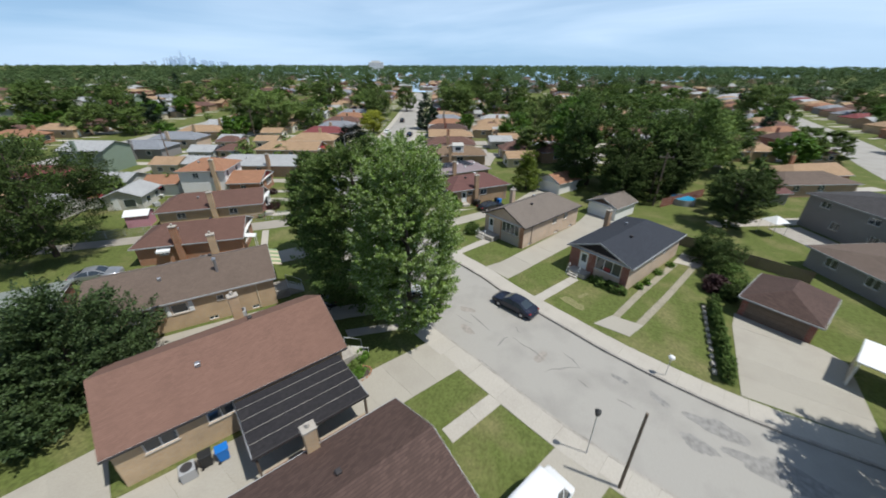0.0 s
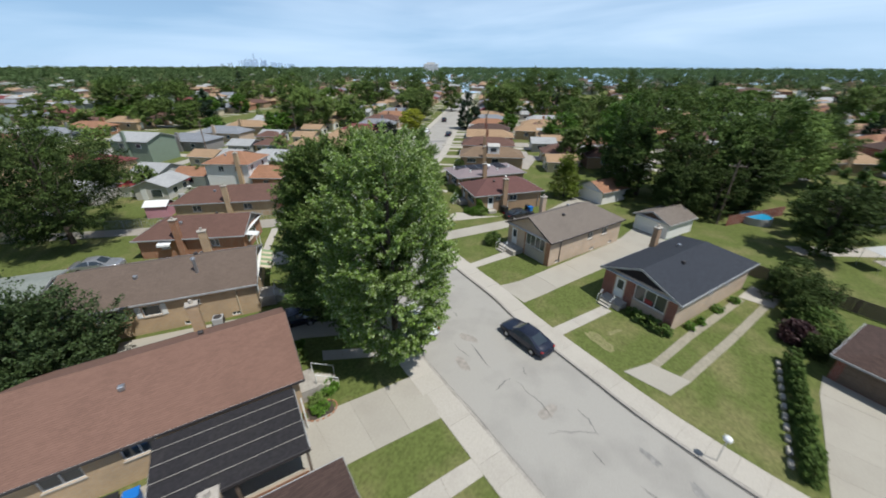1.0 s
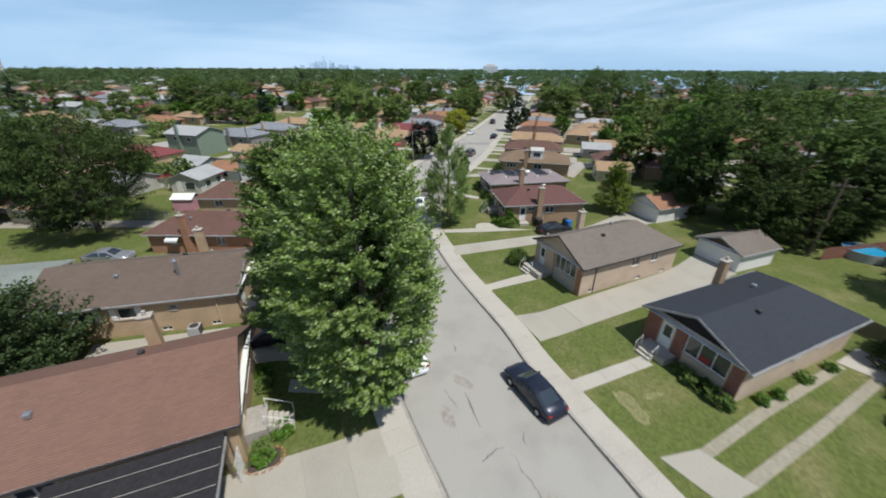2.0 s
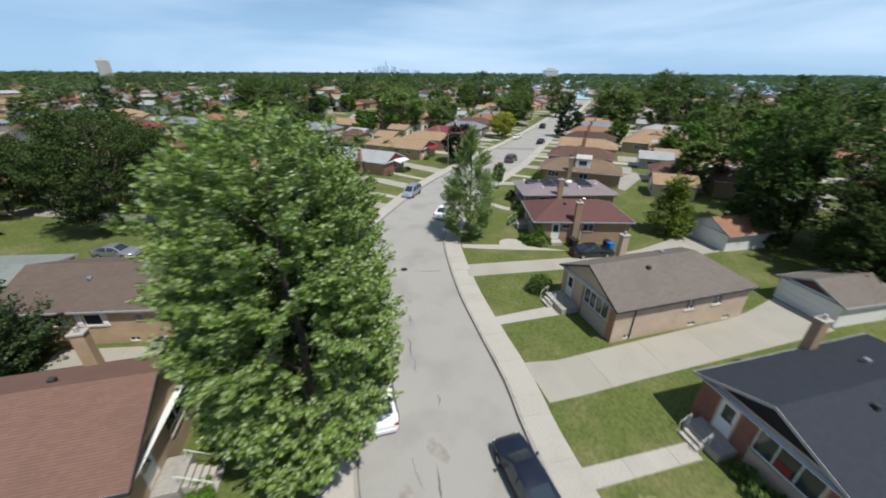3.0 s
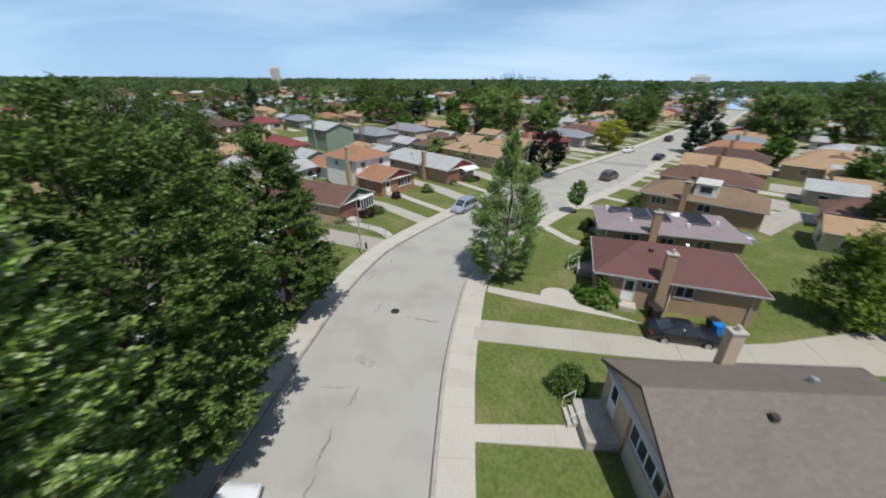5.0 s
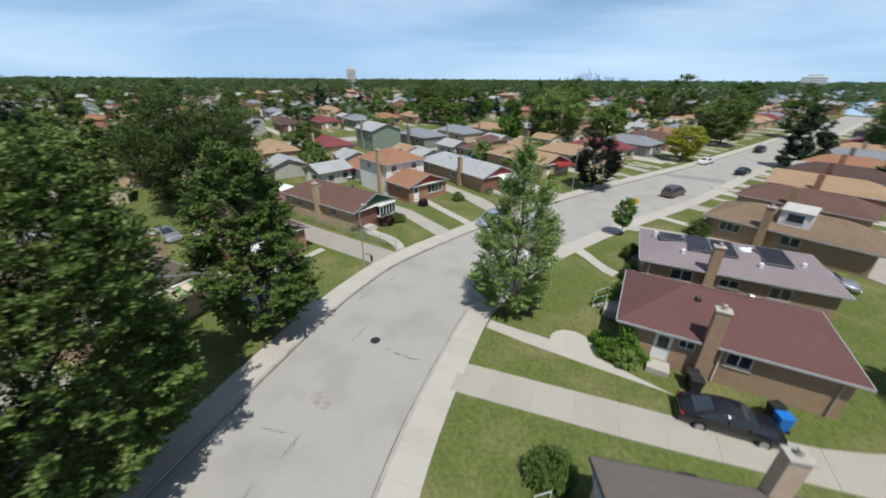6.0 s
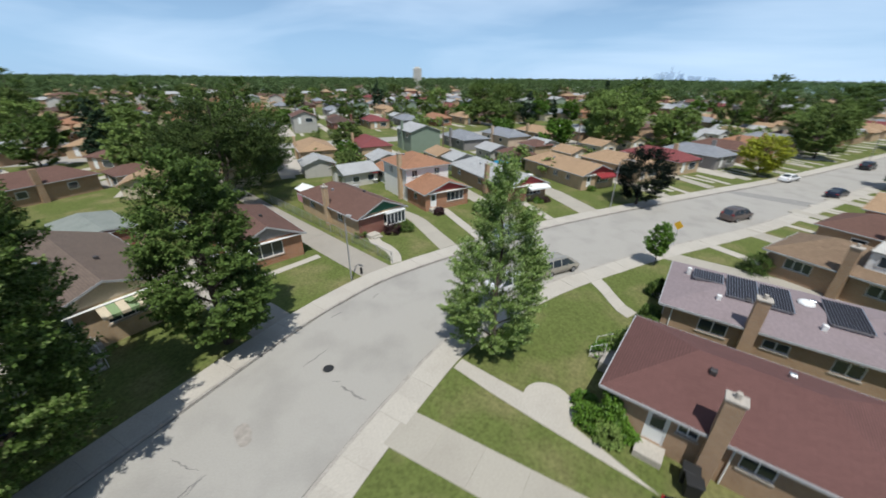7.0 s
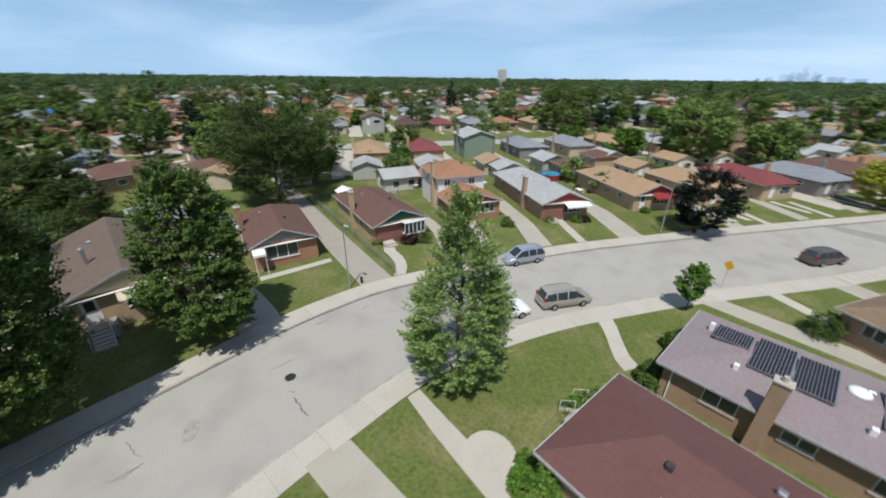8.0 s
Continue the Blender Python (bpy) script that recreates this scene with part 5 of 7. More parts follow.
# ---- the neighbourhood to the east ----
side_road([(70, -30), (84, 50), (97, 92), (111.5, 126), (122, 154), (137, 199), (190, 350), (240, 560)], 12)
rx, ry = 0.35, 0.937
row(97.5, 128, rx, ry, 14, 13.5, 20 + 90, kinds=[10, 3, 0, 8, 2, 1, 6])
row(111.5, 82, rx, ry, 20, 13.5, -70, kinds=[6, 4, 2, 0, 7, 3, 1])
for k in range(1, 3):
    row(106 + 88 * k - 32, 82 - 30 * k, rx, ry, 24, 13.5, 110, skip=lambda a, b: (a - 10) ** 2 + (b - 20) ** 2 > 330 ** 2)
    row(106 + 88 * k, 82 - 30 * k, rx, ry, 24, 13.5, -70, skip=lambda a, b: (a - 10) ** 2 + (b - 20) ** 2 > 330 ** 2)
    side_road([(90 + 88 * k, 50 - 30 * k), (90 + 88 * k + 0.35 * 420, 50 - 30 * k + 0.937 * 420)], 9)
# between the two streets, further off
row(30, 132, 0.06, 0.998, 18, 13, -86, kinds=[3, 0, 8, 6, 1, 10, 2])
row(8, 128, 0.03, 0.999, 18, 13, 96, kinds=[1, 8, 6, 3, 0, 7, 2])
row(64, 150, 0.2, 0.98, 14, 13, -78)
row(36, 100, 0.1, 0.99, 3, 12.5, -86, kinds=[3, 6, 0])
row(27.5, 96, 0.06, 0.998, 3, 12.2, 98, sheds=False, kinds=[0, 3, 10])
row(62, 104, 0.2, 0.98, 4, 12.5, -80, kinds=[1, 0, 2, 8])
row(86, 152, 0.35, 0.937, 3, 13, 110, kinds=[0, 1, 4])
# garages behind the near houses
for k, x, y, r in ((2, 6.6, 87.2, -76), (1, 5.2, 96.6, -76), (0, 14.5, 101.0, -80), (2, 15.0, 112.0, -82), (1, 21.0, 105.0, 98), (0, 22.5, 118.0, 98), (2, 17.0, 124.0, -82), (0, 1.5, 108.0, -78), (0, 21.5, 84.0, -50), (2, 2.0, 120.0, -78), (0, -57.3, 44.5, 20), (0, -61, 70, 98), (1, -62, 84, 98), (2, -60.5, 97.5, 98), (0, -72, 97, 98), (1, -66.0, 8.0, 40)):
    place(SHEDS, k, x, y, r)
house("house", (-171.0, -104.0), 120, 9.0, 14.0, "low house with a bright blue tarpaulin on its roof", M_TAN, M_BIN, rise=1.2, front=3.5, back=3.5, vents=0,
      openings=[("l", 2.0, 3.4, 1.2, 2.3, "w2")])
place(KINDS, 7, 66.5, 56.0, 104)
for k, x, y, r in ((0, -57.5, -4.5, 50), (0, -80.0, 1.0, 60), (6, -92.0, -24.0, 60), (1, -97.0, -9.0, 100), (3, -100.0, -36.0, 100), (4, -108.0, -62.0, 100), (2, -133.0, -84.0, 100), (8, -134.0, -45.0, 100), (3, -147.0, -36.0, 100), (10, -155.0, -48.0, 100), (1, -126.0, -24.0, 100)):
    place(KINDS, k, x, y, r)
row(75.0, 84, rx, ry, 1, 13, 108, sheds=False, kinds=[8])
house("house", (63.5, 53.0), 103, 13.0, 9.5, "grey sided two-storey house with dark low hip roof", M_GREY, S_CHAR, z=5.2, rise=1.3, front=4.2, back=4.2, vents=0,
      openings=[("b", 2.0, 3.4, 3.7, 4.6, "w2"), ("b", 4.4, 5.6, 1.2, 2.3, "w2"), ("b", 8.4, 9.8, 3.7, 4.6, "w2"), ("b", 9.4, 10.6, 1.2, 2.3, "w2")])
house("house", (56.4, 39.0), 103, 12.0, 11.0, "grey bungalow with worn brown shingle roof", M_GREY, S_UMBER, rise=1.2, front=4, back=4, vents=0,
      openings=[("b", 2.0, 3.4, 1.2, 2.3, "w2"), ("b", 6.4, 7.8, 1.2, 2.3, "w2")])
house("house", (47.5, 25.0), -43, 8.4, 12, "brown brick house with dark shingle roof", M_RED, S_DARK, front=3.5, back=3.5,
      openings=[("f", 1.0, 1.95, 0.3, 2.4, "d"), ("f", 3.6, 6.3, 0.95, 2.3, "w3")])
house("house", (72.0, 78.5), 103, 8.6, 15.0, "long low brick house with brown shingle roof", M_BROWN, S_UMBER, z=2.7, rise=1.2, front=4, back=4, vents=0,
      openings=[("b", 2.0, 3.4, 1.2, 2.3, "w2"), ("l", 2.0, 3.4, 1.2, 2.3, "w2"), ("l", 7.0, 8.4, 1.2, 2.3, "w2")])
house("shed", (56.0, 69.5), 103, 6.0, 5.0, "low outbuilding with red roof", M_GREY, S_RED, z=2.4, rise=0.8, back=0, vents=0, category="shed")

# ---- trees of the neighbourhood ----
BIG = dict(corners=3, flat=0.5, share=0.26)


def shade_tree(at, height, radius, leaf, label, shape=WIDE, seed=1, bare=0.12, leaves=24000, size=0.27, **more):
    """A grown tree of layered boughs with fine leaves."""
    n = max(160, leaves // 36)
    return tree(at, height, radius, leaf, label, shape, n, 36, size, 0.085 * radius + 0.28, bare, seed, spray=1.2, lumps=max(26, n // 12), **{**BIG, **more})


shade_tree((23.6, 73.5), 18.0, 6.4, "dark", "big spreading tree behind the garages", seed=21, bare=0.08)
shade_tree((33.5, 75.0), 17.0, 7.6, "dark", "big spreading tree behind the garages", seed=22, leaves=30000)
shade_tree((42.0, 78.5), 16.6, 7.4, "dark", "big spreading tree over the back yards", seed=23, leaves=28000)
shade_tree((22.0, 88.0), 17.5, 5.6, "bright", "tall light green tree behind the garages", OVAL, 24)
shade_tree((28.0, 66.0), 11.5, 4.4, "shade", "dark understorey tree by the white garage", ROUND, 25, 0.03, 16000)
# added with shade-dark leaves to blacken the shaded ground past the lawn
shade_tree((27.0, 61.6), 9.0, 3.6, "shade", "low dark tree added to deepen the shade behind the lawn", ROUND, 58, 0.03, 12000, 0.2)
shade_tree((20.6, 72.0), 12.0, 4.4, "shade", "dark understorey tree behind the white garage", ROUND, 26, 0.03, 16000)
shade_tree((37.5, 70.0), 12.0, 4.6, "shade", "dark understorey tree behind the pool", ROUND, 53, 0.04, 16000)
shade_tree((49.5, 87.0), 15.0, 7.0, "mid", "big spreading tree over the back yards", seed=27)
shade_tree((56.0, 92.0), 13.0, 6.2, "dark", "broad shade tree by the side street", seed=54)
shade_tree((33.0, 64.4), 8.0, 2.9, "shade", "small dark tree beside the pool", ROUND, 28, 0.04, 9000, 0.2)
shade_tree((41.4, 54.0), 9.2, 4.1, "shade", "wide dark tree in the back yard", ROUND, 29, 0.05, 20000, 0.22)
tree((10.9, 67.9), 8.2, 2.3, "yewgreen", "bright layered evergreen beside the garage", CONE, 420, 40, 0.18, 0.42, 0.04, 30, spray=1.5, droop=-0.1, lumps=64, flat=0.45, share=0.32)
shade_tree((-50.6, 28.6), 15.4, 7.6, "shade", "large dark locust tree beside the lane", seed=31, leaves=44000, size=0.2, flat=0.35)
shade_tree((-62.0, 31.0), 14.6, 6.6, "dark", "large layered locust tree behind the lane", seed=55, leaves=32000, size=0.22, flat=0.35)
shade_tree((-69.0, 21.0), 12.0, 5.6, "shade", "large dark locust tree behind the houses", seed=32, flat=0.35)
tree((-25.2, 11.4), 8.6, 5.2, "feathery", "feathery dark cypress behind the bungalow", CONE, 720, 70, 0.17, 0.62, 0.04, 34, droop=-0.3, spray=1.9, lumps=70, flat=0.55, share=0.3)
tree((-26.2, 5.2), 7.2, 4.2, "feathery", "low feathery dark cypress behind the drive", CONE, 520, 60, 0.17, 0.62, 0.03, 35, droop=-0.3, spray=1.9, lumps=50, flat=0.55, share=0.3)
shade_tree((-33.0, 10.5), 5.0, 3.0, "shade", "low dark tree behind the outbuilding", ROUND, 61, 0.03, 9000, 0.2)
shade_tree((-41.0, 6.5), 6.5, 3.8, "shade", "low dark tree in the back yards", ROUND, 62, 0.03, 11000, 0.2)
shade_tree((-39.5, -2.0), 6.0, 3.6, "dark", "low tree in the back yards", ROUND, 63, 0.03, 9000, 0.22)
shade_tree((-46.0, -3.0), 8.5, 6.0, "shade", "low dark tree in the back yards", seed=36, bare=0.04)
shade_tree((-33.2, 87.4), 8.8, 3.9, "purple", "dark purple-leaved maple on the front lawn", ROUND, 37, 0.1, 18000, 0.2)
shade_tree((-41.0, 125.5), 8.4, 4.6, "yellow", "yellow-green honey locust by the street", ROUND, 38, 0.12, 15000, 0.26)
tree((-24.2, 139.5), 13.8, 4.2, "conifer", "dark spruce beside the street", CONE, 420, 30, 0.36, 0.6, 0.04, 39, lumps=70, flat=0.4, share=0.3, corners=3)
shade_tree((-75.5, 118.0), 15.0, 8.0, "mid", "large round tree among the back yards", ROUND, 40, 0.06, 22000, 0.36)
shade_tree((-69.0, 133.0), 11.5, 6.0, "mid", "round tree among the back yards", ROUND, 41, 0.06, 14000, 0.36)
shade_tree((8.6, 119.0), 9.3, 5.0, "bright", "round green tree among the garages", ROUND, 42, 0.06, 14000, 0.3)
tree((-92.0, -3.0), 13.3, 4.2, "conifer", "dark spruce among the houses", CONE, 360, 30, 0.4, 0.6, 0.04, 43, lumps=60, flat=0.4, share=0.3, corners=3)
shade_tree((-49.5, 158.0), 13.5, 6.6, "mid", "large tree over the far street", seed=56, leaves=16000, size=0.36)
shade_tree((-47.0, 196.0), 12.0, 5.6, "dark", "tree over the far street", seed=57, leaves=10000, size=0.4)
shade_tree((-16.5, 171.0), 14.0, 7.5, "mid", "large tree by the street", seed=44, leaves=16000, size=0.42)
shade_tree((-60.0, 178.0), 12.0, 7.5, "mid", "large tree by the street", seed=45, leaves=16000, size=0.42)
shade_tree((-76.5, 47.5), 4.5, 2.4, "bright", "small bright tree in a back yard", ROUND, 46, 0.08, 6000, 0.24)
shade_tree((34.6, 11.2), 13.0, 5.4, "dark", "tall tree that shades the street", ROUND, 47, 0.1, 44000, 0.26)

for k, (x, y, h, r, leaf) in enumerate(((-50.0, -9.0, 8.5, 4.6, "dark"), (-73.0, 12.0, 8.0, 4.0, "mid"), (-69.0, -14.0, 9.0, 4.8, "dark"), (-86.0, -12.0, 10.0, 4.6, "dark"), (-103.0, -20.0, 12, 5.0, "mid"), (-82.0, 14.0, 9.5, 4.6, "dark"), (-110.0, -8.0, 10, 4.5, "mid"), (-85.0, 125.0, 14.5, 7.5, "mid"), (12.5, 94.0, 8.5, 3.4, "mid"), (19.0, 96.0, 10.0, 4.2, "mid"), (24.0, 110.0, 9.5, 4.2, "dark"), (16.0, 133.0, 11.0, 4.8, "mid"), (27.0, 124.0, 10, 4.5, "mid"), (13.0, 148.0, 10, 4.4, "dark"), (22.0, 160.0, 12, 5.5, "mid"), (-8, 258, 21, 10, "dark"), (-21, 190, 16, 8.5, "mid"), (119, 188, 15, 9, "mid"), (-145, 123, 16, 8.5, "dark"), (-188, 131, 16, 11, "dark"), (-129, 111, 15.5, 6.5, "mid"), (-226, 242, 19, 3.2, "conifer"), (-132, 125, 13, 3.8, "conifer"), (52, 108, 12, 5.5, "dark"), (46, 62, 9, 4, "dark"), (30, 112, 10, 5, "mid"), (-72, 30, 9, 4.5, "dark"), (-78, 8, 10, 5.5, "mid"))):
    shade_tree((x, y), h, r, leaf, "tall dark spruce above the roofs" if leaf == "conifer" else "large shade tree above the roofs", CONE if leaf == "conifer" else WIDE, 300 + k, 0.07, max(7000, round(260 * r * r)), 0.42)
WOOD = []
for k, (leaf, h, r, shape, lab) in enumerate([("mid", 12.5, 5.2, ROUND, "round green shade tree"), ("dark", 13.5, 5.6, WIDE, "broad dark shade tree"), ("mid", 10.0, 4.4, OVAL, "oval green shade tree"), ("conifer", 12.5, 3.2, CONE, "dark spruce"), ("bright", 8.0, 3.6, ROUND, "light green yard tree"), ("dark", 16.0, 7.0, WIDE, "large dark shade tree")]):
    t = shade_tree((0, 0), h, r, leaf, lab + " among the houses", shape, 60 + k, 0.08, 5800, 0.5)
    tagged(t, group="trees of the neighbourhood")
    WOOD.append(t)
first = set()
rng = random.Random(77)
spots = []
houses_at = [(m.translation.x, m.translation.y) for src, m in FAR_ROWS] + [(o.matrix_world.translation.x, o.matrix_world.translation.y) for o in scene.objects if o.type == "EMPTY" and o.get("category") in ("house", "garage")]
tries = 0
while len(spots) < 275 and tries < 9000:
    tries += 1
    d = 95 + 260 * rng.random() ** 0.8
    a = radians(rng.uniform(-50, 142))
    x, y = 6 - math.sin(a) * d, 25 + math.cos(a) * d
    if any(abs(x - hx) < 8 and abs(y - hy) < 8 for hx, hy in houses_at) or any((x - p) ** 2 + (y - q) ** 2 < 60 for p, q in spots):
        continue
    # the streets and the open middle stay free
    if abs(x - (-24 - 0.178 * (y - 100))) < 17 or abs(((x + 103 + 0.15 * (y - 40)) + 40) % 80 - 40) < 6:
        continue
    if abs(x - (97 + 0.37 * (y - 97))) < 9 or (x > -75 and x < 15 and y < 118 and y > -5):
        continue
    if -75 > x > -230 and 10 < y < 190 and rng.random() < 0.75:
        continue
    spots.append((x, y))
for x, y in spots:
    k = rng.choice((0, 0, 0, 1, 2, 2, 2, 3, 4, 4, 5))
    s = rng.uniform(0.7, 1.2)
    m = pose(x, y, 0.1, 0, 0, rng.uniform(0, 360))
    if k not in first:
        first.add(k)
        WOOD[k].matrix_world = m
    else:
        c = copy_thing(WOOD[k], m @ Matrix.Diagonal((s, s, s * rng.uniform(0.85, 1.1), 1)))

yard = tree((-58, 55), 3.6, 1.9, "mid", "small leafy yard bush behind the houses", ROUND, 60, 18, 0.34, 0.6, 0.05, 71, name="yard_bush", corners=3)
tagged(yard, category="shrub", group="yard bushes")
tries = made = 0
while made < 120 and tries < 4000:
    tries += 1
    x, y = rng.uniform(-190, -48), rng.uniform(-30, 190)
    if any(abs(x - hx) < 8.5 and abs(y - hy) < 8.5 for hx, hy in houses_at) or abs(x + 103 + 0.15 * (y - 40)) < 7 or -45 - 0.17 * (y - 94) < x or (y < 45 and x > -75):
        continue
    s = rng.uniform(0.5, 1.5)
    copy_thing(yard, pose(x, y, 0.1, 0, 0, rng.uniform(0, 360)) @ Matrix.Diagonal((s, s, s, 1)))
    made += 1

# far woods to the horizon, and the roofs among them
nrng = np.random.default_rng(9)
for ring, (d0, d1, n, top, rad, clumps) in enumerate([(290, 700, 1150, 12.0, 6.5, 26), (700, 1400, 2600, 12.5, 8.0, 12), (1400, 2800, 3600, 13.0, 10.0, 6)]):
    pts = []
    for i in range(n):
        d = math.sqrt(d0 ** 2 + (d1 ** 2 - d0 ** 2) * nrng.random())
        a = radians(nrng.uniform(-52, 145))
        x, y = 6 - math.sin(a) * d, 25 + math.cos(a) * d
        if abs(x - (-24 - 0.178 * (y - 100))) < 8 and y < 325:
            continue
        h = top * (0.6 + 0.75 * nrng.random() ** 1.6)
        for c in range(clumps):
            b = nrng.uniform(0, 6.283)
            q = nrng.random() ** 0.5 * rad * 0.7
            z = h * nrng.uniform(0.3, 0.92)
            pts.append((np.array([x + math.cos(b) * q, y + math.sin(b) * q, z]), np.array([math.cos(b) * 0.5, math.sin(b) * 0.5, 0.8])))
    size = (1.1, 2.0, 3.4)[ring]
    me = leaf_mesh("far_trees", pts, size, 10, rad * 0.42, 200 + ring, 0.1, corners=3)
    tagged(hang("far_trees", me, LEAVES["far"]), "distant woods of green shade trees to the horizon", "trees", kind="stuff")
for k, (roof, wall) in enumerate([(S_BROWN, M_TAN), (S_PALE, M_BROWN), (S_TAN, M_RED), (S_UMBER, M_WSIDE)]):
    bm_r, bm_w = bmesh.new(), bmesh.new()
    for i in range(170):
        d, a = 320 + 480 * nrng.random() ** 1.4, radians(nrng.uniform(-50, 140))
        x, y, t = 6 - math.sin(a) * d, 25 + math.cos(a) * d, nrng.uniform(-6, 6) + (9 if nrng.random() < 0.5 else 99)
        m = pose(x, y, 0.1, 0, 0, t)
        w, dd, z, rise = 8.5, 13, 2.9 if nrng.random() < 0.8 else 5.4, 1.6
        v = [bm_r.verts.new(m @ Vector(p)) for p in ((-w / 2, 0, z), (w / 2, 0, z), (w / 2, dd, z), (-w / 2, dd, z), (0, 3, z + rise), (0, dd - 3, z + rise))]
        for f in ((0, 1, 4), (1, 2, 5, 4), (2, 3, 5), (3, 0, 4, 5)):
            bm_r.faces.new([v[j] for j in f])
        c = bmesh.ops.create_cube(bm_w, size=1, matrix=m @ Matrix.LocRotScale((0, dd / 2, z / 2), None, (w - 0.8, dd - 0.8, z)))
    roofs = tagged(part("far_houses", bm_r, roof), "distant bungalow roofs among the trees", "houses", kind="stuff")
    part("far_walls", bm_w, wall, roofs)

# drives and patios beside the houses of the rows
bm_a, bm_b = bmesh.new(), bmesh.new()
yrng = random.Random(31)
for m in YARDS:
    side = -1 if yrng.random() < 0.5 else 1
    for bm, box_ in ((bm_a, (side * 5.4 - 1.3, side * 5.4 + 1.3, -6.5, 24 + yrng.uniform(-3, 3))), (bm_b, (-3.0 + yrng.uniform(-1, 1), 3.2, 13.8, 16.5 + yrng.uniform(0, 3))), (bm_a, (-2.6, -1.5, -6.5, -0.6))):
        x0, x1, y0, y1 = box_
        lift = yrng.uniform(0.015, 0.03)
        top = [bm.verts.new(m @ Vector(p)) for p in ((x0, y0, lift), (x1, y0, lift), (x1, y1, lift), (x0, y1, lift))]
        low = [bm.verts.new(m @ Vector(p)) for p in ((x0, y0, -0.1), (x1, y0, -0.1), (x1, y1, -0.1), (x0, y1, -0.1))]
        bm.faces.new(top)
        for i in range(4):
            bm.faces.new((low[i], low[(i + 1) % 4], top[(i + 1) % 4], top[i]))
paving = tagged(part("yard_paving", bm_a, M_WALK), "concrete drives and patios between the bungalows", "paving", kind="stuff")
part("patio_paving", bm_b, M_KERB, paving)

# the far ends of the rows, too far to tell apart
FAR_MESH = {}
for src, m in FAR_ROWS:
    body = {o.name.split(".")[0]: o for o in src.children}
    for key in ("wall", "roof"):
        o = body[key]
        bm = FAR_MESH.setdefault((key, o.data.materials[0].name), bmesh.new())
        verts = [bm.verts.new(m @ v.co) for v in o.data.vertices]
        for f in o.data.polygons:
            bm.faces.new([verts[i] for i in f.vertices])
FAR_ROOT = tagged(new("far_houses"), "distant rows of brick bungalows", "houses", kind="stuff")
for (key, mat), bm in FAR_MESH.items():
    part("far_" + key, bm, bpy.data.materials[mat], FAR_ROOT)

# ---- towers on the horizon ----
M_HAZE = material("hazy_glass_and_stone", (0.44, 0.53, 0.63), 0.8, grain=(0.05, 0.05))
M_HIGH = material("buff_high_rise", (0.55, 0.52, 0.48), 0.8, grain=(0.05, 0.3))


def tower(name, at, w, d, h, mat, label, storeys=0, cap=0.0):
    t = thing(name, pose(*at, 0.1, 0, 0, math.degrees(math.atan2(-at[0], at[1]))), label, "building")
    bm = bmesh.new()
    box(bm, -w / 2, w / 2, -d / 2, d / 2, 0, h, 0.02 * w)
    if cap:
        box(bm, -w * 0.3, w * 0.3, -d * 0.3, d * 0.3, h + 0.01, h + cap)
    part("wall", bm, mat, t)
    for k in range(storeys):
        z = h * (k + 0.6) / (storeys + 0.5)
        for j in range(6):
            x = -w / 2 + w * (j + 0.5) / 6
            for y0, y1 in ((-d / 2 - 0.1, -d / 2 - 0.01),):
                boxed("window", (x - w * 0.05, x + w * 0.05, y0, y1, z - 0.7, z + 0.7), M_GLASS, t)
    return t


tower("apartment_tower", (-911, 276), 19, 16, 36, M_HIGH, "buff high-rise apartment block above the trees", 11, 3)
tower("apartment_block", (-415, 1235), 46, 20, 27, M_HIGH, "pale institutional block on the horizon", 5, 4)
sky_rng = random.Random(4)
SC_DIR = Vector((-5741.8, 6372.1)).normalized()
side = Vector((SC_DIR.y, -SC_DIR.x))
base = SC_DIR * 4200
for k in range(46):
    u = sky_rng.gauss(0, 260)
    h = 27 + 48 * math.exp(-(u / 170) ** 2) * sky_rng.random() + 10 * sky_rng.random()
    if k == 0:
        u, h = 0, 108
    if k == 1:
        u, h = 62, 78
    if k == 2:
        u, h = -72, 70
    p = base + side * u + SC_DIR * sky_rng.uniform(0, 60)
    w = sky_rng.uniform(9, 20)
    tower("skyscraper", tuple(p), w, w, h, M_HAZE, "distant hazy skyscraper of the downtown skyline", cap=h * 0.12 if k < 6 else 0)
    tagged(scene.objects[-1].parent or scene.objects[-1], group="downtown skyline")


# ---- parts and things close to the near houses ----
def shrub(at, r, h, leaf, label, seed, name="shrub", size=0.13, clumps=70, group=""):
    s = thing(name, pose(*at, 0.1, 0, 0, seed * 31), label, "shrub", group)
    bm = bmesh.new()
    for k in range(4):
        tube(bm, (0, 0, -0.03), (r * 0.4 * math.cos(k * 1.6), r * 0.4 * math.sin(k * 1.6), h * 0.6), 0.03, 0.012, 6)
    part("stem", bm, M_BARK, s)
    hang("foliage", leaf_mesh("foliage", crown_spots(0.05 * h, h, r, [(0, 0.8), (0.4, 1), (0.75, 0.8), (1, 0.3)], clumps, seed), size, 24, r * 0.35, seed, 0.1), LEAVES[leaf], s)
    return s


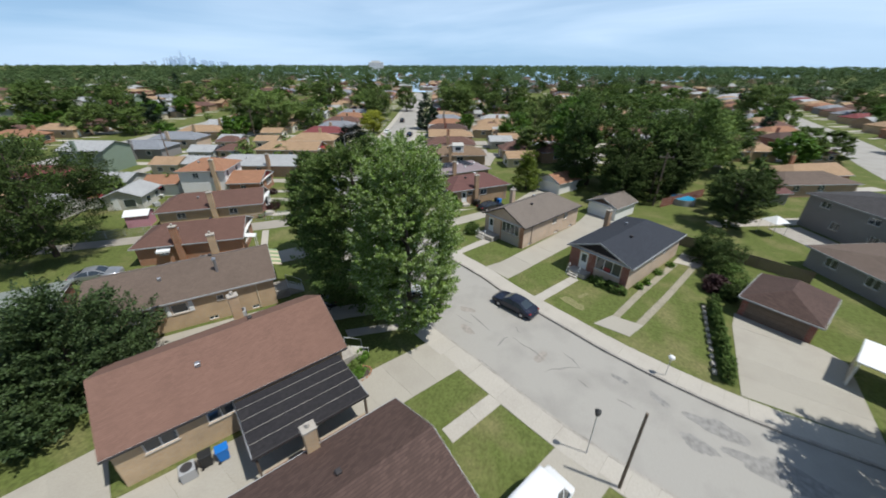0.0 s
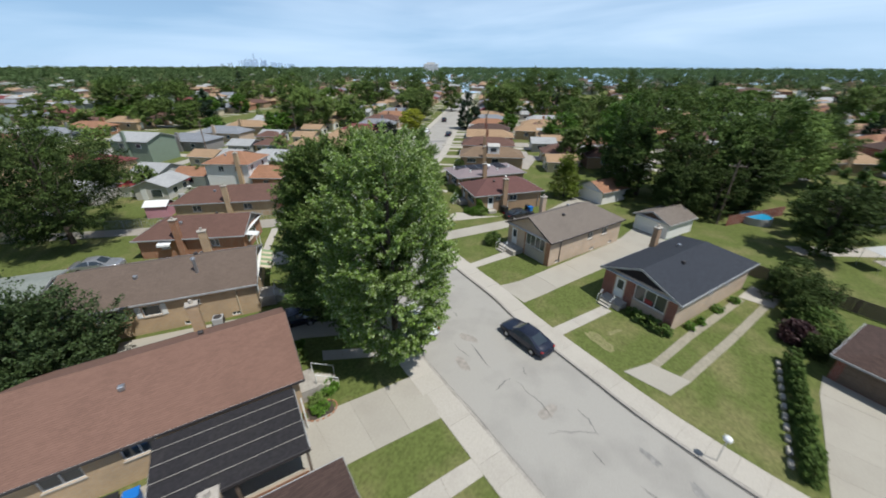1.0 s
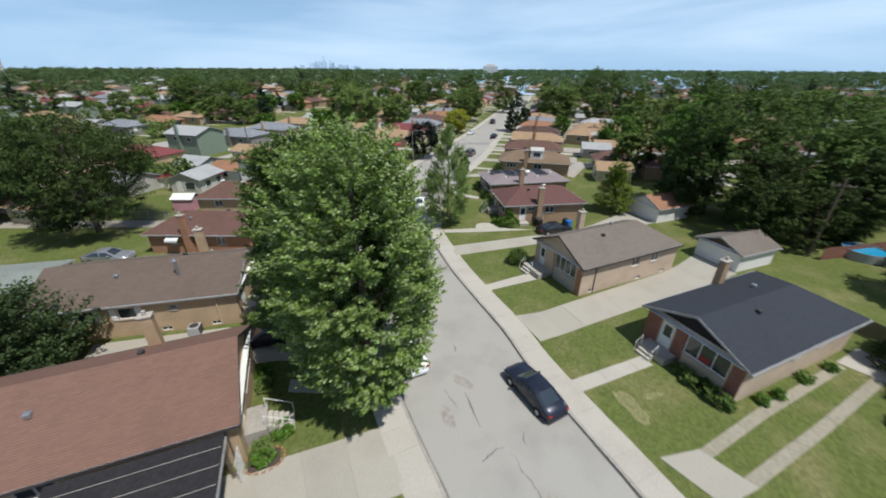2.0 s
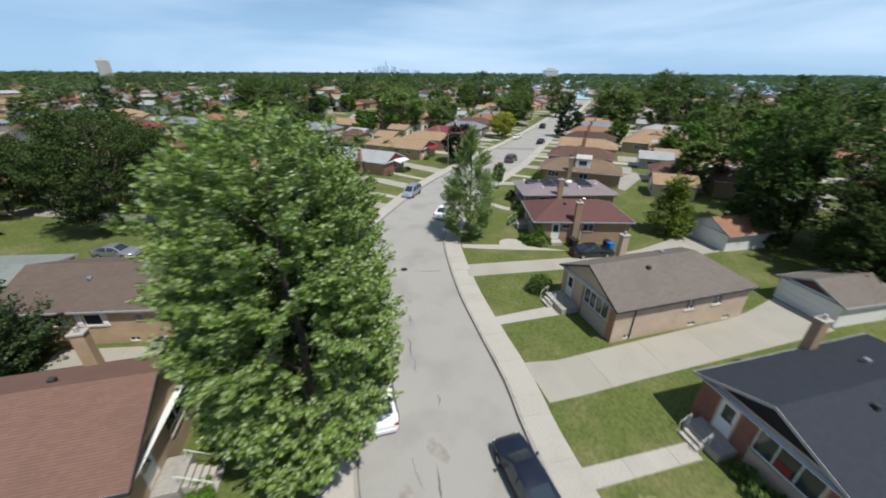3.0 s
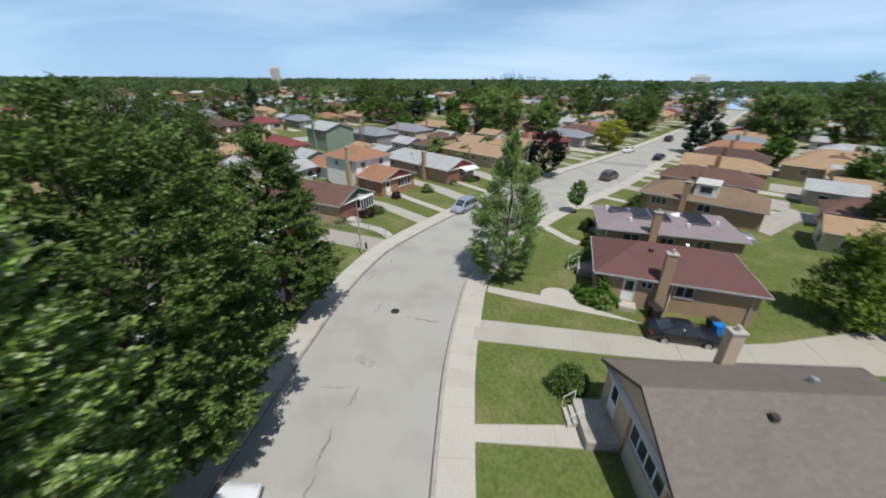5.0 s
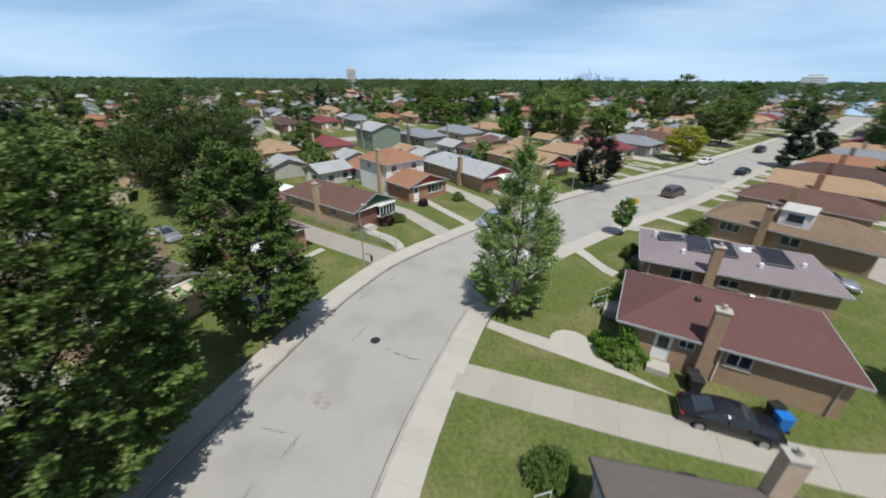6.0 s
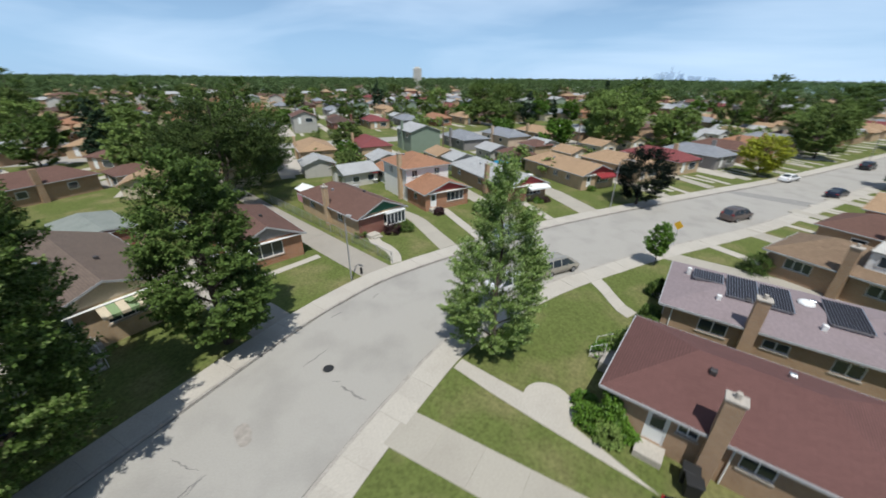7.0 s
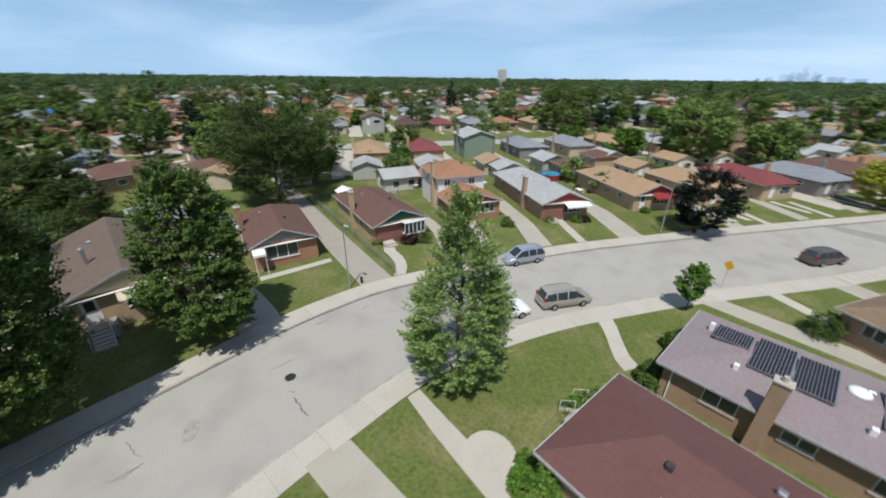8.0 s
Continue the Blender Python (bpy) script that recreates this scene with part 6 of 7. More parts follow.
def stoop(h, x0, x1, depth, height, mat, rails=True):
    """A raised concrete landing before the front door, with steps and a white rail."""
    boxed("porch", (x0, x1, -depth, -0.004, 0.0, height), mat, h, bevel=0.015)
    n = max(2, round(height / 0.18))
    xs = (x0 + 0.3, x0 + 1.5)
    for k in range(n - 1):
        boxed("step", (xs[0], xs[1], -depth - 0.28 * (k + 1), -depth - 0.28 * k - 0.003, 0.0, height * (n - 1 - k) / n), M_WALK, h, bevel=0.01)
    if rails:
        for x in (xs[0] - 0.08, xs[1] + 0.08):
            bm = bmesh.new()
            for y in (-depth + 0.06, -depth - 0.28 * (n - 1)):
                z = height if y > -depth else 0.05
                tube(bm, (x, y, z), (x, y, z + 0.85), 0.022)
            tube(bm, (x, -depth + 0.06, height + 0.85), (x, -depth - 0.28 * (n - 1), 0.9), 0.022)
            part("handrail", bm, M_TRIM, h, "white metal handrail")


def downspout(h, x, y, z, mat):
    bm = bmesh.new()
    tube(bm, (x, y, 0.1), (x, y, z), 0.045, sides=6)
    part("downspout", bm, mat, h)


def awning(h, m, x0, x1, z, reach, drop, mat, label, stripes=None):
    """A sloping metal awning in the frame of a wall; y inwards, so it reaches to -y."""
    n = 8
    for k in range(n):
        a, b = x0 + (x1 - x0) * k / n, x0 + (x1 - x0) * (k + 1) / n
        bm = bmesh.new()
        vs = [bm.verts.new(p) for p in ((a, -0.01, z), (b - 0.01, -0.01, z), (b - 0.01, -reach, z - drop), (a, -reach, z - drop))]
        bm.faces.new(vs)
        vs = [bm.verts.new(p) for p in ((a, -reach, z - drop), (b - 0.01, -reach, z - drop), (b - 0.01, -reach, z - drop - 0.22), (a, -reach, z - drop - 0.22))]
        bm.faces.new(vs)
        thicken(bm, 0.015)
        bm.transform(m)
        part("awning_slat", bm, stripes if stripes and k % 2 else mat, h, label)


def bin_(at, rot, mat, label, z=0.13):
    b = thing("wheeled_bin", pose(*at, z, 0, 0, rot), label, "bin")
    bm = bmesh.new()
    vs = box(bm, -0.29, 0.29, -0.34, 0.34, 0.06, 1.0, 0.03)
    for v in bm.verts:
        f = 0.82 + 0.18 * v.co.z
        v.co.x, v.co.y = v.co.x * f, v.co.y * f
    part("body", bm, mat, b)
    bm = bmesh.new()
    box(bm, -0.32, 0.32, -0.38, 0.37, 1.0, 1.07, 0.025)
    part("lid", bm, mat, b)
    for s in (-1, 1):
        bm = bmesh.new()
        tube(bm, (s * 0.24, 0.3, 0.1), (s * 0.3, 0.3, 0.1), 0.1, sides=14)
        part("wheel", bm, M_TYRE, b)
    return b


def ivy(h, m, w, z, seed):
    rngi = np.random.default_rng(seed)
    pts = []
    for _ in range(260):
        x = rngi.random() * w
        zz = rngi.random() ** 1.2 * z * (0.6 + 0.4 * math.cos(x / w * 3))
        pts.append((np.array(m @ Vector((x, -0.12 - 0.3 * rngi.random() * (1 - zz / z), max(0.1, zz)))), np.array((m.to_3x3() @ Vector((0, -1, 0.3))).normalized())))
    hang("ivy", leaf_mesh("ivy", pts, 0.17, 22, 0.22, seed, 0.4), LEAVES["bright"], h, "bright green climbing ivy")


# bungalow with the taupe roof
stoop(house_a, -3.4, -0.6, 1.7, 0.6, M_KERB)
downspout(house_a, 3.61, 1.7, 3.1, M_DKTRIM)
boxed("stone_facing", (-0.3, 2.85, -0.03, -0.003, 0.0, 1.3), M_STONE, house_a, "pale stone facing under the window")
for x0, x1 in ((2.9, 3.55), (-0.55, -0.36)):
    boxed("brick_pier", (x0, x1, -0.025, -0.003, 0.0, 3.15), M_ORANGE, house_a, "orange brick pier")
shrub((2.3, 45.3), 1.0, 1.5, "dark", "round clipped bush on the lawn", 3, clumps=150)
# slate blue roof
stoop(house_b, -2.9, -0.6, 1.3, 0.55, M_KERB)
for x0, x1 in ((-3.6, -2.4), (-1.2, -0.3), (2.8, 3.6)):
    boxed("brick_pier", (x0, x1, -0.025, -0.003, 0.0, 3.05), M_RED, house_b, "red brick pier")
for k, x in enumerate((0.4, 1.2, 2.0, 2.8, 3.4)):
    p = house_b.matrix_world @ Vector((x, -0.75 - 0.1 * (k % 2), 0))
    shrub((p.x, p.y), 0.45 + 0.08 * (k % 3), 0.8 + 0.15 * (k % 2), ("dark", "mid")[k % 2], "low clipped shrub under the front window", 40 + k, clumps=40, group="front shrubs")
for at, ln, wd, rot, k in (((14.4, 29.1), 2.6, 1.3, -40, 1), ((15.7, 30.7), 1.5, 0.5, 40, 2)):
    tagged(patch(at, ln, wd, rot, M_DRYGRASS, "bare_patch", "", 95 + k, height=0.112, ragged=0.45), "dry worn patch of thin grass in the lawn", "soil", kind="structure")
boxed("window_sign", (0.75, 1.5, 0.055, 0.062, 1.45, 1.9), M_REDTRIM, house_b, "red panel behind the window")
for k, y in enumerate((2.0, 3.6, 7.0, 10.0)):
    p = house_b.matrix_world @ Vector((4.3 + 0.15 * (k % 2), y, 0))
    shrub((p.x, p.y), 0.4, 0.6, "bright", "small weedy plant by the brick wall", 50 + k, clumps=26, group="side plants")
# red-brown hip roof
stoop(house_r, -2.9, -0.4, 1.4, 0.75, M_KERB)
ivy(house_r, side_frame("r", 7.1, 11.4), 1.9, 2.6, 5)
boxed("side_step", (3.56, 4.6, 1.9, 3.2, 0.0, 0.4), M_WALK, house_r)
downspout(house_r, 3.62, 10.9, 2.8, M_GUTTER)
downspout(house_r, 3.62, 5.5, 2.8, M_TRIM)
for k, (x, y, r, hh) in enumerate(((4.2, -0.6, 0.7, 1.2), (4.5, 0.6, 0.6, 1.0), (3.0, -1.2, 0.6, 0.8), (-3.0, -1.0, 0.9, 1.5), (-2.2, -1.6, 0.7, 1.0), (-3.8, -0.4, 0.8, 1.6))):
    p = house_r.matrix_world @ Vector((x, y, 0))
    shrub((p.x, p.y), r, hh, ("bright", "mid")[k % 2], "leafy shrub by the front steps", 60 + k, group="shrubs by the steps")
for lx_, ly_, mat, lab, rot in ((5.9, 8.4, M_BIN, "blue plastic recycling bin by the wall", 20), (5.2, 8.2, M_IRON, "black plastic rubbish bin by the wall", 35), (4.5, 4.3, M_IRON, "black barbecue under a cover by the chimney", 5), (5.1, 4.5, M_IRON, "black rubbish bin by the chimney", 12)):
    p = house_r.matrix_world @ Vector((lx_, ly_, 0))
    bin_((p.x, p.y), -56 + rot, mat, lab)
# pale roof with solar panels
for x0, x1, y0, y1 in ((-2.1, -0.4, 1.2, 3.2), (-2.4, 1.3, 3.4, 5.3), (-2.2, 1.4, 5.4, 7.2), (-2.2, 1.5, 8.9, 11.0)):
    fr = boxed("solar_panel", (x0, x1, y0, y1, 3.28, 3.33), M_METAL, house_s, "dark solar collector in a metal frame")
    n = round((y1 - y0) / 0.17)
    for k in range(n):
        a = y0 + 0.04 + (y1 - y0 - 0.08) * k / n
        boxed("cell", (x0 + 0.04, x1 - 0.04, a, a + (y1 - y0 - 0.08) / n * 0.72, 3.334, 3.36), M_SOLAR, fr)
    for x in (x0 + 0.2, x1 - 0.2):
        boxed("bracket", (x - 0.04, x + 0.04, y0 + 0.2, y1 - 0.2, 3.0, 3.279), M_METAL, fr)
bm = bmesh.new()
bmesh.ops.create_uvsphere(bm, u_segments=16, v_segments=8, radius=0.5, matrix=Matrix.Translation((-0.9, 8.0, 3.25)) @ Matrix.Diagonal((1, 1, 0.45, 1)))
part("roof_dome", bm, M_TRIM, house_s, "white domed roof vent")
for x, y in ((-1.6, 0.9), (1.8, 3.0), (2.0, 8.6), (0.4, 11.8)):
    boxed("roof_vent", (x - 0.14, x + 0.14, y - 0.14, y + 0.14, 2.9, 3.4 + 0.1 * (x < 0)), M_TRIM, house_s, "small white roof vent", bevel=0.03)
downspout(house_s, 3.82, 0.5, 2.5, M_TRIM)
for k, (x, y) in enumerate(((-2.6, -0.7), (-1.8, -1.1), (3.9, -0.5), (3.3, -1.0), (2.4, -0.8))):
    p = house_s.matrix_world @ Vector((x, y, 0))
    shrub((p.x, p.y), 0.6, 1.3 - 0.15 * (k % 3), "dark", "dark evergreen shrub at the house corner", 70 + k, group="corner shrubs")
stoop(house_s, -3.2, -1.4, 1.2, 0.45, M_KERB, False)
# white dormer on the tan roof
bm = bmesh.new()
box(bm, 0.2, 2.9, 6.1, 8.7, 2.95, 4.72)
d = part("dormer", bm, M_WSIDE, house_t, "white sided dormer")
bm = bmesh.new()
vs = [bm.verts.new(p) for p in ((0.0, 6.0, 4.95), (3.05, 6.0, 4.73), (3.05, 8.8, 4.73), (0.0, 8.8, 4.95))]
bm.faces.new(vs)
thicken(bm, 0.12)
part("dormer_roof", bm, M_FADED, d, "pale membrane dormer roof")
boxed("window_frame", (2.903, 2.95, 6.6, 8.2, 3.5, 4.5), M_TRIM, d)
boxed("pane", (2.953, 2.965, 6.72, 8.08, 3.6, 4.4), M_GLASS, d)
shrub((-12.3, 82.3), 1.2, 1.9, "dark", "large round evergreen at the house corner", 81, clumps=120)
stoop(house_t, -3.0, -1.0, 1.3, 0.45, M_KERB, False)
# rust gable roof with the carport
m = house_l.matrix_world
cp = thing("carport", m @ pose(-4.65, 0.4, 0), "lean-to carport with black battened roof beside the bungalow", "carport")
bm = bmesh.new()
vs = [bm.verts.new(q) for q in ((0, 7.2, 3.02), (-4.5, 7.2, 2.76), (-4.5, 0, 2.76), (0, 0, 3.02))]
bm.faces.new(vs)
thicken(bm, 0.1)
bmesh.ops.recalc_face_normals(bm, faces=bm.faces)
part("roof", bm, S_BLACK, cp)
for k in range(4):
    x = -0.75 - 0.95 * k
    boxed("batten", (x - 0.012, x + 0.012, 0.05, 7.15, 2.80 + 0.26 * (1 + x / 4.5), 2.80 + 0.26 * (1 + x / 4.5) + 0.02), M_KERB, cp)
for x0, x1, y0, y1 in ((-4.57, -4.5, -0.05, 7.25), (-4.5, 0.0, -0.05, 0.0), (-4.5, 0.0, 7.2, 7.25)):
    boxed("fascia", (x0, x1, y0, y1, 2.6, 2.80), M_DKTRIM if x0 < -4.55 else M_GUTTER, cp)
for x, y in ((-4.3, 0.15), (-4.3, 3.6), (-4.3, 7.05), (-0.4, 0.15), (-0.4, 7.05)):
    boxed("post", (x - 0.07, x + 0.07, y - 0.07, y + 0.07, 0.03, 2.72), M_WOOD, cp)
boxed("low_wall", (-4.42, -4.25, 0.3, 3.5, 0.03, 1.0), M_ORANGE, cp)
boxed("low_wall", (-4.42, -4.25, 3.7, 6.9, 0.03, 1.0), M_ORANGE, cp)
for lx_, ly_, mat, lab in ((-5.7, 9.0, M_BIN, "blue plastic recycling bin by the wall"), (-5.5, 9.9, M_IRON, "black rubbish bin by the wall")):
    p = m @ Vector((lx_, ly_, 0))
    bin_((p.x, p.y), 137, mat, lab)


def air_conditioner(at, rot, z=0.13):
    a = thing("air_conditioner", pose(*at, z, 0, 0, rot), "grey outdoor air conditioning unit on a slab", "air conditioner")
    boxed("casing", (-0.42, 0.42, -0.42, 0.42, 0.0, 0.8), M_GUTTER, a, bevel=0.03)
    for k in range(7):
        boxed("louvre", (-0.38, 0.38, -0.44, -0.423, 0.1 + 0.09 * k, 0.14 + 0.09 * k), M_DKTRIM, a)
    bm = bmesh.new()
    tube(bm, (0, 0, 0.8), (0, 0, 0.83), 0.33, sides=18)
    part("fan_grille", bm, M_DKTRIM, a)


p = m @ Vector((-5.6, 10.9, 0))
air_conditioner((p.x, p.y), 137)
downspout(house_l, -4.18, 0.5, 3.1, M_DKTRIM)
stoop(house_l, -3.4, -1.4, 1.2, 1.05, M_KERB)
for k, (x, y) in enumerate(((-3.9, -0.9), (-3.2, -1.9), (1.0, -0.8), (2.4, -0.8))):
    q = m @ Vector((x, y, 0))
    shrub((q.x, q.y), 0.5, 0.8, ("mid", "bright")[k % 2], "small garden shrub before the house", 90 + k, clumps=40, group="garden shrubs")
# steel vent pipe and details of the brown gable roof
bm = bmesh.new()
tube(bm, (-2.0, 4.6, 3.9), (-2.0, 4.6, 5.5), 0.14, sides=14)
tube(bm, (-2.0, 4.6, 5.5), (-2.0, 4.6, 5.65), 0.22, 0.14, sides=14)
part("vent_pipe", bm, M_METAL, house_m, "tall galvanised vent pipe")
downspout(house_m, -4.17, 1.6, 3.1, M_CREAM)
awning(house_m, side_frame("f", 8.2, 14.8), 3.2, 7.4, 3.2, 1.3, 0.45, M_CREAM, "striped pale green and cream metal awning", M_PALEGREEN)
stoop(house_m, -3.4, -1.4, 1.4, 1.05, M_KERB)
p = house_m.matrix_world @ Vector((-4.9, 3.4, 0))
air_conditioner((p.x, p.y), 128)
p = house_k.matrix_world @ Vector((-4.2, 4.6, 0))
air_conditioner((p.x, p.y), 115)
awning(house_k, side_frame("l", 6.6, 11.8), 2.4, 3.9, 2.3, 0.8, 0.3, M_TRIM, "white metal awning over the side door")
# green gable
stoop(house_g, -2.6, -1.2, 1.1, 0.45, M_WALK, False)
boxed("front_cladding", (-3.4, 0.15, -0.03, -0.003, 0.0, 2.6), M_RED, house_g, "dark red brick front")
# bay window: five lights on a canted white frame
bay = boxed("bay_window", (0.25, 3.15, -0.55, -0.032, 0.75, 0.92), M_TRIM, house_g, "white bay window", bevel=0.02)
bm = bmesh.new()
box(bm, 0.2, 3.2, -0.62, -0.032, 2.28, 2.46, 0.03)
part("hood", bm, M_TRIM, bay)
for k in range(6):
    boxed("mullion", (0.28 + 0.56 * k, 0.36 + 0.56 * k, -0.52, -0.44, 0.922, 2.278), M_TRIM, bay)
for k in range(5):
    boxed("pane", (0.362 + 0.56 * k, 0.838 + 0.56 * k, -0.49, -0.475, 0.922, 2.278), M_GLASS, bay)
boxed("front_cladding", (0.152, 3.4, -0.03, -0.003, 0.0, 0.75), M_RED, house_g, "dark red brick front")
shrub((-32.7, 49.6), 0.95, 1.2, "redbush", "round dark red barberry bush", 101)
shrub((-33.2, 51.1), 0.9, 1.0, "dark", "round clipped green bush", 102)
shrub((-32.5, 45.6), 0.7, 0.9, "mid", "garden shrub in a stone bed", 103)
shrub((-37.4, 62.9), 0.9, 1.2, "dark", "round clipped bush before the house", 104)
shrub((-37.6, 57.0), 0.7, 0.9, "redbush", "dark red bush before the house", 105)
stoop(house_w, -3.2, -1.6, 1.1, 0.45, M_WALK, False)
stoop(house_x, -3.0, -1.6, 1.1, 0.45, M_WALK, False)
awning(house_x, side_frame("f", 7.2, 13.6), 3.0, 6.9, 2.65, 1.5, 0.35, M_TRIM, "white metal awning over the front window")
boxed("front_cladding", (-3.6, -0.2, -0.03, -0.003, 0.0, 2.6), M_RED, house_x, "dark red brick front")
awning(house_y, side_frame("f", 7.4, 16), 2.8, 7.2, 2.7, 1.3, 0.45, M_REDTRIM, "red metal awning over the porch")
for k, (x, y) in enumerate(((-38.2, 73.2), (-38.2, 74.6), (-38.5, 69.4), (-41.2, 85.5), (-45.3, 103.5), (-45.6, 106.0))):
    shrub((x, y), 0.6, 0.8, ("bright", "redbush", "mid")[k % 3], "garden shrub before the house", 110 + k, clumps=46, group="front garden shrubs")

# hedge between the lawn and the wide drive
for k in range(13):
    t = k / 12
    x, y = 24.9 + (28.5 - 24.9) * t, 20.1 + (30.6 - 20.1) * t
    shrub((x, y), 0.44, 1.5 + 0.2 * math.sin(k * 2.2), "dark", "dark upright hedge shrub beside the drive", 130 + k, name="hedge_shrub", clumps=60, group="hedge along the drive")
for k in range(11):
    t = (k + 0.5) / 11
    x, y = 24.2 + (27.8 - 24.2) * t, 20.4 + (30.8 - 20.4) * t
    e = boxed("edging_block", (-0.14, 0.14, -0.28, 0.28, 0.0, 0.28), M_STONE, None, bevel=0.04)
    e.matrix_world = pose(x, y, 0.1, 0, 0, -19)
    tagged(e, "pale concrete edging block along the hedge", "edging block", group="hedge edging")
shrub((30.4, 34.2), 1.1, 1.7, "redbush", "tall dark red shrub behind the garage", 150, clumps=150, size=0.18)
shrub((32.4, 36.0), 1.5, 2.2, "dark", "tall dark shrub behind the garage", 151, clumps=150, size=0.18)
# row of shrubs added to stand in for the dark shade beside the yard
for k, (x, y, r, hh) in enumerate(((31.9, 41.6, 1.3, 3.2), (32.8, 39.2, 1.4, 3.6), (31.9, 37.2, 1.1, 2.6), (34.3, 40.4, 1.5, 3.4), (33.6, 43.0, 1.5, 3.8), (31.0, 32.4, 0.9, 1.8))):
    shrub((x, y), r, hh, "shade", "tall dark shrub standing in for shade along the yard fence", 160 + k, clumps=150, size=0.17, group="yew shrubs")
# white canopy beside the drive
cn = thing("canopy", pose(34.8, 22.4, 0.1, 0, 0, -43), "white sheet-metal canopy on posts beside the drive", "canopy")
boxed("roof", (0.0, 6.5, -1.6, 2.6, 2.35, 2.45), M_TRIM, cn, bevel=0.02)
for x, y in ((0.2, -1.4), (0.2, 2.4), (6.3, -1.4), (6.3, 2.4)):
    boxed("post", (x - 0.05, x + 0.05, y - 0.05, y + 0.05, 0.0, 2.35), M_TRIM, cn)
boxed("boarding", (0.1, 0.15, -1.3, 2.3, 0.0, 1.1), M_CREAM, cn)


# ---- poles, signs, fences, pools ----
def utility_pole(at, h, arm=True, label="weathered wooden utility pole", r=0.14):
    u = thing("utility_pole", pose(*at, 0.1), label, "pole")
    bm = bmesh.new()
    tube(bm, (0, 0, -0.1), (0, 0, h), r, r * 0.75, 12)
    part("pole", bm, M_WOOD, u)
    if arm:
        boxed("crossarm", (-1.1, 1.1, -0.06, 0.06, h - 0.9, h - 0.78), M_WOOD, u)
        for x in (-1.0, -0.4, 0.4, 1.0):
            bm = bmesh.new()
            tube(bm, (x, 0, h - 0.78), (x, 0, h - 0.6), 0.05, 0.03, 8)
            part("insulator", bm, M_STONE, u)


utility_pole((14.3, 10.04), 6.5, False, r=0.1)
for x, y in ((-61.6, -3.1), (-66, 30), (-70, 68), (-76, 108), (-82, 146), (33, 62)):
    utility_pole((x, y), 9.5)


def street_lamp(at, h, reach, rot, label="slim grey street lamp with a curved arm"):
    s = thing("street_lamp", pose(*at, 0.1, 0, 0, rot), label, "street lamp")
    bm = bmesh.new()
    tube(bm, (0, 0, -0.05), (0, 0, h * 0.88), 0.08, 0.055, 12)
    part("post", bm, M_METAL, s)
    bm = bmesh.new()
    prev = Vector((0, 0, h * 0.88))
    for k in range(1, 7):
        a = k / 6 * math.pi / 2
        q = Vector((reach * (1 - math.cos(a)), 0, h * 0.88 + h * 0.12 * math.sin(a)))
        tube(bm, prev, q, 0.04, 0.035, 8)
        prev = q
    part("arm", bm, M_METAL, s)
    bm = bmesh.new()
    box(bm, reach - 0.05, reach + 0.5, -0.12, 0.12, h - 0.07, h + 0.07, 0.04)
    part("lamp_head", bm, M_GUTTER, s)


street_lamp((-22.45, 43.55), 6.6, 0.3, 45, "slim grey street light pole at the kerb")
street_lamp((-33.2, 82.6), 7.4, 2.2, 0)
street_lamp((-40.5, 160), 7.4, 2.2, 0)
lp = thing("lamp_post", pose(12.75, 11.95, 0.1), "thin post with a small dark lamp head", "lamp post")
bm = bmesh.new()
tube(bm, (0, 0, 0), (0, 0, 3.7), 0.04, 0.035, 10)
part("post", bm, M_METAL, lp)
bm = bmesh.new()
tube(bm, (0, 0, 3.7), (0, 0, 4.0), 0.14, 0.2, 12)
tube(bm, (0, 0, 4.0), (0, 0, 4.1), 0.2, 0.05, 12)
part("lamp_head", bm, M_IRON, lp)
rl = thing("post_light", pose(20.3, 19.9, 0.13), "short steel post with a round white lamp", "lamp post")
bm = bmesh.new()
tube(bm, (0, 0, 0), (0, 0, 1.75), 0.03, 0.03, 8)
part("post", bm, M_METAL, rl)
bm = bmesh.new()
bmesh.ops.create_uvsphere(bm, u_segments=16, v_segments=10, radius=0.24, matrix=Matrix.Translation((0, 0, 1.92)) @ Matrix.Diagonal((1, 1, 0.8, 1)))
part("lamp_head", bm, M_TRIM, rl, "round white lamp globe")
sg = thing("road_sign", pose(-19.7, 79.9, 0.1, 0, 0, 10), "yellow diamond warning sign on a steel post", "road sign")
bm = bmesh.new()
tube(bm, (0, 0, -0.05), (0, 0, 2.5), 0.03, sides=8)
part("post", bm, M_METAL, sg)
bm = bmesh.new()
box(bm, -0.38, 0.38, -0.045, -0.032, -0.38, 0.38, 0.003)
bm.transform(Matrix.Translation((0, 0, 2.5)) @ Matrix.Rotation(math.pi / 4, 4, "Y"))
part("panel", bm, material("yellow_sign_paint", (0.75, 0.42, 0.02), 0.5), sg)
hy = thing("hydrant", pose(-23.4, 44.6, 0.1), "small dark fire hydrant by the kerb", "hydrant")
bm = bmesh.new()
tube(bm, (0, 0, 0), (0, 0, 0.6), 0.12, sides=12)
tube(bm, (0, 0, 0.6), (0, 0, 0.75), 0.14, 0.05, sides=12)
tube(bm, (-0.2, 0, 0.42), (0.2, 0, 0.42), 0.06, sides=10)
part("body", bm, M_IRON, hy)


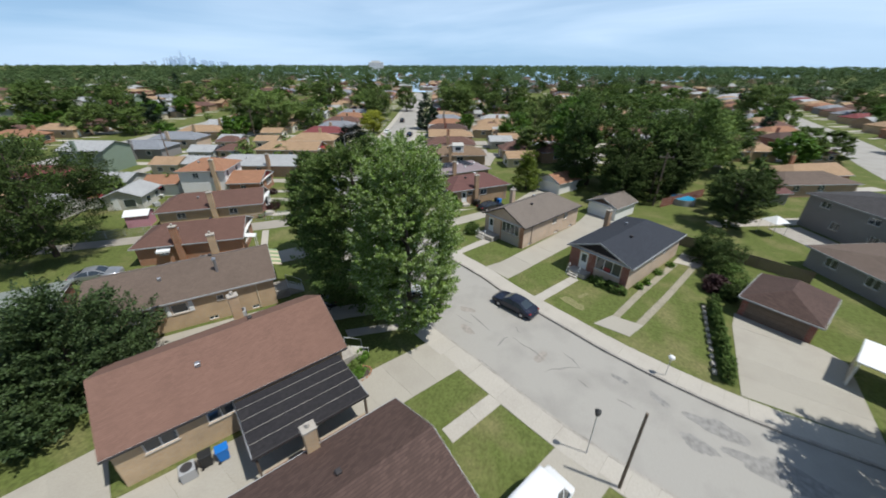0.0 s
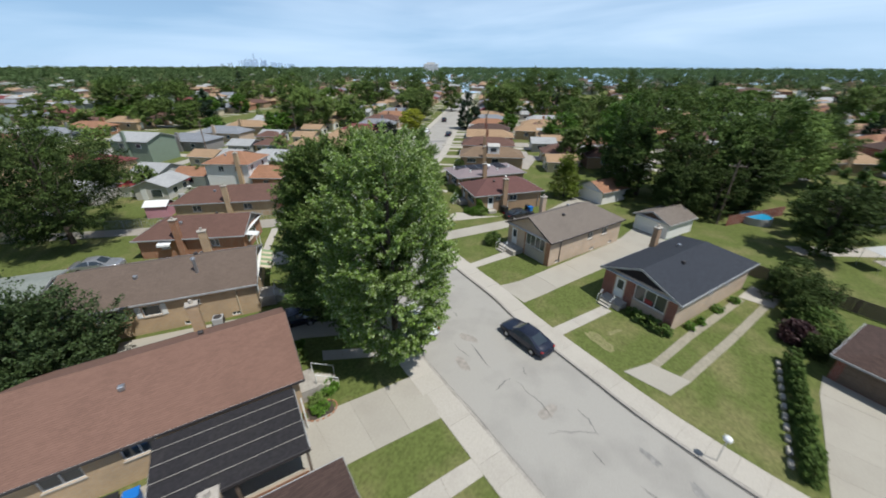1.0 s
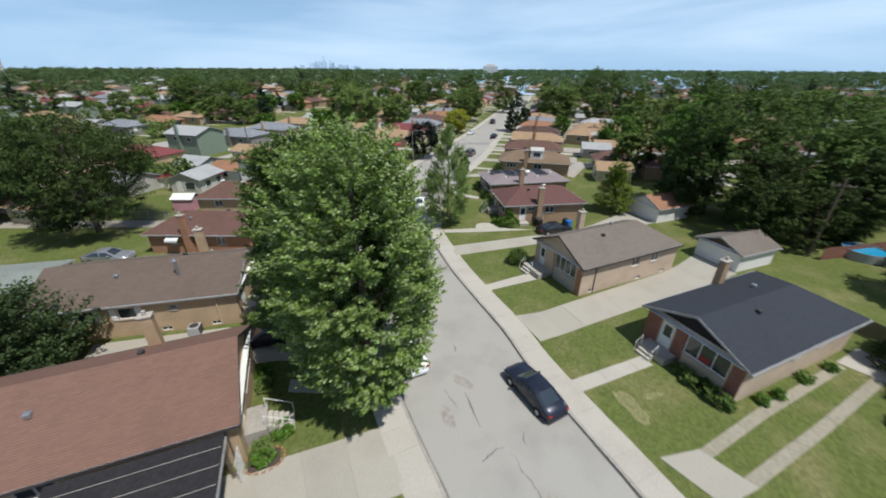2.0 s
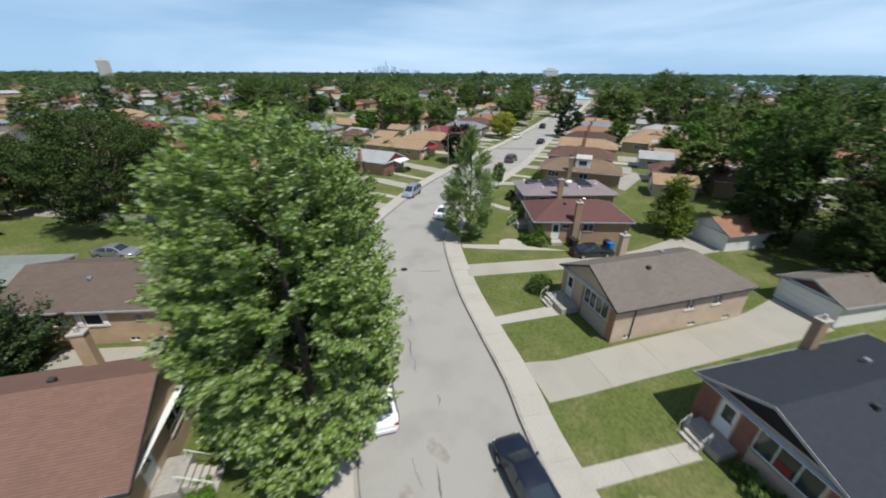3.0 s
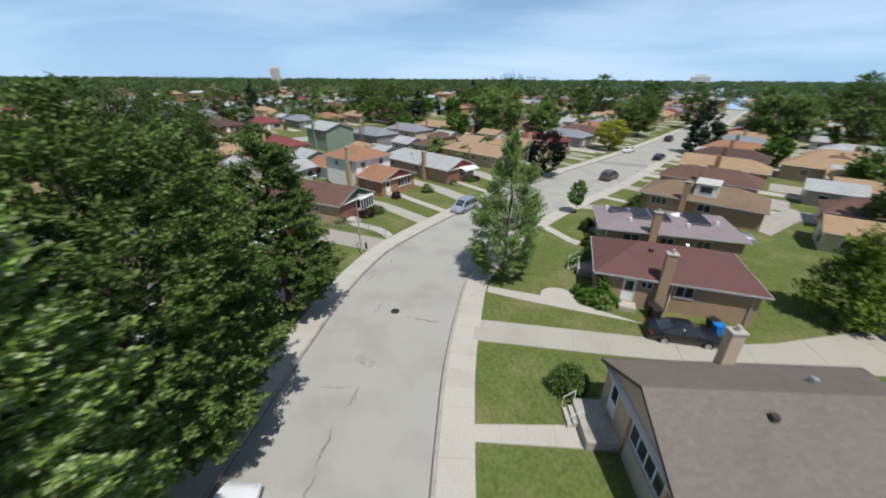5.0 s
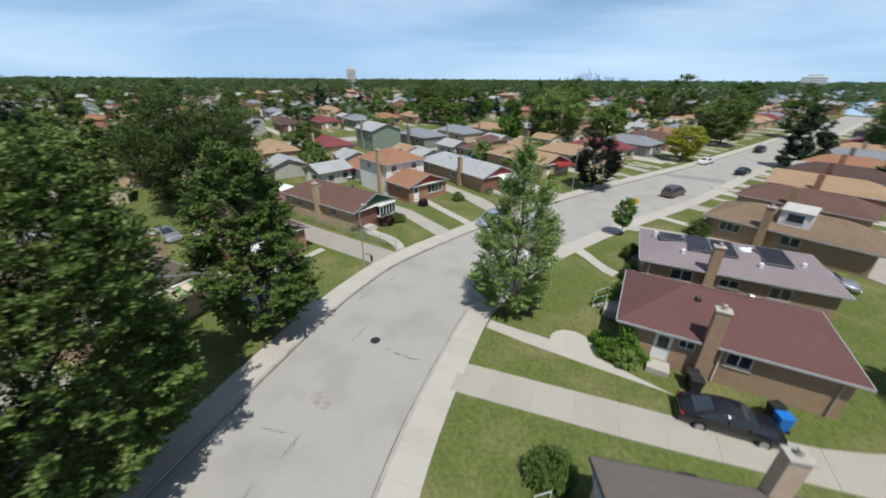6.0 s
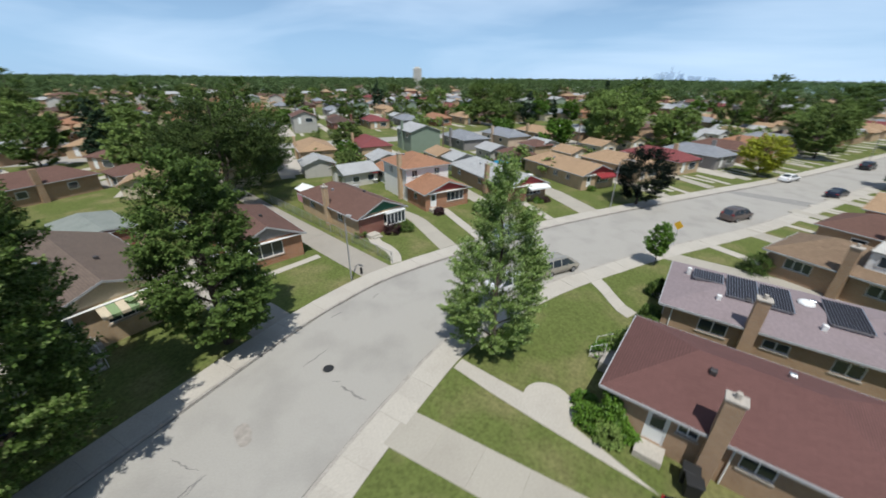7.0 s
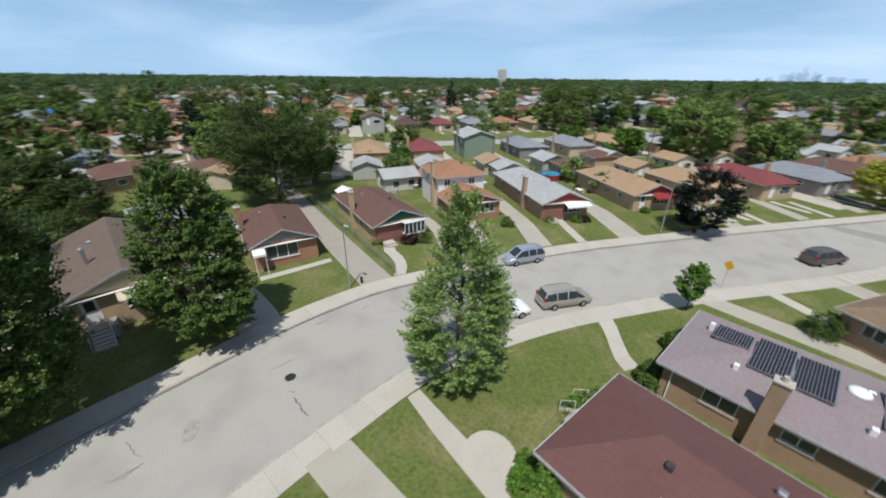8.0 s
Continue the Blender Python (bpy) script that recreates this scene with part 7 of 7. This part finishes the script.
def wire_fence(a, b, h, label, mat, step=2.4, solid_boards=False):
    a, b = Vector(a), Vector(b)
    ln = (b - a).length
    f = thing("fence", pose(a.x, a.y, 0.1, 0, 0, math.degrees(math.atan2(b.y - a.y, b.x - a.x))), label, "fence")
    n = round(ln / step)
    for k in range(n + 1):
        bm = bmesh.new()
        tube(bm, (ln * k / n, 0, -0.05), (ln * k / n, 0, h + 0.05), 0.035, sides=8)
        part("post", bm, mat, f)
    if solid_boards:
        for k in range(round(ln / 0.3)):
            boxed("board", (k * 0.3 + 0.01, k * 0.3 + 0.29, -0.02, 0.0, 0.03, h), mat, f)
        return
    bm = bmesh.new()
    tube(bm, (0, 0, h), (ln, 0, h), 0.025, sides=6)
    part("rail", bm, mat, f)
    bm = bmesh.new()
    for s in (-1, 1):
        for k in range(int(ln / 0.22)):
            x0 = k * 0.22
            tube(bm, (x0, 0, 0.03 if s > 0 else h), (min(ln, x0 + h * 0.8), 0, h if s > 0 else 0.03), 0.006, sides=3, caps=False)
    part("mesh", bm, mat, f)


wire_fence((-51.5, 33.0), (-24.9, 47.9), 1.2, "grey-green chain-link fence along the lane", M_METAL)
wire_fence((30.0, 47.0), (42.0, 37.5), 1.5, "dark wooden board fence between the yards", M_WOOD, 2.4, True)
wire_fence((34.0, 61.5), (44.0, 69.0), 1.6, "dark red wooden fence around the pool", M_RED, 2.4, True)
M_WATER = material("pool_water", (0.03, 0.30, 0.52), 0.08, spec=0.6)
for x, y, r, rim in ((38.7, 64.6, 2.0, M_GUTTER), (-62.5, 78.2, 2.4, M_REDTRIM)):
    pl = thing("swimming_pool", pose(x, y, 0.1), "round above-ground swimming pool with blue water", "pool")
    bm = bmesh.new()
    bmesh.ops.create_cone(bm, cap_ends=False, segments=32, radius1=r, radius2=r, depth=1.1, matrix=Matrix.Translation((0, 0, 0.55)))
    thicken(bm, 0.06)
    part("wall", bm, rim, pl)
    bm = bmesh.new()
    tube(bm, (0, 0, 0.2), (0, 0, 0.98), r - 0.08, sides=32)
    part("water", bm, M_WATER, pl)
um = thing("parasol", pose(-57.5, 50.5, 0.1), "dark red garden parasol over a table", "parasol")
bm = bmesh.new()
tube(bm, (0, 0, 0), (0, 0, 2.4), 0.03, sides=8)
part("pole", bm, M_METAL, um)
bm = bmesh.new()
bmesh.ops.create_cone(bm, cap_ends=False, segments=8, radius1=1.6, radius2=0.05, depth=0.6, matrix=Matrix.Translation((0, 0, 2.3)))
thicken(bm, 0.02)
part("canopy", bm, M_REDTRIM, um)
bm = bmesh.new()
tube(bm, (0, 0, 0.7), (0, 0, 0.75), 0.7, sides=20)
part("table", bm, M_WOOD, um)
for k, (x, y) in enumerate(((46.0, 52.0),)):
    g = thing("garden_canopy", pose(x, y, 0.1, 0, 0, 20), "white fabric garden canopy on posts", "canopy")
    bm = bmesh.new()
    bmesh.ops.create_cone(bm, cap_ends=False, segments=4, radius1=1.7, radius2=0.1, depth=0.8, matrix=Matrix.Translation((0, 0, 2.6)) @ Matrix.Rotation(math.pi / 4, 4, "Z"))
    thicken(bm, 0.02)
    part("cloth", bm, M_TRIM, g)
    for sx in (-1, 1):
        for sy in (-1, 1):
            bm = bmesh.new()
            tube(bm, (sx * 1.12, sy * 1.12, 0), (sx * 1.12, sy * 1.12, 2.25), 0.03, sides=6)
            part("post", bm, M_METAL, g)
sd = thing("garden_shed", pose(-49.0, 39.6, 0.1, 0, 0, 27), "small pink and white garden shed", "shed")
boxed("wall", (-1.5, 1.5, -1.2, 1.2, 0, 1.9), material("pink_boards", (0.55, 0.28, 0.33), 0.7, grain=(0.1, 6.0)), sd)
bm = bmesh.new()
for s in (-1, 1):
    vs = [bm.verts.new(q) for q in ((-1.7, s * 1.4, 1.85), (1.7, s * 1.4, 1.85), (1.7, 0, 2.5), (-1.7, 0, 2.5))]
    bm.faces.new(vs)
bmesh.ops.recalc_face_normals(bm, faces=bm.faces)
thicken(bm, 0.06)
part("roof", bm, M_TRIM, sd)

house("shed", (-36.6, 19.2), 128, 5.4, 8.5, "low outbuilding with grey-green roof and dark red walls", M_RED, S_SAGE, z=2.1, rise=0.45, back=0, vents=0, over=0.25, category="shed",
      openings=[("f", 1.2, 2.1, 0.1, 1.9, "d")])
# back-yard buildings behind the two-storey house
house("extension", (-55.0, 55.4), 105, 5.4, 6.0, "white sided rear building with rust roof", M_WSIDE, S_RUST, z=2.5, rise=1.0, back=0, vents=0, category="building",
      openings=[("l", 1.5, 3.6, 1.0, 2.0, "w2")])
house("shed", (-58.6, 47.8), 112, 3.0, 6.5, "low garden shed with red roof", M_WSIDE, M_REDTRIM, z=2.0, rise=0.5, back=0, vents=0, over=0.2, category="shed")
awning(house_k, side_frame("f", 6.6, 11.8), 0.1, 1.3, 2.5, 1.6, 0.2, M_TRIM, "white metal canopy over the door")
for x in (0.2, 1.2):
    bm = bmesh.new()
    tube(bm, (-3.3 + x, -1.5, 0), (-3.3 + x, -1.5, 2.2), 0.04, sides=8)
    part("canopy_post", bm, M_TRIM, house_k)
# brick-edged bed and white trellis at the corner of the near bungalow
q = house_l.matrix_world @ Vector((-4.6, -0.9, 0))
bed = thing("flower_bed", pose(q.x, q.y, 0.1, 0, 0, 137.8), "flower bed edged with orange bricks", "flower bed")
for k in range(18):
    a = k / 18 * 2 * math.pi
    e = boxed("brick", (-0.1, 0.1, -0.05, 0.05, 0, 0.1), M_ORANGE, bed)
    e.matrix_local = pose(0.75 * math.cos(a), 1.1 * math.sin(a), 0, 0, 0, math.degrees(a) + 90)
boxed("soil", (-0.55, 0.55, -0.85, 0.85, 0.0, 0.05), M_BARK, bed)
shrub((q.x, q.y), 0.45, 0.6, "bright", "low green plant in the brick-edged bed", 171, clumps=40)
tr = thing("trellis", house_l.matrix_world @ pose(-4.5, 0.1, 0), "white wooden garden trellis at the house corner", "trellis")
for k in range(5):
    boxed("slat", (-1.1 + 0.25 * k, -1.06 + 0.25 * k, -0.02, 0.02, 0.02, 1.8), M_TRIM, tr)
for z in (0.4, 1.0, 1.6):
    boxed("rail", (-1.15, 0.05, 0.022, 0.05, z, z + 0.05), M_TRIM, tr)
# garden beds, pots and clutter in the back yards
crng = random.Random(31)
for k in range(26):
    x, y = crng.uniform(-60, -49), crng.uniform(40, 100)
    kind = k % 3
    if kind == 0:
        shrub((x, y), crng.uniform(0.5, 1.1), crng.uniform(0.7, 1.6), crng.choice(("mid", "bright", "dark")), "leafy bush in a back yard", 180 + k, clumps=40, size=0.2, group="back yard bushes")
    elif kind == 1:
        c = boxed("storage_box", (-0.5, 0.5, -0.35, 0.35, 0, 0.7), crng.choice((M_GUTTER, M_CREAM, M_BIN, M_WOOD)), None, bevel=0.04)
        c.matrix_world = pose(x, y, 0.1, 0, 0, crng.uniform(0, 90))
        tagged(c, "plastic storage box in a back yard", "box", group="back yard boxes")
    else:
        t = thing("garden_table", pose(x, y, 0.1, 0, 0, crng.uniform(0, 90)), "small garden table in a back yard", "table", group="back yard tables")
        boxed("tabletop", (-0.7, 0.7, -0.45, 0.45, 0.7, 0.74), M_TRIM, t, bevel=0.01)
        for sx in (-1, 1):
            for sy in (-1, 1):
                boxed("leg", (sx * 0.6 - 0.03, sx * 0.6 + 0.03, sy * 0.36 - 0.03, sy * 0.36 + 0.03, 0, 0.7), M_TRIM, t)
